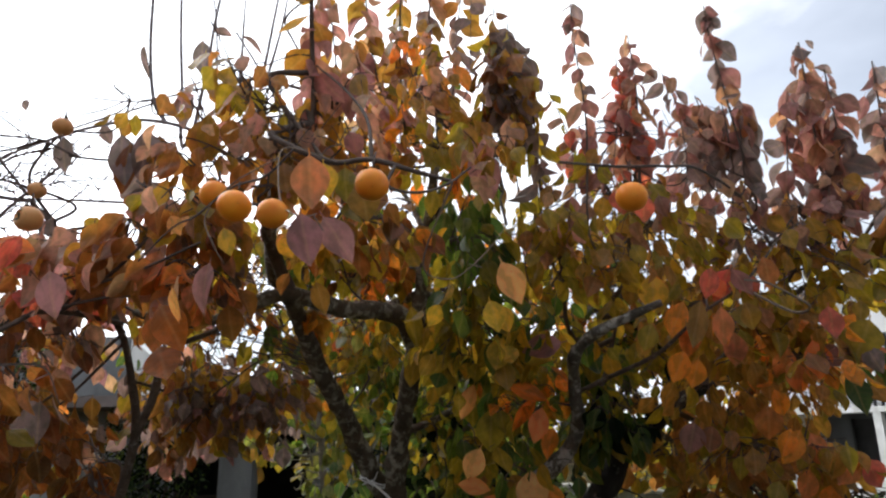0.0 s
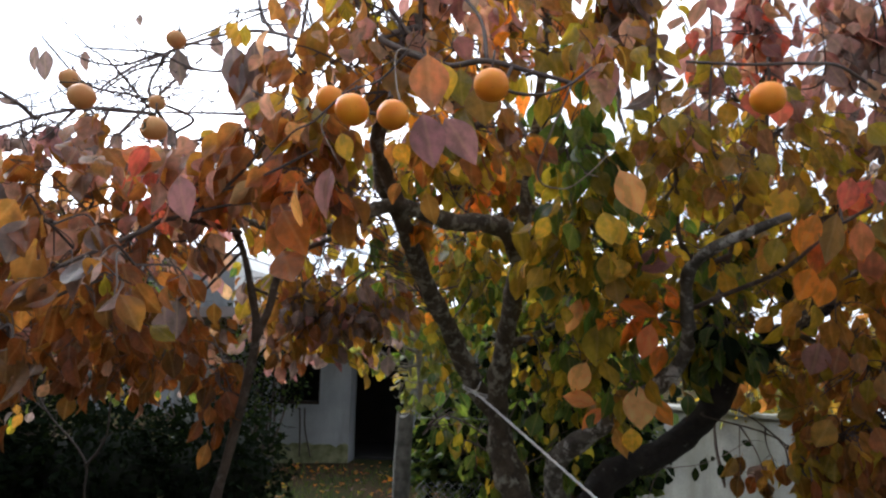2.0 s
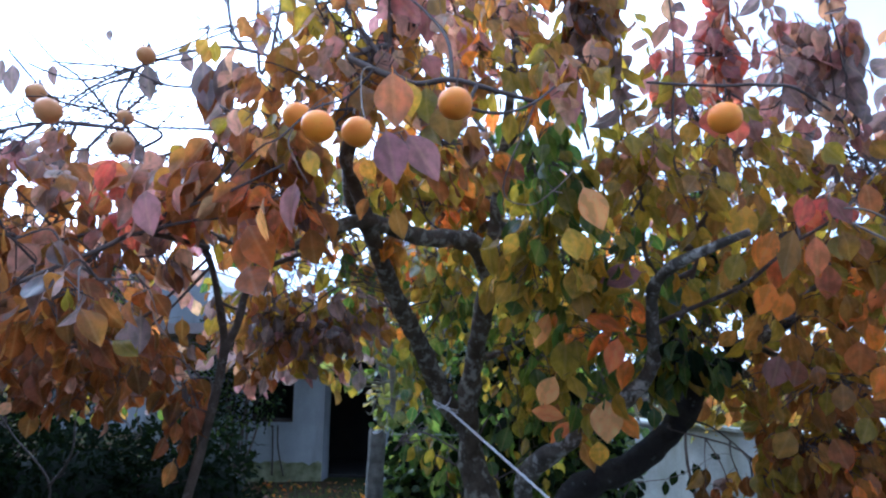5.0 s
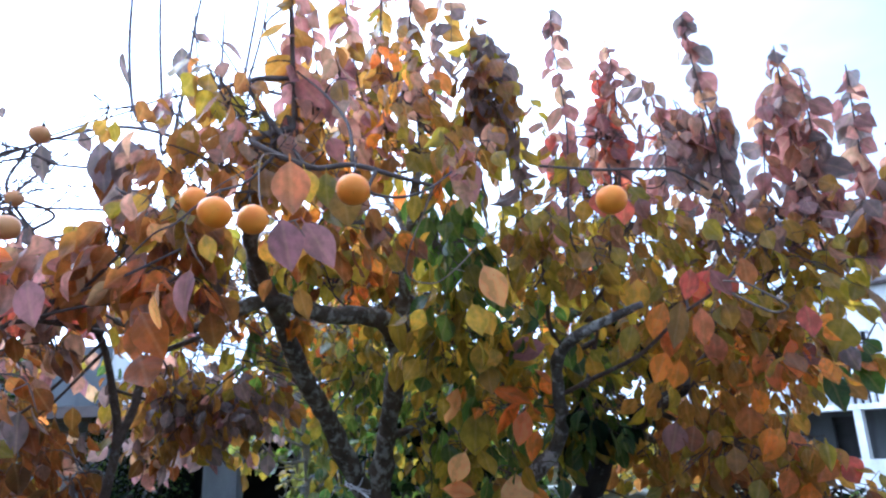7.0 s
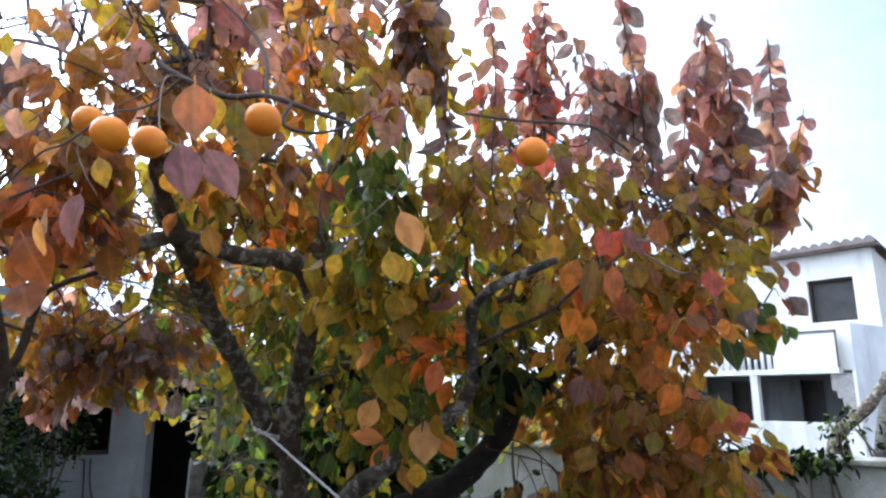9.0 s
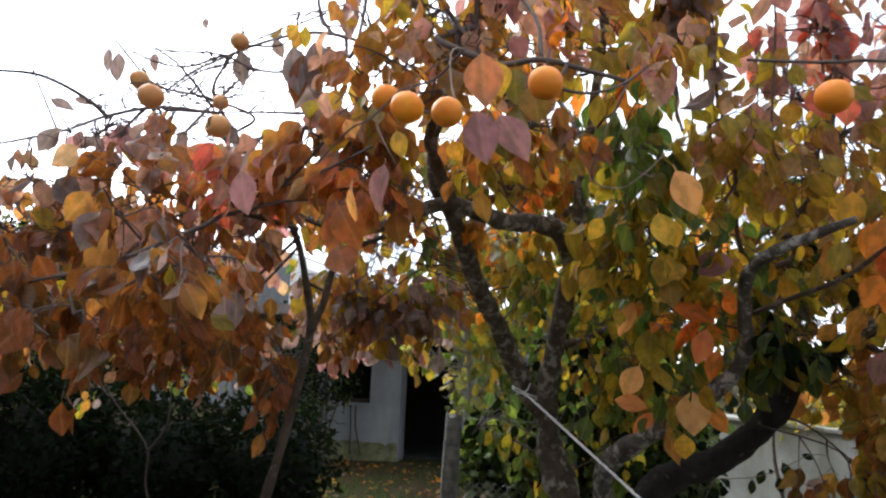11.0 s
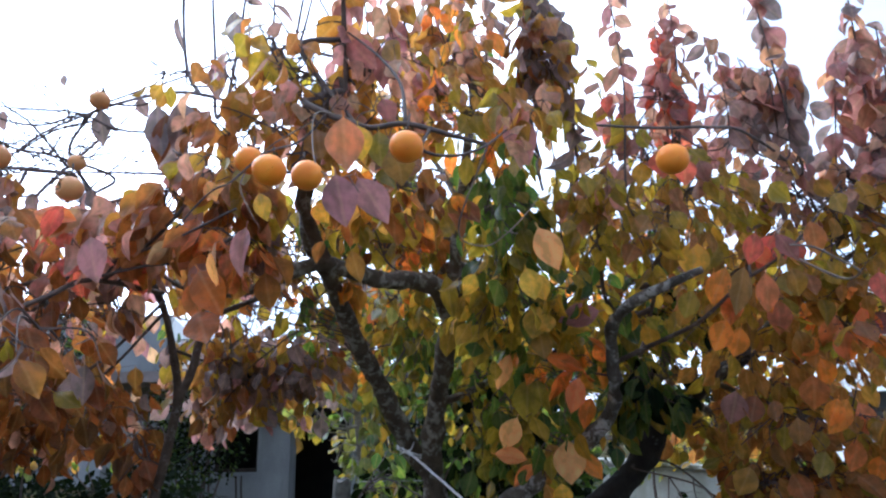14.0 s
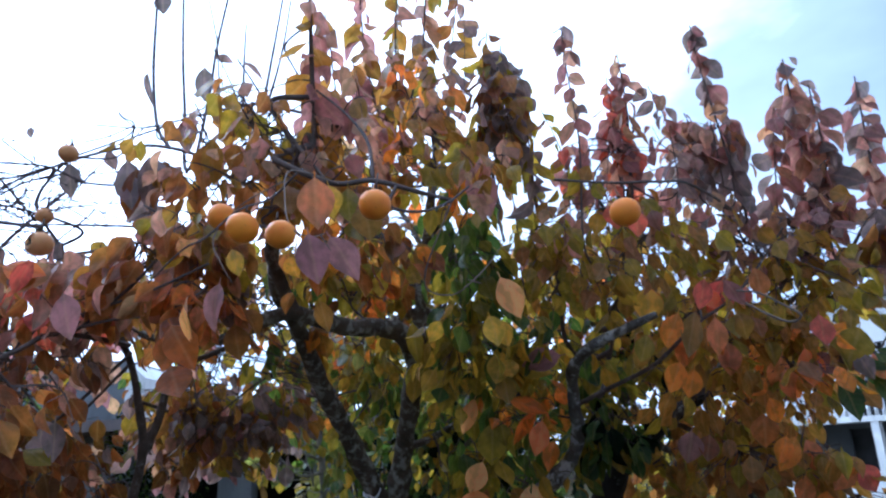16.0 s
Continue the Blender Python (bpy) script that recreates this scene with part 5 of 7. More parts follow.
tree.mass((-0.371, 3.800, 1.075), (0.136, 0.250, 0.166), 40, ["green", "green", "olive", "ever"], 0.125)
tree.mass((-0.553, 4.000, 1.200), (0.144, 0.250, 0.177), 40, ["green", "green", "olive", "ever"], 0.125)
tree.mass((-1.566, 4.000, 2.143), (0.204, 0.300, 0.136), 44, ["olive", "dusk", "green", "rust"], 0.11)
tree.mass((-1.382, 4.000, 1.955), (0.202, 0.300, 0.135), 44, ["olive", "dusk", "green", "rust"], 0.11)
tree.mass((-1.006, 4.000, 1.955), (0.201, 0.300, 0.134), 44, ["olive", "dusk", "green", "rust"], 0.11)
tree.mass((-0.745, 4.000, 2.277), (0.203, 0.300, 0.135), 44, ["olive", "dusk", "green", "rust"], 0.11)
tree.mass((-0.840, 4.000, 2.039), (0.201, 0.300, 0.134), 30, ["olive", "dusk", "green", "rust"], 0.11)
tree.mass((-1.510, 4.000, 2.351), (0.206, 0.300, 0.137), 44, ["olive", "dusk", "green", "rust"], 0.11)
tree.mass((-1.746, 4.000, 2.213), (0.206, 0.300, 0.137), 14, ["olive", "dusk", "green", "rust"], 0.11)
tree.mass((-1.244, 3.500, 2.562), (0.340, 0.500, 0.274), 26, ["rust", "mauve", "pink", "olive", "rust"], 0.115)
tree.mass((-0.910, 3.500, 2.684), (0.341, 0.500, 0.274), 26, ["rust", "mauve", "pink", "olive", "rust"], 0.115)
tree.mass((-0.540, 3.500, 2.584), (0.337, 0.500, 0.271), 26, ["olive", "rust", "olive", "russet"], 0.115)
tree.mass((-0.301, 3.500, 2.769), (0.339, 0.500, 0.272), 26, ["olive", "rust", "olive", "russet"], 0.115)
tree.mass((-0.027, 3.500, 3.215), (0.345, 0.500, 0.277), 26, ["olive", "green", "olive"], 0.115)
tree.mass((0.060, 3.500, 2.670), (0.335, 0.500, 0.269), 26, ["olive", "green", "olive"], 0.115)
tree.mass((0.351, 3.500, 2.451), (0.329, 0.500, 0.265), 16, ["olive", "rust", "olive", "orange"], 0.115)
tree.mass((0.642, 3.500, 2.478), (0.328, 0.500, 0.264), 12, ["olive", "rust", "olive", "orange"], 0.115)
tree.mass((0.925, 3.500, 2.385), (0.325, 0.500, 0.261), 20, ["rust", "maroon", "olive"], 0.115)
tree.mass((1.238, 3.500, 2.412), (0.324, 0.500, 0.260), 9, ["rust", "maroon", "olive"], 0.115)
tree.mass((1.511, 3.500, 2.321), (0.320, 0.500, 0.257), 9, ["rust", "maroon", "olive"], 0.115)
tree.mass((1.724, 3.500, 2.232), (0.318, 0.500, 0.255), 9, ["rust", "olive", "olive"], 0.115)
tree.mass((-0.749, 3.700, 2.129), (0.265, 0.450, 0.202), 67, ["olive", "rust", "olive", "orange"], 0.115)
tree.mass((-0.527, 3.700, 2.003), (0.262, 0.450, 0.200), 67, ["olive", "rust", "olive", "orange"], 0.115)
tree.mass((-0.355, 3.700, 1.880), (0.260, 0.450, 0.199), 67, ["olive", "green", "olive"], 0.115)
tree.mass((0.060, 3.700, 2.251), (0.263, 0.450, 0.201), 40, ["olive", "green", "olive"], 0.115)
tree.mass((0.086, 3.700, 1.880), (0.258, 0.450, 0.197), 40, ["olive", "green", "olive"], 0.115)
tree.mass((0.306, 3.700, 2.280), (0.262, 0.450, 0.200), 40, ["olive", "green", "olive"], 0.115)
tree.mass((0.328, 3.700, 1.941), (0.258, 0.450, 0.197), 40, ["olive", "green", "olive"], 0.115)
tree.mass((0.611, 3.700, 2.310), (0.261, 0.450, 0.200), 40, ["olive", "rust", "olive", "orange"], 0.115)
tree.mass((0.872, 3.700, 2.092), (0.257, 0.450, 0.197), 40, ["olive", "rust", "olive", "orange"], 0.115)
tree.mass((0.499, 3.700, 1.643), (0.253, 0.450, 0.193), 67, ["olive", "green", "olive"], 0.115)
tree.mass((0.803, 3.700, 1.881), (0.255, 0.450, 0.195), 67, ["olive", "green", "olive"], 0.115)
tree.mass((1.287, 3.700, 2.121), (0.256, 0.450, 0.195), 67, ["rust", "olive", "olive"], 0.115)
tree.mass((1.545, 3.700, 2.059), (0.254, 0.450, 0.194), 67, ["rust", "olive", "olive"], 0.115)
tree.mass((1.760, 3.700, 1.881), (0.250, 0.450, 0.191), 67, ["rust", "russet", "olive"], 0.115)
tree.mass((1.393, 3.700, 1.589), (0.248, 0.450, 0.190), 67, ["rust", "russet", "olive"], 0.115)
tree.mass((1.157, 3.700, 1.473), (0.248, 0.450, 0.189), 67, ["rust", "russet", "olive"], 0.115)
tree.mass((1.671, 3.700, 1.533), (0.246, 0.450, 0.188), 67, ["rust", "russet", "olive"], 0.115)
tree.mass((0.973, 3.700, 2.307), (0.259, 0.450, 0.198), 40, ["olive", "rust", "olive", "orange"], 0.115)
tree.mass((-0.037, 3.700, 1.523), (0.254, 0.450, 0.194), 67, ["olive", "green", "olive"], 0.115)
tree.mass((0.170, 3.700, 1.408), (0.251, 0.450, 0.192), 67, ["olive", "green", "olive"], 0.115)
tree.mass((-0.583, 3.000, 3.047), (0.267, 0.500, 0.227), 12, ["pink", "rust", "olive"], 0.115)
tree.mass((-0.368, 3.000, 2.985), (0.265, 0.500, 0.225), 12, ["pink", "rust", "olive"], 0.115)
tree.mass((-0.183, 3.000, 3.151), (0.266, 0.500, 0.226), 17, ["pink", "rust", "olive"], 0.115)
tree.mass((-0.794, 3.000, 2.910), (0.266, 0.500, 0.226), 12, ["pink", "rust", "olive"], 0.115)
tree.mass((0.734, 3.000, 2.660), (0.254, 0.500, 0.216), 9, ["maroon", "dusk"], 0.115)
tree.mass((0.938, 3.000, 2.736), (0.254, 0.500, 0.216), 9, ["maroon", "dusk"], 0.115)

# the crown round the bent limb
tree.mass((-0.369, 2.700, 2.290), (0.195, 0.250, 0.103), 62, ["russet", "olive", "rust", "orange", "umber"], 0.115)
tree.mass((-0.535, 2.600, 2.300), (0.133, 0.250, 0.122), 56, ["olive", "rust", "green", "olive"], 0.115)
tree.mass((-0.205, 3.000, 2.330), (0.127, 0.250, 0.140), 46, ["olive", "russet", "olive"], 0.115)
tree.mass((-0.70, 2.050, 2.110), (0.075, 0.150, 0.085), 26, ["olive", "dusk", "rust", "olive"], 0.115)
tree.mass((-0.72, 2.100, 2.041), (0.10, 0.200, 0.053), 22, ["dusk", "rust", "pink"], 0.11)
tree.mass((-0.505, 2.600, 2.040), (0.087, 0.200, 0.087), 26, ["rust", "olive", "orange"], 0.115)
tree.mass((-0.706, 3.000, 1.973), (0.151, 0.250, 0.100), 30, ["olive", "green", "rust"], 0.115)
tree.mass((-1.159, 3.000, 1.848), (0.151, 0.250, 0.075), 34, ["rust", "olive", "dusk"], 0.115)
tree.mass((-0.458, 3.400, 2.083), (0.227, 0.300, 0.128), 56, ["olive", "lime", "olive"], 0.11)
tree.mass((-0.301, 3.600, 1.932), (0.149, 0.300, 0.149), 44, ["olive", "green", "lime"], 0.11)
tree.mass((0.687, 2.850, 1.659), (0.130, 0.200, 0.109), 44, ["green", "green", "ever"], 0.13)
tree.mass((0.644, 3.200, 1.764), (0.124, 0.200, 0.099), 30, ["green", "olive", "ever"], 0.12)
tree.mass((-0.038, 3.200, 2.293), (0.208, 0.300, 0.156), 46, ["olive", "green", "olive"], 0.115)
tree.mass((-0.275, 3.400, 1.974), (0.194, 0.300, 0.166), 46, ["olive", "green", "olive"], 0.115)
tree.mass((0.301, 3.200, 1.909), (0.223, 0.300, 0.149), 56, ["olive", "rust", "green"], 0.115)
tree.mass((0.738, 3.400, 2.147), (0.232, 0.300, 0.155), 46, ["olive", "green", "rust"], 0.115)
tree.mass((0.932, 3.300, 1.982), (0.195, 0.300, 0.146), 30, ["rust", "olive", "olive"], 0.115)
tree.mass((0.576, 3.400, 2.360), (0.237, 0.300, 0.158), 36, ["olive", "green", "rust"], 0.115)
tree.mass((1.385, 3.200, 2.045), (0.232, 0.300, 0.180), 50, ["rust", "olive", "olive"], 0.115)
tree.mass((1.623, 3.200, 1.941), (0.204, 0.300, 0.178), 50, ["rust", "russet", "olive"], 0.115)
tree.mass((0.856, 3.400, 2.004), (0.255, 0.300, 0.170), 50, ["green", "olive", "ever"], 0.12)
tree.mass((0.531, 3.400, 1.850), (0.251, 0.300, 0.195), 50, ["green", "olive", "green"], 0.12)
tree.mass((1.369, 3.300, 1.916), (0.273, 0.300, 0.191), 56, ["olive", "rust", "russet"], 0.12)
tree.mass((1.061, 3.300, 1.664), (0.267, 0.300, 0.160), 28, ["olive", "rust", "russet"], 0.12)
tree.mass((1.286, 3.000, 1.552), (0.240, 0.300, 0.144), 50, ["rust", "russet", "olive"], 0.12)
tree.mass((1.096, 2.750, 1.244), (0.195, 0.250, 0.108), 60, ["rust", "orange", "olive", "russet"], 0.12)
tree.mass((1.444, 2.800, 1.186), (0.220, 0.250, 0.110), 64, ["dusk", "russet", "olive", "rust"], 0.12)
tree.mass((0.990, 2.900, 1.126), (0.125, 0.200, 0.091), 30, ["dusk", "olive", "rust"], 0.12)
tree.mass((1.60, 2.800, 1.15), (0.12, 0.250, 0.09), 24, ["dusk", "olive", "olive"], 0.12)
tree.mass((-0.645, 1.850, 2.185), (0.065, 0.150, 0.051), 18, ["olive", "rust", "russet", "pink"], 0.11)
tree.mass((-0.707, 1.900, 2.223), (0.082, 0.150, 0.052), 18, ["russet", "rust", "pink"], 0.11)
tree.mass((-0.286, 2.900, 2.407), (0.148, 0.200, 0.099), 30, ["russet", "olive", "rust"], 0.115)
tree.mass((-0.150, 2.900, 2.586), (0.125, 0.200, 0.112), 24, ["olive", "green", "russet"], 0.115)

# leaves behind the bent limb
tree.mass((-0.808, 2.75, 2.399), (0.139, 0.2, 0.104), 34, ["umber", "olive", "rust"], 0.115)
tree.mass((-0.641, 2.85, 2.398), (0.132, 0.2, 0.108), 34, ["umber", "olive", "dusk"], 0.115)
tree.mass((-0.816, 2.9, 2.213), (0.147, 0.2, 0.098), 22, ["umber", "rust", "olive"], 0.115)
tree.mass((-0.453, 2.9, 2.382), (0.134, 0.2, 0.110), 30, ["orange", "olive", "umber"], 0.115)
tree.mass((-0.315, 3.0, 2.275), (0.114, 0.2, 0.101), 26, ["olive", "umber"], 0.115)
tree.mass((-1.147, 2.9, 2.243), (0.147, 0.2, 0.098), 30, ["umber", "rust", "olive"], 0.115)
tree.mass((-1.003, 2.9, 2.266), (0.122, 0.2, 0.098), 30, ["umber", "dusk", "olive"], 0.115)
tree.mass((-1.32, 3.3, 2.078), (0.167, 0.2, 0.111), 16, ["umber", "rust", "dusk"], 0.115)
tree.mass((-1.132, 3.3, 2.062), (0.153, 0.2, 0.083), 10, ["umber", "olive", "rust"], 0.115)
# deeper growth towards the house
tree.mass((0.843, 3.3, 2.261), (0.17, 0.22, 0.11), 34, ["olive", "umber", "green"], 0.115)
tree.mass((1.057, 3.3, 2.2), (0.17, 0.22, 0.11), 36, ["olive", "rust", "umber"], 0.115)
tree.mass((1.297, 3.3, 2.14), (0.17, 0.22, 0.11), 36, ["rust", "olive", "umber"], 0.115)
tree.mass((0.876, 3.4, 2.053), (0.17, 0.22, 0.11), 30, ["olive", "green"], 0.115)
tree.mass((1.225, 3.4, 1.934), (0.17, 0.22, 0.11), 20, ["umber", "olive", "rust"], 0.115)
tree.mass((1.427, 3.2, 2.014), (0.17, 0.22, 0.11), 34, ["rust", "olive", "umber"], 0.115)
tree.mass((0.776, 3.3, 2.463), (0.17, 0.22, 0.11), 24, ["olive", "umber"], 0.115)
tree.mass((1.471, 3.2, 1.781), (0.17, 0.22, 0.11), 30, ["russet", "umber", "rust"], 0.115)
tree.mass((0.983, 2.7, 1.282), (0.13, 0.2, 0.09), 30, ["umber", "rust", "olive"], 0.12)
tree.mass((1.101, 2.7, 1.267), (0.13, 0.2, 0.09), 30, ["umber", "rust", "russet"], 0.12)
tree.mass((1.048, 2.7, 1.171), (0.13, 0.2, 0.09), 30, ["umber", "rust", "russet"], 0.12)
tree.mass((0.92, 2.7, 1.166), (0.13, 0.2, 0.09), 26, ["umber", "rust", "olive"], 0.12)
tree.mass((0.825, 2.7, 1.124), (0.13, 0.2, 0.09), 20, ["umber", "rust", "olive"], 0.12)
# low fringe over the gap to the next garden
for x, z in ((-1.06, 1.86), (-0.93, 1.84), (-0.80, 1.86), (-1.18, 1.86)):
    tree.mass((x, 3.3, z), (0.13, 0.2, 0.07), 30, ["olive", "pink", "rust", "dusk"], 0.11)

# leaves that stand out
tree.hero((-0.254, 1.280, 2.021), (-0.230, 1.260, 1.913), 0.072, "mauve", 7)
tree.hero((-0.218, 1.320, 2.026), (-0.154, 1.300, 1.929), 0.068, "mauve", 0)
tree.hero((-0.268, 1.400, 2.194), (-0.255, 1.380, 2.061), 0.085, "coral", 2)
tree.hero((-0.241, 1.420, 2.183), (-0.227, 1.400, 2.098), 0.060, "yellow", 7)
tree.hero((-0.177, 1.560, 2.187), (-0.158, 1.540, 2.087), 0.085, "rust", 0)
tree.hero((-0.223, 1.600, 2.248), (-0.219, 1.600, 2.154), 0.060, "olive", 5)
tree.hero((-0.484, 1.520, 2.072), (-0.459, 1.500, 2.002), 0.045, "yellow", 7)
tree.hero((-0.621, 1.550, 2.115), (-0.595, 1.550, 2.066), 0.04, "peach", 0)
tree.hero((-0.999, 2.000, 2.542), (-0.938, 1.950, 2.342), 0.09, "dusk", 2)
tree.hero((-0.912, 2.000, 2.550), (-0.871, 1.950, 2.332), 0.10, "dusk", 5)
tree.hero((0.180, 1.950, 2.088), (0.237, 1.930, 1.960), 0.088, "peach", 7)
tree.hero((0.157, 2.200, 2.025), (0.187, 2.200, 1.919), 0.085, "yellow", 0)
tree.hero((0.209, 2.400, 1.930), (0.178, 2.400, 1.813), 0.095, "yellow", 7)
tree.hero((0.430, 2.500, 1.924), (0.278, 2.500, 1.894), 0.10, "mauve", 0)
tree.hero((0.269, 2.600, 1.907), (0.403, 2.600, 1.864), 0.085, "yellow", 2)
tree.hero((0.244, 2.700, 1.788), (0.415, 2.700, 1.734), 0.07, "orange", 7)
tree.hero((0.358, 2.750, 1.741), (0.242, 2.720, 1.616), 0.06, "orange", 4)
tree.hero((0.371, 2.700, 1.701), (0.332, 2.680, 1.567), 0.085, "salmon", 0)
tree.hero((0.419, 2.750, 1.628), (0.374, 2.720, 1.510), 0.075, "orange", 1)
tree.hero((0.114, 2.700, 1.794), (0.058, 2.700, 1.657), 0.07, "peach", 0)
tree.hero((0.182, 2.750, 1.769), (0.129, 2.750, 1.637), 0.07, "green", 1)
tree.hero((0.179, 2.720, 1.702), (0.169, 2.720, 1.530), 0.12, "olive", 7)
tree.hero((0.132, 2.700, 1.558), (0.073, 2.700, 1.440), 0.09, "peach", 7)
tree.hero((0.045, 2.700, 1.431), (0.172, 2.700, 1.412), 0.07, "salmon", 0)
tree.hero((0.193, 2.700, 1.391), (0.096, 2.700, 1.312), 0.06, "salmon", 1)
tree.hero((0.309, 2.650, 1.477), (0.313, 2.620, 1.319), 0.125, "peach", 7)
tree.hero((0.358, 2.670, 1.430), (0.435, 2.660, 1.336), 0.07, "orange", 0)
tree.hero((0.279, 2.640, 1.330), (0.284, 2.640, 1.237), 0.075, "yellow", 7)
tree.hero((0.717, 2.300, 2.122), (0.718, 2.300, 1.988), 0.11, "yellow", 7)
tree.hero((1.239, 2.200, 1.983), (1.237, 2.200, 1.881), 0.085, "red", 2)
tree.hero((1.025, 2.400, 2.158), (0.959, 2.400, 2.040), 0.10, "red", 0)
tree.hero((1.079, 2.400, 2.148), (1.080, 2.400, 2.044), 0.09, "red", 5)
tree.hero((0.946, 2.400, 2.147), (0.982, 2.400, 2.051), 0.09, "salmon", 2)
tree.hero((0.751, 2.400, 2.147), (0.764, 2.400, 2.010), 0.10, "orange", 7)
tree.hero((1.277, 2.400, 1.900), (1.294, 2.400, 1.759), 0.11, "salmon", 0)
tree.hero((1.375, 2.400, 1.787), (1.423, 2.380, 1.641), 0.10, "green", 0)
tree.hero((1.490, 2.400, 1.801), (1.576, 2.380, 1.693), 0.10, "green", 1)
tree.hero((1.629, 2.400, 1.809), (1.654, 2.380, 1.754), 0.05, "green", 1)
tree.hero((0.535, 1.950, 2.305), (0.540, 1.950, 2.222), 0.07, "red", 2)
tree.hero((0.604, 1.950, 2.285), (0.609, 1.950, 2.197), 0.072, "red", 0)
tree.hero((0.019, 2.550, 2.447), (-0.025, 2.500, 2.190), 0.13, "green", 0)
tree.hero((0.116, 2.550, 2.389), (0.078, 2.500, 2.114), 0.14, "green", 7)
tree.hero((0.117, 2.000, 2.469), (0.173, 2.000, 2.296), 0.11, "mauve", 0)
tree.hero((-0.022, 2.300, 2.453), (-0.033, 2.300, 2.340), 0.06, "olive", 7)
tree.hero((-1.059, 2.200, 2.991), (-1.033, 2.200, 2.848), 0.035, "dusk", 6)
tree.hero((-0.829, 2.150, 2.973), (-0.824, 2.150, 2.834), 0.075, "dusk", 7)
tree.hero((-0.850, 2.100, 2.752), (-0.850, 2.100, 2.612), 0.075, "maroon", 0)
tree.hero((-1.034, 2.200, 3.344), (-1.021, 2.200, 3.241), 0.07, "dusk", 2)
tree.hero((-0.783, 2.120, 2.994), (-0.711, 2.120, 2.977), 0.04, "dusk", 1)
tree.hero((-0.673, 2.100, 2.953), (-0.590, 2.100, 2.885), 0.03, "dusk", 6)
tree.hero((1.116, 2.500, 3.293), (1.089, 2.500, 3.174), 0.075, "dusk", 7)
tree.hero((-1.601, 2.400, 2.897), (-1.599, 2.400, 2.847), 0.035, "dusk", 0)
tree.hero((-0.369, 1.600, 2.072), (-0.347, 1.600, 2.016), 0.05, "orange", 1)

tree.hero((1.125, 2.5, 3.269), (1.112, 2.5, 3.171), 0.071, "dusk", 0)
tree.hero((1.142, 2.5, 3.063), (1.137, 2.5, 2.97), 0.051, "dusk", 7)
tree.hero((1.125, 2.48, 2.972), (1.105, 2.48, 2.897), 0.031, "dusk", 6)
tree.hero((1.169, 2.5, 2.949), (1.179, 2.5, 2.844), 0.073, "maroon", 0)
tree.hero((1.222, 2.5, 2.813), (1.276, 2.5, 2.633), 0.057, "dusk", 4)
tree.hero((0.57, 2.4, 2.841), (0.589, 2.4, 2.755), 0.072, "maroon", 2)
tree.hero((0.948, 2.5, 2.925), (1.004, 2.5, 2.856), 0.040, "dusk", 1)
tree.hero((0.982, 2.5, 2.859), (0.947, 2.5, 2.79), 0.044, "maroon", 0)
tree.hero((1.579, 2.6, 3.066), (1.676, 2.6, 3.05), 0.044, "dusk", 1)
tree.hero((1.613, 2.6, 2.962), (1.682, 2.6, 2.875), 0.046, "dusk", 4)
tree.hero((1.641, 2.6, 2.905), (1.701, 2.6, 2.849), 0.032, "dusk", 1)
tree.hero((1.625, 2.6, 2.787), (1.686, 2.6, 2.696), 0.051, "maroon", 4)
tree.hero((1.45, 2.6, 2.967), (1.413, 2.6, 2.849), 0.051, "maroon", 4)
tree.hero((1.431, 2.6, 2.812), (1.402, 2.6, 2.67), 0.062, "maroon", 0)
tree.hero((1.563, 2.6, 3.199), (1.602, 2.6, 3.16), 0.034, "dusk", 1)
tree.hero((1.526, 2.6, 3.178), (1.499, 2.6, 3.098), 0.030, "dusk", 6)
tree.hero((1.566, 2.6, 3.016), (1.525, 2.6, 2.949), 0.046, "maroon", 0)
tree.hero((1.539, 2.6, 2.66), (1.626, 2.6, 2.536), 0.062, "maroon", 1)
tree.hero((1.521, 2.55, 2.712), (1.474, 2.55, 2.592), 0.068, "maroon", 7)
tree.hero((1.835, 2.6, 3.068), (1.854, 2.6, 2.996), 0.041, "dusk", 4)
tree.hero((1.767, 2.6, 2.932), (1.727, 2.6, 2.818), 0.055, "maroon", 0)
tree.hero((0.543, 2.4, 3.268), (0.589, 2.4, 3.158), 0.051, "dusk", 4)
tree.hero((0.534, 2.4, 3.206), (0.508, 2.4, 3.119), 0.055, "maroon", 0)
tree.hero((0.557, 2.4, 3.143), (0.609, 2.4, 3.068), 0.034, "dusk", 1)
tree.hero((0.528, 2.4, 3.088), (0.508, 2.4, 2.984), 0.042, "mauve", 7)
tree.hero((0.562, 2.4, 2.975), (0.518, 2.4, 2.902), 0.051, "maroon", 2)
tree.hero((-0.403, 2.05, 3.039), (-0.373, 2.05, 2.927), 0.051, "maroon", 0)
tree.hero((-0.427, 2.05, 2.951), (-0.417, 2.05, 2.864), 0.047, "pink", 2)
tree.hero((-0.449, 2.05, 2.925), (-0.439, 2.05, 2.839), 0.033, "pink", 7)
tree.hero((-0.404, 2.0, 2.786), (-0.408, 2.0, 2.7), 0.050, "pink", 0)
tree.hero((-0.867, 2.1, 2.738), (-0.848, 2.1, 2.604), 0.063, "maroon", 0)
tree.hero((-1.176, 2.2, 2.678), (-1.136, 2.2, 2.597), 0.047, "dusk", 2)
tree.hero((-0.688, 2.0, 2.712), (-0.658, 2.0, 2.607), 0.064, "rust", 2)
tree.hero((-0.607, 2.0, 2.73), (-0.628, 2.0, 2.618), 0.060, "russet", 0)
tree.hero((-0.59, 1.95, 2.574), (-0.563, 1.95, 2.472), 0.052, "rust", 7)
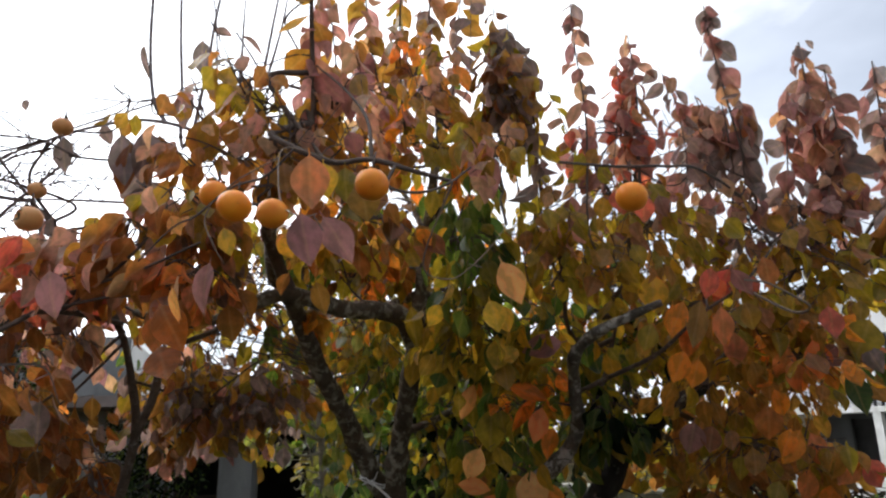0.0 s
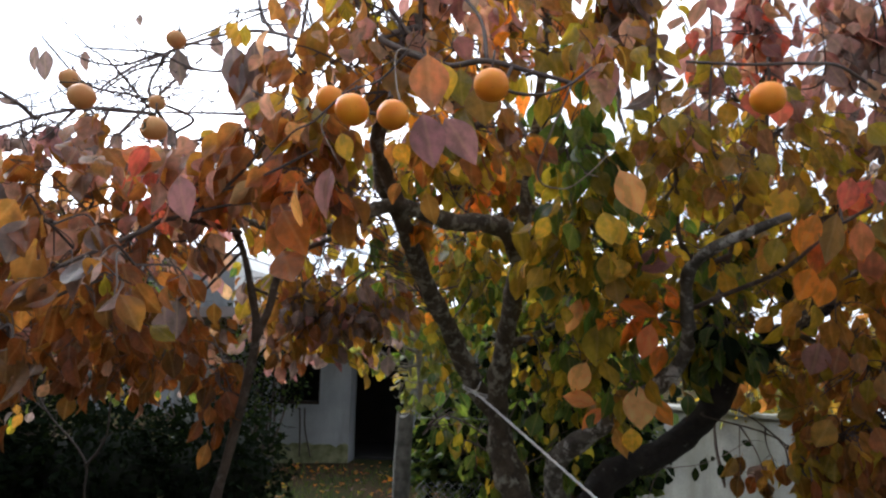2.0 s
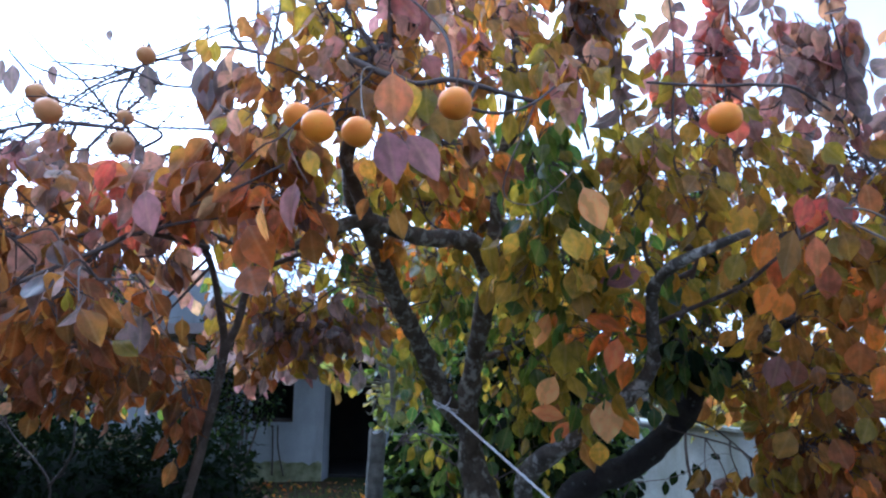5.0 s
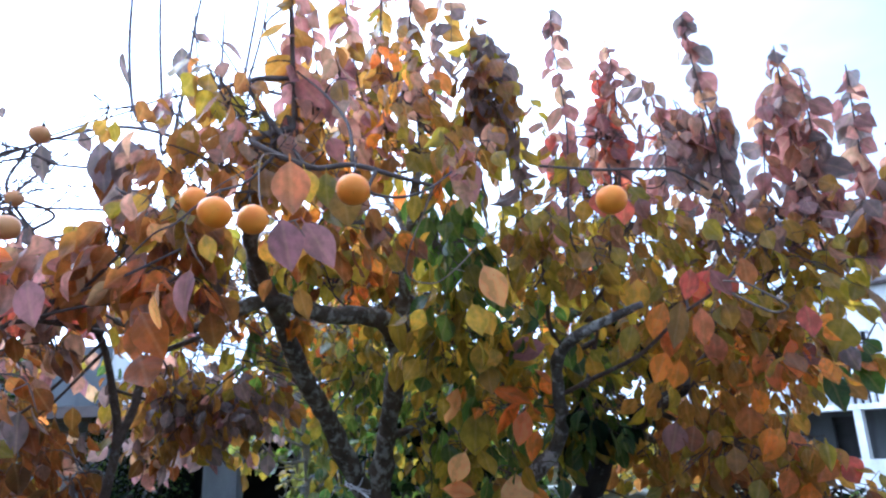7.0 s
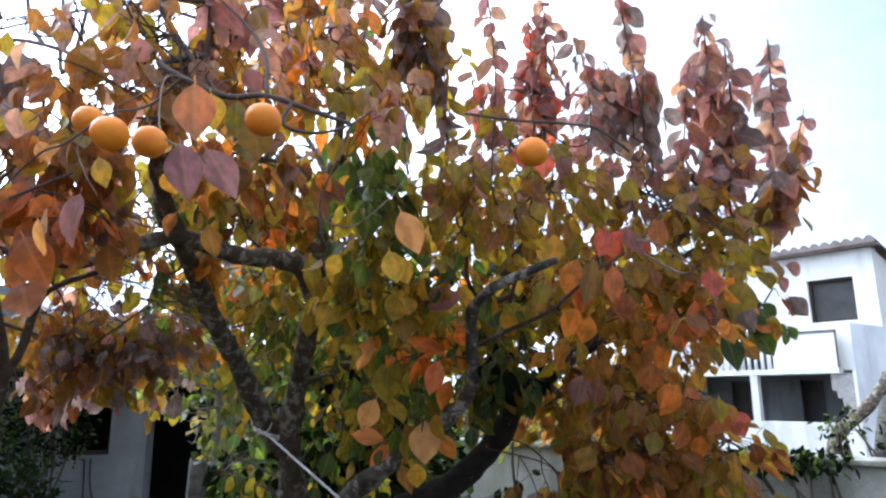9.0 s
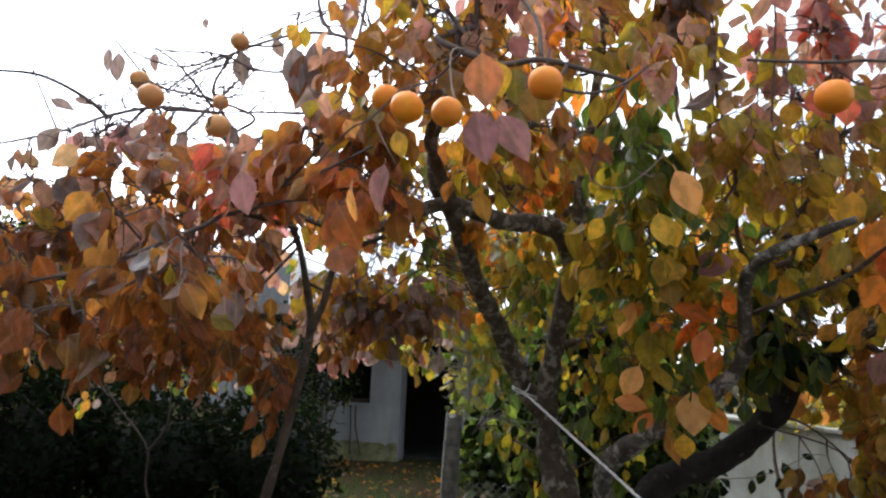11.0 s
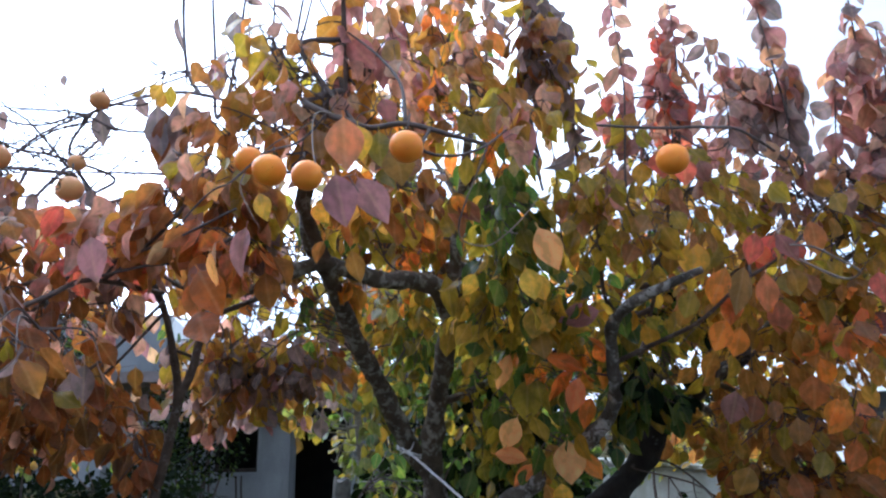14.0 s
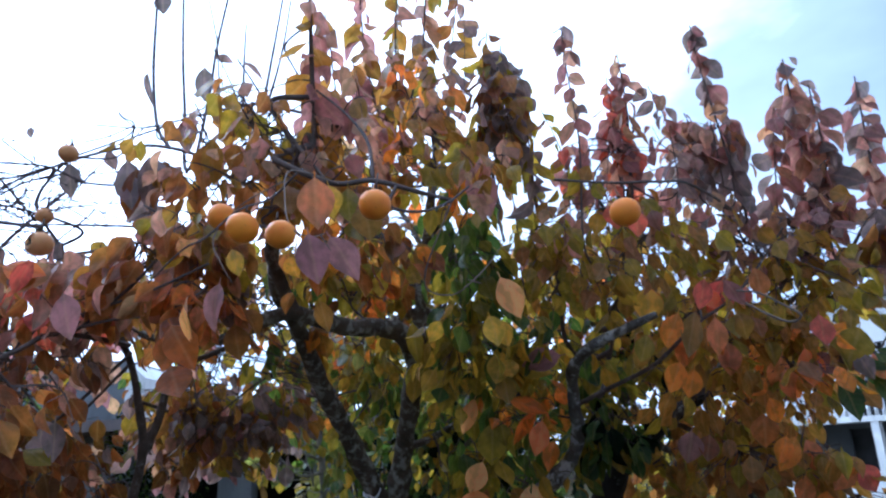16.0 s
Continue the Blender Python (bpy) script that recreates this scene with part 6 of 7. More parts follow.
tree.hero((-0.737, 1.95, 2.558), (-0.712, 1.95, 2.416), 0.097, "rust", 0)
tree.hero((-0.285, 2.3, 3.061), (-0.292, 2.3, 2.96), 0.061, "peach", 2)
tree.hero((0.057, 2.4, 3.003), (0.146, 2.4, 2.878), 0.064, "coral", 1)
tree.hero((0.243, 2.45, 3.169), (0.316, 2.45, 3.019), 0.061, "dusk", 4)
tree.hero((0.352, 2.45, 3.063), (0.395, 2.45, 2.936), 0.056, "dusk", 1)
tree.hero((0.228, 2.4, 2.864), (0.285, 2.4, 2.772), 0.055, "dusk", 4)
tree.hero((0.81, 2.4, 2.034), (0.807, 2.4, 1.903), 0.081, "orange", 0)
tree.hero((0.876, 2.42, 1.996), (0.844, 2.42, 1.862), 0.077, "coral", 1)
tree.hero((0.937, 2.4, 2.008), (0.977, 2.4, 1.888), 0.081, "orange", 2)
tree.hero((1.007, 2.4, 1.935), (1.009, 2.4, 1.81), 0.093, "coral", 0)
tree.hero((1.059, 2.4, 1.832), (1.092, 2.4, 1.718), 0.085, "rust", 4)
tree.hero((0.896, 2.45, 1.849), (0.864, 2.45, 1.744), 0.082, "orange", 7)
tree.hero((1.168, 2.35, 1.825), (1.197, 2.35, 1.713), 0.096, "coral", 0)
tree.hero((1.121, 2.4, 1.736), (1.148, 2.4, 1.639), 0.076, "orange", 1)
tree.hero((0.779, 2.4, 2.116), (0.747, 2.4, 2.004), 0.072, "olive", 2)
tree.hero((0.188, 2.3, 2.028), (0.231, 2.3, 1.932), 0.077, "yellow", 7)
tree.hero((1.226, 2.4, 1.559), (1.268, 2.4, 1.478), 0.076, "coral", 4)
tree.hero((1.158, 2.4, 1.606), (1.118, 2.4, 1.513), 0.072, "orange", 0)
tree.hero((0.779, 2.2, 2.008), (0.727, 2.2, 1.895), 0.070, "orange", 0)
tree.hero((0.835, 2.2, 2.009), (0.786, 2.2, 1.861), 0.075, "rust", 2)
tree.hero((0.897, 2.2, 1.988), (0.899, 2.2, 1.857), 0.075, "coral", 7)
tree.hero((0.882, 2.2, 2.118), (0.854, 2.2, 2.012), 0.070, "red", 0)
tree.hero((0.949, 2.2, 2.112), (0.995, 2.2, 2.022), 0.070, "maroon", 2)
tree.hero((0.973, 2.2, 2.001), (1.013, 2.2, 1.903), 0.080, "rust", 4)
tree.hero((1.054, 2.2, 2.151), (1.072, 2.2, 2.035), 0.080, "russet", 0)
tree.hero((0.668, 2.2, 1.938), (0.639, 2.2, 1.848), 0.070, "olive", 7)
tree.hero((-0.386, 2.1, 2.074), (-0.357, 2.1, 1.972), 0.060, "rust", 2)
tree.hero((-0.113, 2.5, 2.068), (-0.095, 2.5, 1.912), 0.065, "olive", 2)
tree.hero((-0.437, 1.95, 2.067), (-0.47, 1.95, 2.002), 0.050, "russet", 1)
tree.hero((-0.904, 1.95, 2.528), (-0.893, 1.95, 2.335), 0.070, "dusk", 0)
tree.hero((-0.951, 1.97, 2.497), (-0.956, 1.97, 2.326), 0.075, "umber", 2)
tree.hero((-0.878, 2.0, 2.537), (-0.855, 2.0, 2.42), 0.060, "umber", 0)
tree.hero((-0.808, 2.0, 2.673), (-0.806, 2.0, 2.557), 0.055, "dusk", 0)
tree.hero((-0.73, 2.0, 2.589), (-0.731, 2.0, 2.438), 0.080, "russet", 2)
tree.hero((-0.285, 2.05, 2.736), (-0.283, 2.05, 2.59), 0.070, "maroon", 0)
tree.hero((0.873, 2.5, 1.637), (0.846, 2.5, 1.523), 0.100, "maroon", 0)
tree.hero((0.936, 2.5, 1.622), (0.909, 2.5, 1.536), 0.080, "umber", 2)
tree.hero((1.134, 2.5, 1.687), (1.136, 2.5, 1.564), 0.110, "russet", 7)
tree.hero((1.198, 2.42, 1.603), (1.126, 2.42, 1.487), 0.085, "orange", 0)
tree.hero((1.229, 2.42, 1.593), (1.263, 2.42, 1.495), 0.075, "coral", 1)
tree.hero((1.332, 2.35, 1.521), (1.252, 2.35, 1.435), 0.085, "coral", 2)
tree.hero((1.352, 2.35, 1.505), (1.405, 2.35, 1.419), 0.100, "red", 0)
tree.hero((1.2, 2.42, 1.877), (1.158, 2.42, 1.753), 0.090, "coral", 4)
tree.hero((1.13, 2.42, 1.804), (1.062, 2.42, 1.747), 0.070, "orange", 7)
tree.hero((0.838, 2.42, 1.874), (0.791, 2.42, 1.763), 0.090, "orange", 0)
tree.hero((0.875, 2.42, 1.967), (0.847, 2.42, 1.844), 0.085, "coral", 1)
tree.hero((0.989, 2.42, 1.927), (1.035, 2.42, 1.824), 0.085, "rust", 2)
tree.hero((1.423, 2.3, 1.953), (1.368, 2.3, 1.833), 0.130, "olive", 0)
tree.hero((1.208, 2.42, 1.476), (1.178, 2.42, 1.371), 0.075, "coral", 0)
tree.hero((1.277, 2.42, 1.427), (1.248, 2.42, 1.336), 0.075, "orange", 7)
tree.hero((1.454, 2.42, 1.395), (1.487, 2.42, 1.308), 0.075, "umber", 1)
tree.hero((1.388, 2.42, 1.367), (1.346, 2.42, 1.273), 0.080, "rust", 0)
tree.hero((1.538, 2.42, 1.374), (1.583, 2.42, 1.306), 0.070, "umber", 4)
tree.hero((0.891, 2.5, 1.389), (0.844, 2.5, 1.294), 0.090, "rust", 0)
tree.hero((1.025, 2.5, 1.368), (1.06, 2.5, 1.27), 0.090, "russet", 2)
tree.hero((1.59, 2.42, 1.806), (1.654, 2.42, 1.785), 0.055, "green", 1)
tree.hero((1.621, 2.42, 1.785), (1.648, 2.42, 1.733), 0.040, "green", 4)
tree.hero((1.543, 2.42, 1.889), (1.628, 2.42, 1.848), 0.050, "green", 1)
tree.hero((1.718, 2.5, 2.057), (1.797, 2.5, 2.024), 0.070, "maroon", 1)
tree.hero((1.677, 2.5, 2.011), (1.74, 2.5, 1.945), 0.060, "maroon", 4)
tree.hero((1.299, 2.4, 1.875), (1.38, 2.4, 1.813), 0.090, "mauve", 0)

# ---- the second persimmon tree, with its slender stem ----
young = Tree("persimmon_tree", "slender young persimmon tree with rust and red leaves", (-1.45, 2.6, 0.0), 23, 0.95)
young.limb("trunk", [(-1.45, 2.62, -0.05), (-1.44, 2.6, 0.35), (-1.226, 2.500, 0.974), (-1.134, 2.450, 1.252), (-1.067, 2.400, 1.462), (-1.020, 2.350, 1.645), (-1.028, 2.300, 1.803), (-1.047, 2.250, 1.937), (-1.105, 2.200, 2.068), (-1.189, 2.150, 2.199), (-1.246, 2.100, 2.287), (-1.332, 2.100, 2.373)], 0.021, 0.006, BARK_YOUNG, 0.15, "slender bent stem")
young.limb("limb", [(-1.019, 2.350, 1.635), (-0.978, 2.350, 1.728), (-0.957, 2.350, 1.830), (-0.890, 2.300, 1.906), (-0.731, 2.250, 1.958)], 0.014, 0.008, BARK_YOUNG)
young.branch([(-1.028, 2.300, 1.803), (-1.132, 2.900, 1.796), (-1.101, 3.300, 1.763), (-0.972, 3.600, 1.713)], 0.006, 0.004)
young.branch([(-1.045, 2.250, 1.916), (-1.466, 2.700, 1.769), (-1.792, 2.900, 1.621), (-2.073, 2.800, 1.554), (-2.293, 2.700, 1.543)], 0.006, 0.004)
young.branch([(-1.105, 2.200, 2.068), (-1.505, 2.500, 1.979), (-1.913, 2.600, 1.920), (-2.254, 2.600, 1.866), (-2.640, 2.600, 1.782)], 0.006, 0.004)
young.branch([(-1.044, 2.200, 1.978), (-1.092, 1.900, 1.962), (-1.108, 1.750, 1.892), (-1.186, 1.620, 1.802), (-1.261, 1.550, 1.746), (-1.416, 1.500, 1.701), (-1.599, 1.450, 1.642)], 0.009, 0.0035)
young.branch([(-1.184, 2.050, 2.043), (-1.382, 1.950, 1.956), (-1.621, 1.900, 1.966), (-1.830, 1.900, 1.891)], 0.006, 0.004)
young.branch([(-1.201, 1.950, 1.974), (-1.385, 1.900, 1.766), (-1.539, 1.850, 1.688), (-1.690, 1.800, 1.619), (-1.895, 1.800, 1.568)], 0.006, 0.004)
young.branch([(-1.040, 2.200, 1.928), (-1.316, 2.300, 1.735), (-1.540, 2.300, 1.645), (-1.678, 2.200, 1.614)], 0.006, 0.004)
young.branch([(-1.308, 2.100, 2.361), (-1.501, 2.050, 2.372), (-1.706, 2.050, 2.350), (-1.867, 2.000, 2.276), (-2.172, 1.950, 2.207), (-2.332, 1.900, 2.154)], 0.0068, 0.004, TWIG_GLARE)
young.branch([(-1.176, 2.100, 2.345), (-1.382, 2.100, 2.427), (-1.572, 2.100, 2.480), (-1.735, 2.100, 2.633), (-1.764, 2.100, 2.668)], 0.006, 0.003, TWIG, False)
young.branch([(-1.705, 2.050, 2.339), (-1.766, 2.000, 2.397), (-1.973, 2.000, 2.493), (-2.206, 2.000, 2.525)], 0.008, 0.0045, TWIG, False)
young.branch([(-1.868, 2.000, 2.286), (-1.966, 2.000, 2.450), (-2.045, 2.000, 2.585)], 0.004, 0.002, TWIG, False)
young.branch([(-1.333, 2.100, 2.383), (-1.487, 2.100, 2.550), (-1.589, 2.100, 2.622), (-1.713, 2.100, 2.748)], 0.005, 0.002, TWIG, False)
young.branch([(-1.235, 2.100, 2.286), (-1.338, 2.100, 2.435), (-1.335, 2.150, 2.563), (-1.274, 2.150, 2.635)], 0.006, 0.004)
young.branch([(-1.269, 2.150, 2.580), (-1.392, 2.100, 2.523), (-1.521, 2.100, 2.445)], 0.005, 0.003)
young.branch([(-0.835, 1.800, 2.305), (-0.723, 1.750, 2.213), (-0.781, 1.750, 2.102), (-0.984, 1.900, 2.014)], 0.003, 0.006, TWIG, False)
young.branch([(-0.567, 1.600, 2.063), (-0.754, 1.700, 2.023), (-0.985, 1.900, 2.031), (-1.114, 2.000, 2.021)], 0.003, 0.006, TWIG, False)

young.shoot([(-0.900, 2.000, 2.296), (-0.908, 2.000, 2.392), (-0.908, 2.000, 2.527)], 0.005, 5, ["dusk", "pink"], 0.11)
young.mass((-0.829, 1.900, 2.151), (0.152, 0.200, 0.118), 64, ["russet", "pink", "umber"])
young.mass((-0.645, 1.800, 2.017), (0.124, 0.200, 0.093), 46, ["russet", "pink", "coral"])
young.mass((-1.044, 2.000, 2.132), (0.091, 0.200, 0.109), 27, ["russet", "pink"])
young.mass((-1.141, 1.900, 2.070), (0.157, 0.200, 0.087), 42, ["russet", "red", "pink", "pink"])
young.mass((-1.380, 1.900, 2.056), (0.197, 0.250, 0.108), 58, ["russet", "umber", "pink", "russet"])
young.mass((-1.696, 2.000, 2.228), (0.137, 0.200, 0.098), 25, ["dusk", "mauve", "russet"])
young.mass((-1.809, 1.900, 2.044), (0.207, 0.200, 0.113), 42, ["russet", "dusk", "pink"])
young.mass((-1.864, 1.800, 1.890), (0.143, 0.200, 0.125), 21, ["dusk", "umber", "olive"])
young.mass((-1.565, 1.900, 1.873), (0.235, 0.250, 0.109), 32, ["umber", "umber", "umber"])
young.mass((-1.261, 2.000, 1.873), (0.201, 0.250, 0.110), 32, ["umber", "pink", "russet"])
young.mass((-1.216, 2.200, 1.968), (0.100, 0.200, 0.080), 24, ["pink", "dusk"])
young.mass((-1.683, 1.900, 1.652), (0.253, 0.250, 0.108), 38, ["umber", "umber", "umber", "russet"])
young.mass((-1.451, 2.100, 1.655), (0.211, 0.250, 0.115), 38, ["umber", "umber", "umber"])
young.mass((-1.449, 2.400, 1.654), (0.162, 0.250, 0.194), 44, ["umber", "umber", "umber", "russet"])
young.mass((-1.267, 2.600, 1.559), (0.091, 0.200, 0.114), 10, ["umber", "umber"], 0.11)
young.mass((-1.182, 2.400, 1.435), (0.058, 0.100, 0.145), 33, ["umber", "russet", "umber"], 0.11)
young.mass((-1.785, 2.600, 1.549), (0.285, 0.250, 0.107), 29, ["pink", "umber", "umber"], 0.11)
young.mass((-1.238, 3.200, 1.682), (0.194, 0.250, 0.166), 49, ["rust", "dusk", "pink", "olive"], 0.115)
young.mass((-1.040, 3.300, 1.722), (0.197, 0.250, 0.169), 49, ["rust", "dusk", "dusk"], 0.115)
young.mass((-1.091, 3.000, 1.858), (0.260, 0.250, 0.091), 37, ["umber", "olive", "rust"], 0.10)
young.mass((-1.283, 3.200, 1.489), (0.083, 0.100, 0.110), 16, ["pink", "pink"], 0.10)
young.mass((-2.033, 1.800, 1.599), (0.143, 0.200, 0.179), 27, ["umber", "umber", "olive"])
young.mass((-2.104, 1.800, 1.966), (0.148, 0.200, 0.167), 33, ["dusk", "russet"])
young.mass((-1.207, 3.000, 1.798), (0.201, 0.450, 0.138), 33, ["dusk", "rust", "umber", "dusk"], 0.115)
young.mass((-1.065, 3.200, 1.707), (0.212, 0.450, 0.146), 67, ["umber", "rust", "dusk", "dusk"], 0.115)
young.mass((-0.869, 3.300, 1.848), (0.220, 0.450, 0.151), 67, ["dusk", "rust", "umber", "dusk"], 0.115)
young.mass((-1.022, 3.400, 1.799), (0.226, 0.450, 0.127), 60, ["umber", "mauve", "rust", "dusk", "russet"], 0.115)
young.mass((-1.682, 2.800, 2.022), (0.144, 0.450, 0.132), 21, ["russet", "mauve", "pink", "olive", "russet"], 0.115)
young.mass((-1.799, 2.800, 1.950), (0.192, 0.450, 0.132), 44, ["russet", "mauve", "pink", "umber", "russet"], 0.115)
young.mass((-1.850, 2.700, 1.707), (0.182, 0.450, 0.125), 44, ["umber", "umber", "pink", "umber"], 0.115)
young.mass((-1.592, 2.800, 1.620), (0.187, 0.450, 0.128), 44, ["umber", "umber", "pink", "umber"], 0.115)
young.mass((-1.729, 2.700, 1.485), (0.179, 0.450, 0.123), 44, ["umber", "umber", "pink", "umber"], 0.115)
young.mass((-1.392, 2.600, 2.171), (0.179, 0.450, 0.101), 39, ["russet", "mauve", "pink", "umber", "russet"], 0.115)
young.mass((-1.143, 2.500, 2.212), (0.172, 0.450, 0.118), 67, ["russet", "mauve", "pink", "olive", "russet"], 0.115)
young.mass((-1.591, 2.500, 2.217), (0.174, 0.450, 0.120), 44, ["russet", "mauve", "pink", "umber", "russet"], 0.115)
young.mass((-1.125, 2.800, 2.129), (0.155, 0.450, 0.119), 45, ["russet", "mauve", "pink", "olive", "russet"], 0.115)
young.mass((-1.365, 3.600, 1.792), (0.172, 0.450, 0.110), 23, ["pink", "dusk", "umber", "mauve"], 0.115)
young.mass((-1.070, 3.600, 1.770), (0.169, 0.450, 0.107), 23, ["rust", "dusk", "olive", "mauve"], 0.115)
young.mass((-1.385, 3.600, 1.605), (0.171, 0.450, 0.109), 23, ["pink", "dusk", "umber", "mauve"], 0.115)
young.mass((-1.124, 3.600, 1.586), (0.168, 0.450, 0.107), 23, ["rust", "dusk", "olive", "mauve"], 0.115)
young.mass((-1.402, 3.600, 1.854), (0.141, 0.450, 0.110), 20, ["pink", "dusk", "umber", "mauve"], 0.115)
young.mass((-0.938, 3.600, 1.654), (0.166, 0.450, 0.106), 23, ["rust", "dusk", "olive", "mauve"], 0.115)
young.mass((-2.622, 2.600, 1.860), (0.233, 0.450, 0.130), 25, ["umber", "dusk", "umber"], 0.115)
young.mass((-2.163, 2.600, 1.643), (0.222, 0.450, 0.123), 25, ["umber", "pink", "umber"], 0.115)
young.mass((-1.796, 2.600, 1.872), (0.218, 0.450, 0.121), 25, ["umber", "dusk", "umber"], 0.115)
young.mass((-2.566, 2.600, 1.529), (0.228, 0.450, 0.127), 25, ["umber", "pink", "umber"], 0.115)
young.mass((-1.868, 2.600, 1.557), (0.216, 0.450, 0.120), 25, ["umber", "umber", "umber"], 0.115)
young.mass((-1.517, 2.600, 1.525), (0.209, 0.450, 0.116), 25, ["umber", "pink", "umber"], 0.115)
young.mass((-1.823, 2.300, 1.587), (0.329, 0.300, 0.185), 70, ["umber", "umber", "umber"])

young.mass((-1.449, 1.450, 1.780), (0.127, 0.150, 0.070), 16, ["pink", "umber", "umber"], 0.122, 0.0022)
young.mass((-1.223, 1.450, 1.604), (0.121, 0.150, 0.067), 16, ["umber", "umber", "umber"], 0.122, 0.0022)
young.mass((-0.997, 1.450, 1.638), (0.117, 0.150, 0.065), 16, ["umber", "umber", "olive"], 0.122, 0.0022)
young.mass((-1.146, 1.450, 1.850), (0.122, 0.150, 0.068), 16, ["umber", "dusk", "russet"], 0.122, 0.0022)
young.mass((-1.362, 1.450, 1.559), (0.123, 0.150, 0.068), 16, ["umber", "umber", "umber"], 0.122, 0.0022)
young.mass((-1.496, 1.450, 1.651), (0.126, 0.150, 0.070), 16, ["umber", "umber", "umber"], 0.122, 0.0022)
young.mass((-0.875, 1.450, 1.718), (0.115, 0.150, 0.064), 16, ["umber", "dusk", "russet"], 0.122, 0.0022)
young.mass((-1.053, 1.450, 1.728), (0.119, 0.150, 0.066), 16, ["umber", "umber", "russet"], 0.122, 0.0022)
young.mass((-1.668, 2.000, 2.278), (0.108, 0.150, 0.059), 14, ["dusk", "mauve", "dusk"], 0.115)
young.mass((-1.413, 1.950, 2.213), (0.130, 0.150, 0.056), 18, ["dusk", "russet", "pink"], 0.115)
young.mass((-1.214, 2.000, 2.213), (0.112, 0.150, 0.056), 12, ["russet", "dusk", "pink"], 0.115)
young.mass((-1.941, 1.950, 2.139), (0.118, 0.150, 0.049), 8, ["dusk", "pink"], 0.11)
young.mass((-2.905, 2.8, 2.347), (0.142, 0.2, 0.071), 20, ["umber", "dusk", "russet"], 0.115)
young.mass((-2.454, 2.8, 2.281), (0.142, 0.2, 0.083), 24, ["umber", "pink", "russet"], 0.115)
young.mass((-2.69, 2.8, 2.084), (0.165, 0.2, 0.094), 30, ["umber", "russet", "pink"], 0.115)
young.mass((-2.151, 2.8, 2.166), (0.142, 0.2, 0.094), 26, ["umber", "russet", "pink"], 0.115)
young.mass((-3.0, 2.8, 2.084), (0.142, 0.2, 0.094), 30, ["umber", "russet", "dusk"], 0.115)
for i in range(6):  # the deep side of the crown, over the hedge
    for j in range(4):
        young.mass((-3.25 + 0.29 * i - 0.06 * j, 2.95 + 0.12 * ((i + j) % 3), 1.60 + 0.19 * j), (0.20, 0.25, 0.13), 24, [["umber", "russet", "umber"], ["russet", "umber", "coral"], ["olive", "umber", "pink"]][(i + 2 * j) % 3], 0.115, 0.003)
young.branch([(-1.218, 2.100, 2.520), (-1.120, 2.100, 2.504), (-1.005, 2.100, 2.495), (-0.888, 2.100, 2.465)], 0.004, 0.006, TWIG, False)
young.branch([(-1.602, 2.100, 2.616), (-1.461, 2.100, 2.598), (-1.321, 2.100, 2.579), (-1.189, 2.100, 2.515)], 0.003, 0.005, TWIG, False)
young.branch([(-1.112, 2.100, 2.792), (-1.080, 2.100, 2.756), (-1.037, 2.100, 2.718)], 0.002, 0.004, TWIG, False)
young.branch([(-1.203, 2.100, 2.667), (-1.126, 2.100, 2.683), (-1.041, 2.100, 2.718)], 0.002, 0.0035, TWIG, False)
young.branch([(-1.683, 2.100, 2.611), (-1.558, 2.100, 2.559), (-1.440, 2.100, 2.543), (-1.321, 2.120, 2.587)], 0.003, 0.005, TWIG, False)
young.branch([(-1.926, 2.000, 2.426), (-1.851, 2.000, 2.327), (-1.807, 2.000, 2.273)], 0.002, 0.004, TWIG, False)
young.tangle((-1.454, 2.050, 2.359), (0.374, 0.250, 0.177), 14)
young.tangle((-1.798, 1.950, 2.116), (0.270, 0.200, 0.116), 12)
young.hero((-0.827, 1.450, 1.962), (-0.792, 1.420, 1.855), 0.07, "mauve", 7)
young.hero((-0.617, 1.530, 1.898), (-0.547, 1.500, 1.791), 0.085, "ember", 0)
young.hero((-0.611, 1.530, 1.805), (-0.574, 1.500, 1.729), 0.085, "ember", 2)
young.hero((-0.484, 1.450, 1.971), (-0.493, 1.420, 1.856), 0.055, "mauve", 1)
young.hero((-0.580, 1.500, 1.931), (-0.558, 1.500, 1.843), 0.028, "peach", 6)
young.hero((-0.597, 1.600, 2.129), (-0.649, 1.600, 2.087), 0.03, "peach", 7)
young.hero((-0.688, 1.900, 2.555), (-0.685, 1.900, 2.406), 0.075, "rust", 7)
young.hero((-0.526, 1.900, 2.563), (-0.539, 1.900, 2.462), 0.06, "rust", 0)
young.hero((-1.865, 1.700, 2.367), (-1.935, 1.700, 2.268), 0.09, "dusk", 7)
young.hero((-1.824, 1.700, 2.259), (-1.919, 1.700, 2.185), 0.075, "dusk", 1)
young.hero((-1.910, 2.000, 2.400), (-1.807, 2.000, 2.357), 0.04, "dusk", 0)
young.hero((-1.784, 2.100, 2.632), (-1.790, 2.100, 2.536), 0.045, "dusk", 7)
young.hero((-1.742, 2.100, 2.611), (-1.726, 2.100, 2.495), 0.06, "dusk", 2)
young.hero((-1.591, 2.100, 2.601), (-1.582, 2.100, 2.524), 0.04, "dusk", 0)
young.hero((-1.257, 2.120, 2.598), (-1.235, 2.100, 2.461), 0.075, "dusk", 7)
young.hero((-1.066, 1.700, 2.119), (-1.118, 1.700, 2.031), 0.07, "red", 0)
young.hero((-1.179, 1.750, 2.123), (-1.056, 1.750, 2.085), 0.07, "salmon", 2)
young.hero((-1.606, 1.750, 2.038), (-1.480, 1.700, 1.954), 0.09, "dusk", 7)
young.hero((-1.813, 2.000, 2.399), (-1.739, 2.000, 2.374), 0.03, "dusk", 0)


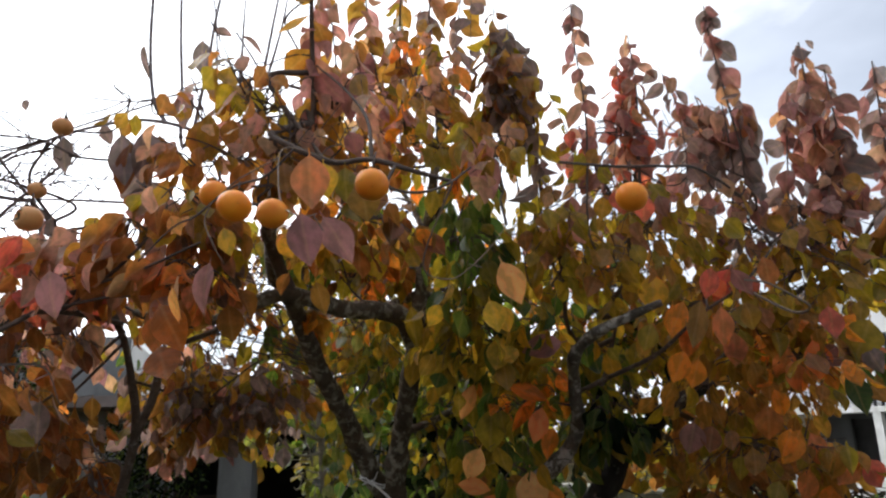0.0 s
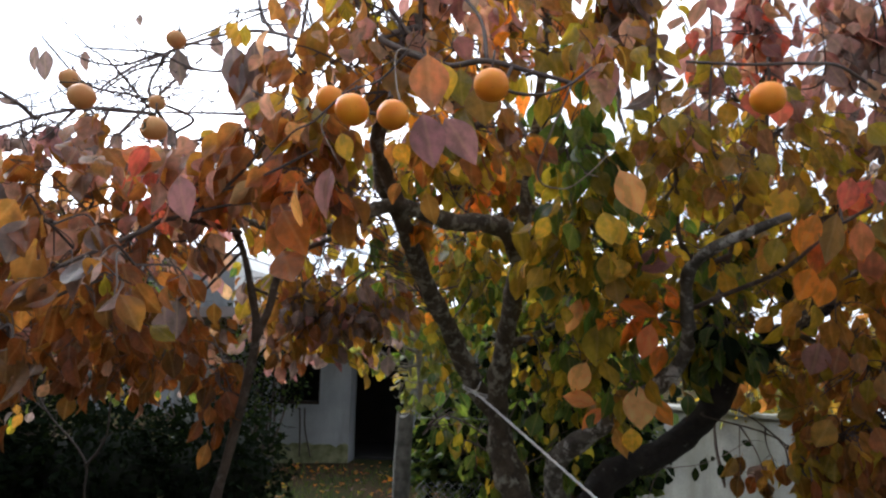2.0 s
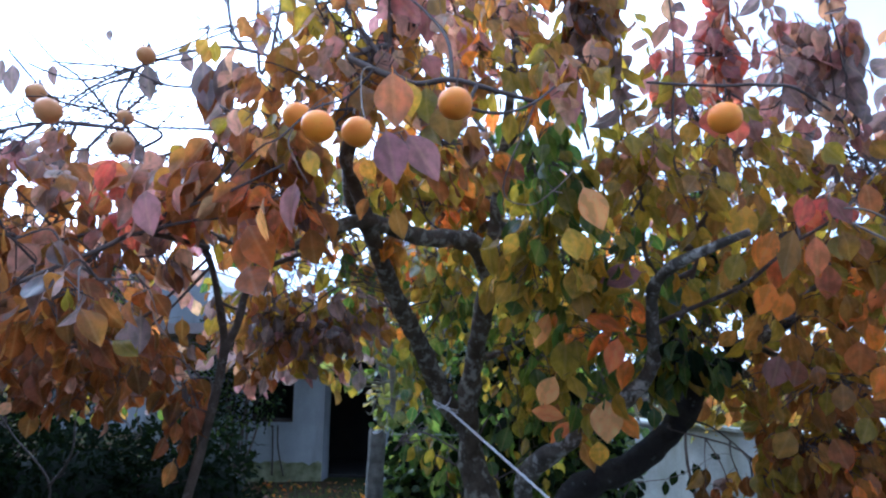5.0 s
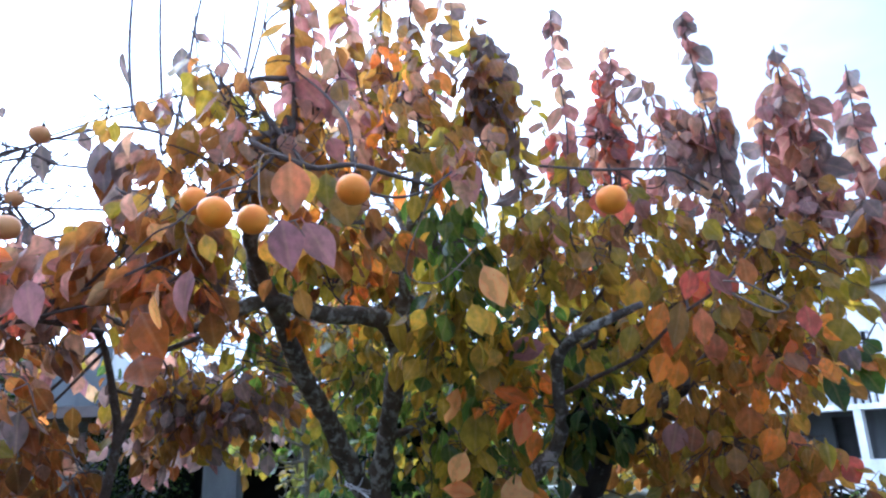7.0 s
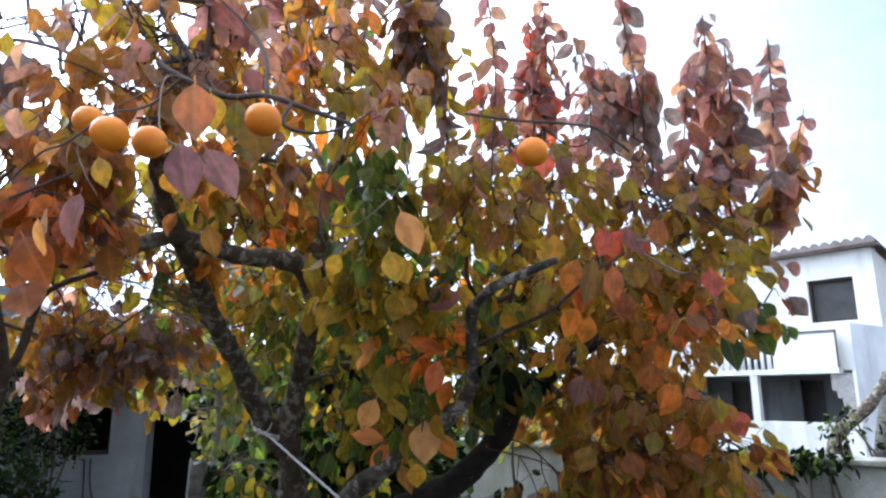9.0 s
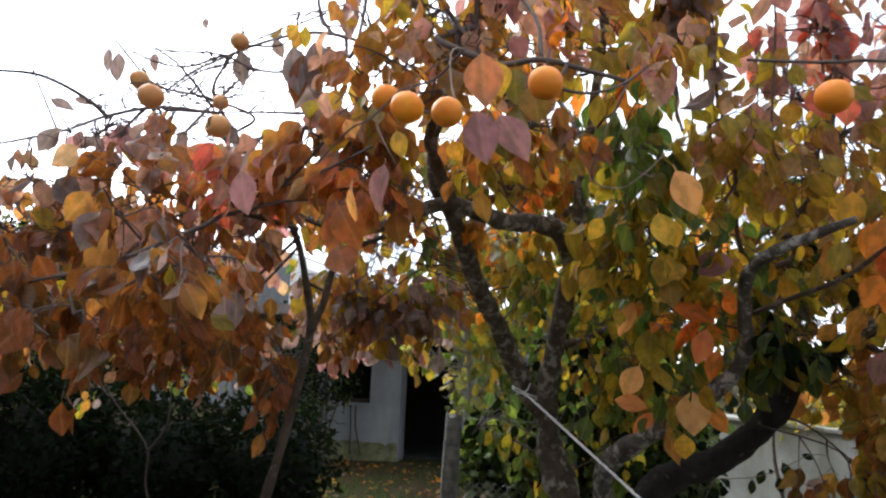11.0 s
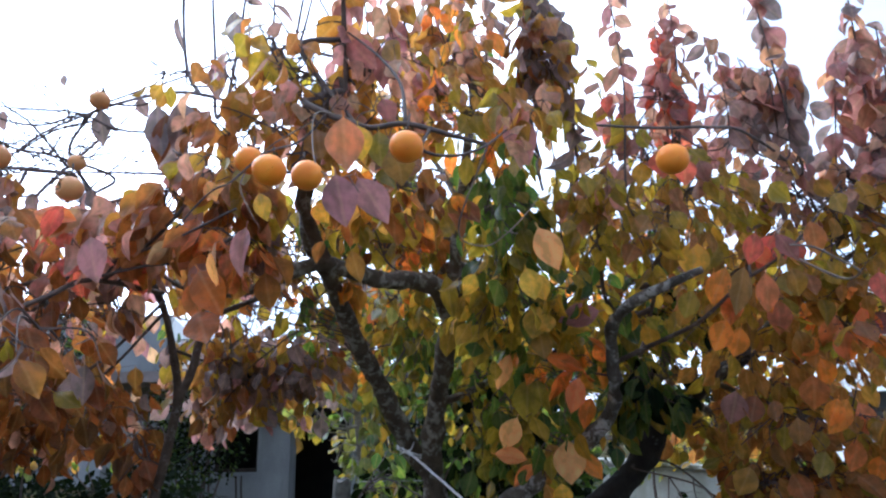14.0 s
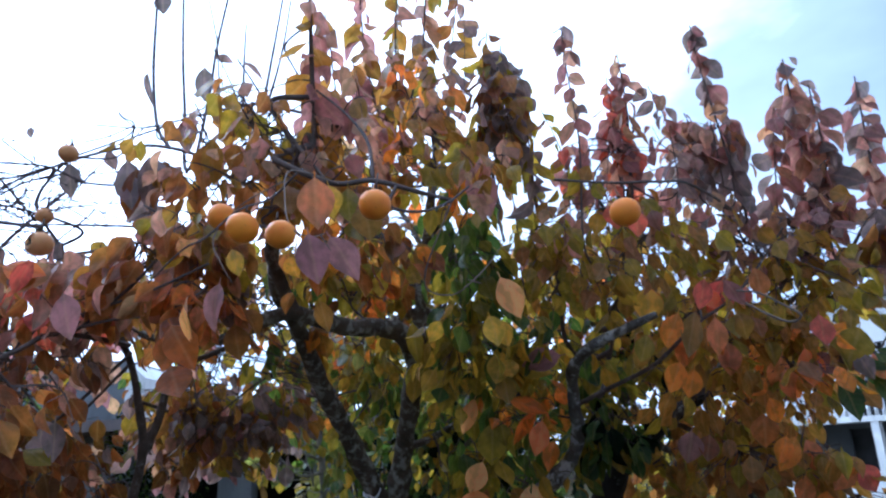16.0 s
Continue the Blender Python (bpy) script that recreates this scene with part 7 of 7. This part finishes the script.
# ---- fruit ----
def persimmon(at, r, hang=0.06, tilt=0.0, label="ripe orange persimmon hanging from a twig", skin=SKIN, pecked=False):
    root = thing("persimmon", label, "persimmon", "persimmons on the tree", at=at)
    root.rotation_euler = (tilt, tilt * 0.6, tilt * 9)
    bm = bmesh.new()
    bmesh.ops.create_uvsphere(bm, u_segments=28, v_segments=18, radius=1.0)
    for v in bm.verts:
        a = math.atan2(v.co.y, v.co.x)
        s = 1 + 0.018 * math.cos(4 * a) * (1 - v.co.z ** 2)
        dip = -0.10 * math.exp(-((v.co.x ** 2 + v.co.y ** 2) / 0.06)) if v.co.z > 0 else 0.04 * math.exp(-((v.co.x ** 2 + v.co.y ** 2) / 0.02))
        v.co = Vector((v.co.x * s * r, v.co.y * s * r, (v.co.z * 0.92 + dip) * r))
    body = part("fruit_body", bm, skin, root, smooth=True)
    if pecked:  # hollowed by birds on one side
        body.data.materials.append(CALYX)
        side = Vector((-0.55, -0.80, 0.15)).normalized()
        for p in body.data.polygons:
            p.material_index = int(p.center.normalized().dot(side) > 0.86)
        for v in body.data.vertices:
            k = (v.co.normalized().dot(side) - 0.84) / 0.16
            if k > 0:
                v.co -= side * r * 0.75 * min(1.0, 2.2 * k)
    bm = bmesh.new()
    c = bm.verts.new((0, 0, 0.84 * r))
    ring = []
    for i in range(32):
        a = 2 * math.pi * i / 32
        q = r * (0.30 + 0.26 * abs(math.cos(2 * a)) ** 0.7)
        ring.append(bm.verts.new((q * math.cos(a), q * math.sin(a), (0.90 + 0.12 * math.cos(4 * a)) * r)))
    for i in range(32):
        bm.faces.new((c, ring[i], ring[(i + 1) % 32]))
    bmesh.ops.solidify(bm, geom=bm.faces[:], thickness=0.0015)
    part("calyx", bm, CALYX, root, "dry four-lobed brown calyx")
    tube_object("stem", [Vector((0, 0, 0.8 * r)), Vector((0.003, 0, 0.9 * r + hang * 0.5)), Vector((0, 0.004, 0.9 * r + hang))], 0.0028, 0.0024, TWIG, root, 6)
    return root


persimmon((-0.440, 1.450, 2.100), 0.0375, 0.03, 0.25)
persimmon((-0.320, 1.320, 2.036), 0.0315, 0.03, 0.35)
persimmon((-0.141, 1.470, 2.151), 0.0385, 0.05, -0.1)
persimmon((-0.526, 1.560, 2.169), 0.036, 0.03, 0.15)
persimmon((0.554, 1.880, 2.255), 0.046, 0.07, 0.05, "bright orange persimmon hanging below a thin bare branch")
persimmon((-1.432, 1.900, 2.350), 0.042, 0.03, 0.2, "persimmon among bare twigs, skin dulled to imitate haze", SKIN_HAZED)
persimmon((-1.559, 2.000, 2.454), 0.034, 0.03, 0.3, "persimmon among bare twigs, skin dulled to imitate haze", SKIN_HAZED)
persimmon((-1.273, 2.130, 2.640), 0.034, 0.03, 0.1, "small persimmon above a drooping leaf, skin dulled for haze", SKIN_HAZED)
persimmon((-1.069, 1.720, 2.173), 0.036, 0.04, 0.0, "persimmon hollowed by birds on one side, skin dulled for haze", SKIN_HAZED, True)
persimmon((-1.275, 2.050, 2.381), 0.028, 0.03, 0.1, "persimmon among bare twigs, skin dulled to imitate haze", SKIN_HAZED)


# ---- rope tied round the limb ----
def make_rope():
    knot = Vector((-0.332, 3.160, 1.419))
    rope = thing("rope", "white rope knotted round the limb and pulled taut", "rope", at=knot)
    end = Vector((0.166, 2.750, 1.076))
    run = end - knot
    far = knot + run * ((knot.z + 0.02) / -run.z)  # pegged down at the ground
    path = [p - knot for p in smooth_path([knot, knot.lerp(far, 0.5) - Vector((0, 0, 0.03)), far], 12)]
    vs, fs = [], []
    for ph in range(3):  # three twisted strands
        q = []
        n = 160
        for i in range(n + 1):
            f = i / n * (len(path) - 1)
            j = min(int(f), len(path) - 2)
            p = path[j].lerp(path[j + 1], f - j)
            a = i * 0.9 + ph * 2.094
            q.append(p + Vector((math.cos(a) * 0.0028, 0, math.sin(a) * 0.0028)))
        v, f = tube_arrays(q, 0.0034, 0.0034, 5)
        o = len(vs)
        vs += v
        fs += [tuple(i + o for i in t) for t in f]
    me = bpy.data.meshes.new("line")
    me.from_pydata(vs, [], fs)
    me.materials.append(ROPE)
    ob = new("line", me)
    ob.parent = rope
    for k in range(2):
        ring = [Vector((0.056 * math.cos(a), 0.055 + 0.058 * math.sin(a), 0.011 * k - 0.01 - 0.022 * math.cos(a))) for a in [i * 0.4 for i in range(17)]]
        tube_object("loop", ring, 0.0034, 0.0034, ROPE, rope, 6)
    for d in ((-0.035, -0.02, -0.012), (-0.02, -0.03, 0.02), (0.03, -0.02, 0.042), (0.012, -0.035, -0.022)):
        tube_object("knot_end", smooth_path([(0, 0, 0), (d[0] * .6, d[1], d[2] * .3), d], 4), 0.0045, 0.0022, ROPE, rope, 6)


make_rope()

# ---- plants behind ----
fig_base = (-0.955, 5.600, 0.347)
fig = Tree("fig_tree", "young fig tree with pale bark and light green leaves", (fig_base[0], 5.6, 0.0), 31)
fig.limb("trunk", [(fig_base[0], 5.6, -0.05), (-0.971, 5.600, 0.779), (-0.986, 5.600, 1.222), (-1.018, 5.600, 1.585), (-1.057, 5.600, 1.861), (-1.120, 5.600, 2.000)], 0.034, 0.024, BARK_FIG, 0.08, "pale smooth trunk")
for pts in ([(-1.018, 5.600, 1.585), (-1.228, 5.500, 1.665), (-1.438, 5.400, 1.608)], [(-1.036, 5.600, 1.676), (-1.186, 5.500, 1.782), (-1.336, 5.500, 1.939)], [(-1.006, 5.600, 1.493), (-1.153, 5.400, 1.487), (-1.322, 5.300, 1.656)], [(-1.093, 5.600, 1.930), (-1.033, 5.600, 2.239), (-0.945, 5.600, 2.480)]):
    fig.branch(pts, 0.014, 0.006, BARK_FIG)
fg = random.Random(77)
for i in range(16):  # thin twisted side twigs
    a = Vector((-1.03 - 0.012 * i, 5.55 - 0.01 * i, 1.25 + 0.05 * i))
    d = Vector((fg.uniform(-0.45, 0.12), fg.uniform(-0.25, 0.1), fg.uniform(-0.12, 0.22)))
    fig.branch([a, a + d * 0.4 + Vector((0, 0, fg.uniform(-0.05, 0.06))), a + d * 0.75 + Vector((0, 0, fg.uniform(-0.06, 0.06))), a + d], 0.007, 0.003, BARK_FIG, False)
for m, n in ((((-1.325, 5.500, 1.707), (0.255, 0.300, 0.209)), 34), (((-1.114, 5.600, 1.859), (0.282, 0.300, 0.188)), 28), (((-1.289, 5.400, 1.55), (0.226, 0.200, 0.10)), 10), (((-0.902, 5.800, 1.687), (0.240, 0.300, 0.384)), 30), (((-0.873, 5.700, 1.270), (0.186, 0.300, 0.326)), 20)):
    fig.mass(m[0], m[1], round(n * 1.4), ["lime", "olive", "lime", "green"], 0.15)
fig.finish(0)

bush("hazel_thicket", "tall yellow-green thicket behind the fruit tree", "shrub", (-0.6, 6.4, 0), [((-0.827, 6.200, 2.085), (0.55, 0.5, 0.7)), ((-0.699, 6.400, 2.588), (0.5, 0.5, 0.55)), ((-0.865, 6.200, 1.376), (0.5, 0.4, 0.6))], 1300, 0.10, ["olive", "green", "lime"], BROAD, 41, 6)
bush("ivy_thicket", "dense dark green climber thicket", "shrub", (0.35, 5.4, 0), [((-0.006, 5.200, 1.415), (0.5, 0.3, 0.85)), ((-0.439, 5.400, 0.858), (0.5, 0.3, 0.5)), ((0.420, 5.400, 0.993), (0.5, 0.3, 0.6)), ((0.183, 5.600, 2.036), (0.45, 0.3, 0.6)), ((-0.872, 5.350, 0.819), (0.16, 0.1, 0.36))], 4500, 0.09, ["green", "green", "ever"], BROAD, 42, 6)
bush("shrub", "dark small-leaved shrub growing against the outbuilding", "shrub", (-3.75, 9.2, 0), [((-3.666, 9.000, 1.195), (0.55, 0.4, 0.5)), ((-4.036, 9.000, 1.570), (0.5, 0.4, 0.7)), ((-4.041, 9.000, 0.554), (0.3, 0.3, 0.4))], 2600, 0.07, ["ever", "ever", "green"], SMALL, 43, 5)
bush("laurel_hedge", "dense evergreen hedge, deep shade put into near-black leaves", "hedge", (-4.6, 6.2, 0), [((-3.15, 6.3, 0.5), (0.75, 0.5, 0.75)), ((-4.2, 6.0, 0.55), (0.8, 0.6, 0.75)), ((-5.2, 5.6, 0.6), (0.8, 0.6, 0.8)), ((-6.0, 5.2, 0.9), (0.8, 0.6, 1.0))], 13000, 0.085, ["ever", "ever", "ever"], SMALL, 44, 5,
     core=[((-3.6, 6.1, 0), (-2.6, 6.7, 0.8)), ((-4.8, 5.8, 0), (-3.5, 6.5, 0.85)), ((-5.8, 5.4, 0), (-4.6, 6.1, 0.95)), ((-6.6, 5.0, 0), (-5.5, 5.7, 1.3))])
# the last three lumps are added over the hedge to block skylight
bush("evergreen_tree", "dark green broadleaf tree behind the hedge", "tree", (-6.4, 8.0, 0), [((-7.749, 7.600, 2.381), (0.9, 0.6, 0.7)), ((-7.133, 7.200, 1.117), (1.0, 0.6, 0.8)), ((-6.570, 8.200, 2.882), (0.9, 0.6, 0.6)), ((-6.323, 8.000, 1.527), (1.0, 0.6, 0.9)), ((-5.55, 8.600, 1.80), (0.6, 0.5, 0.75)), ((-8.755, 7.400, 1.717), (0.9, 0.6, 1.2)), ((-7.553, 7.900, 2.907), (0.9, 0.5, 0.6)), ((-5.683, 8.400, 2.758), (0.7, 0.5, 0.6)), ((-8.594, 7.600, 2.769), (0.7, 0.5, 0.6)), ((-5.6, 6.2, 2.0), (0.8, 0.6, 0.42)), ((-4.5, 6.4, 1.95), (0.7, 0.6, 0.36)), ((-6.6, 5.8, 1.8), (0.8, 0.5, 0.6))], 15500, 0.10, ["green", "ever", "ever"], SMALL, 45, 4)
bush("climber", "dark creeper sprawling over the garden wall", "climbing plant", (3.2, 4.35, 0), [((2.961, 4.550, 1.094), (0.30, 0.14, 0.09)), ((3.113, 4.400, 1.099), (0.22, 0.12, 0.07)), ((2.721, 4.800, 1.075), (0.36, 0.16, 0.10)), ((2.339, 5.200, 1.073), (0.36, 0.16, 0.10))], 800, 0.07, ["ever", "ever", "green"], SMALL, 46, 3)
bush("garden_shrub", "pale green shrub showing above the garden wall", "shrub", (1.7, 6.6, 0), [((1.718, 6.400, 1.214), (0.5, 0.3, 0.25)), ((2.188, 6.600, 1.283), (0.5, 0.3, 0.25))], 500, 0.09, ["lime", "olive"], SMALL, 47, 4)
bush("conifer", "dark conifer behind the house", "tree", (17.5, 19.0, 0), [((17.272, 19.000, 5.442), (0.45, 0.4, 1.1)), ((17.445, 19.000, 3.784), (1.2, 0.8, 1.6)), ((18.167, 19.000, 5.251), (0.7, 0.6, 1.4))], 1500, 0.22, ["ever", "green"], SMALL, 48, 3)

far_lumps = [((-30 + 4.5 * i, 34 + 3 * math.sin(i * 1.7), 0.9 + 0.5 * math.sin(i * 2.3)), (3.0, 1.5, 1.5 + 0.4 * math.sin(i * 1.1))) for i in range(17)]
far = bush("tree_belt", "low distant belt of dark trees at the edge of the gardens", "trees", (0, 34, 0), far_lumps, 6500, 0.5, ["green", "ever", "olive"], SMALL, 52, 2)
tagged(far, kind="stuff")

# vine sprig in front of the wall
sprig = Tree("vine", "thin vine sprig with small round dark leaves before the wall", (0.55, 4.75, 0.0), 51)
sprig.branch([(0.55, 4.75, -0.02), (0.60, 4.75, 0.5), (0.70, 4.72, 0.84), (0.81, 4.70, 0.888), (0.95, 4.70, 0.91), (1.097, 4.70, 0.967), (1.19, 4.75, 1.01), (1.28, 4.80, 1.05)], 0.004, 0.002)
sprig.branch([(1.28, 4.80, 1.05), (1.34, 4.80, 1.06), (1.40, 4.80, 1.05)], 0.002, 0.0012)
for base, tip, w in (((0.999, 4.700, 0.954), (0.969, 4.700, 0.859), 0.058), ((0.934, 4.700, 0.894), (0.930, 4.700, 0.796), 0.050), ((1.087, 4.700, 0.921), (1.103, 4.700, 0.816), 0.065), ((1.122, 4.750, 1.002), (1.171, 4.750, 0.897), 0.065), ((1.247, 4.800, 1.052), (1.320, 4.800, 1.027), 0.043), ((1.035, 4.700, 0.965), (1.052, 4.700, 0.931), 0.029)):
    sprig.hero(base, tip, w, "ever", 7)
sprig.finish(40)

# leaning dead trunk and a stake by the wall
lean = thing("leaning_tree", "leaning bare grey trunk with thin side shoots beyond the wall", "tree", at=(5.0, 6.2, 0))
lb = Vector((5.0, 6.2, 0))
tube_object("trunk", [p - lb for p in smooth_path([(4.7, 6.2, 0.0), (4.511, 6.200, 1.005), (4.956, 6.200, 1.439), (5.350, 6.200, 1.843), (5.768, 6.200, 2.294), (6.304, 6.200, 2.890), (6.921, 6.200, 3.722)], 6)], 0.07, 0.035, BARK, lean, 10, 0.15)
tube_object("branch", [p - lb for p in smooth_path([(5.106, 6.200, 1.571), (5.519, 6.200, 1.725), (6.063, 6.200, 1.824)], 5)], 0.03, 0.015, BARK, lean, 8, 0.15)
stake = thing("stake", "grey weathered upright stake beyond the wall", "post", at=(5.225, 6.500, 0.410))
sb = Vector((5.225, 6.500, 0.410))
stake.location.z = 0
sb.z = 0
tube_object("pole", [Vector((0, 0, -0.03)), Vector((0.01, 0, 0.9)), Vector((5.465, 6.500, 1.741)) - sb], 0.08, 0.07, POST, stake, 9, 0.08)
bush("bramble", "bramble shoots along the wall top", "shrub", (4.9, 6.0, 0), [((4.443, 5.900, 1.227), (0.25, 0.2, 0.2)), ((5.135, 5.900, 1.147), (0.35, 0.25, 0.3))], 260, 0.07, ["green", "ever"], SMALL, 49, 6)

sapling = Tree("sapling", "thin dark sapling with a few yellowing leaves before the hedge", (-1.9, 3.6, 0.0), 61)
sapling.limb("trunk", [(-1.9, 3.6, -0.03), (-2.441, 3.600, 0.664), (-2.505, 3.600, 0.977), (-2.746, 3.600, 1.218), (-2.882, 3.600, 1.409), (-2.948, 3.600, 1.678)], 0.007, 0.003, WOODDARK, 0.1)
sapling.branch([(-2.501, 3.600, 0.945), (-2.391, 3.600, 1.112), (-2.383, 3.600, 1.369), (-2.331, 3.600, 1.566)], 0.007, 0.003, WOODDARK)
for c, r, n in (((-2.789, 3.600, 1.248), (0.25, 0.2, 0.2), 10), ((-2.458, 3.600, 1.365), (0.3, 0.2, 0.2), 14), ((-2.046, 3.600, 1.292), (0.25, 0.2, 0.15), 8)):
    sapling.mass(c, r, n, ["olive", "rust", "dusk", "green"], 0.09)
sapling.finish(0)
young.finish(120)
tree.finish(300)
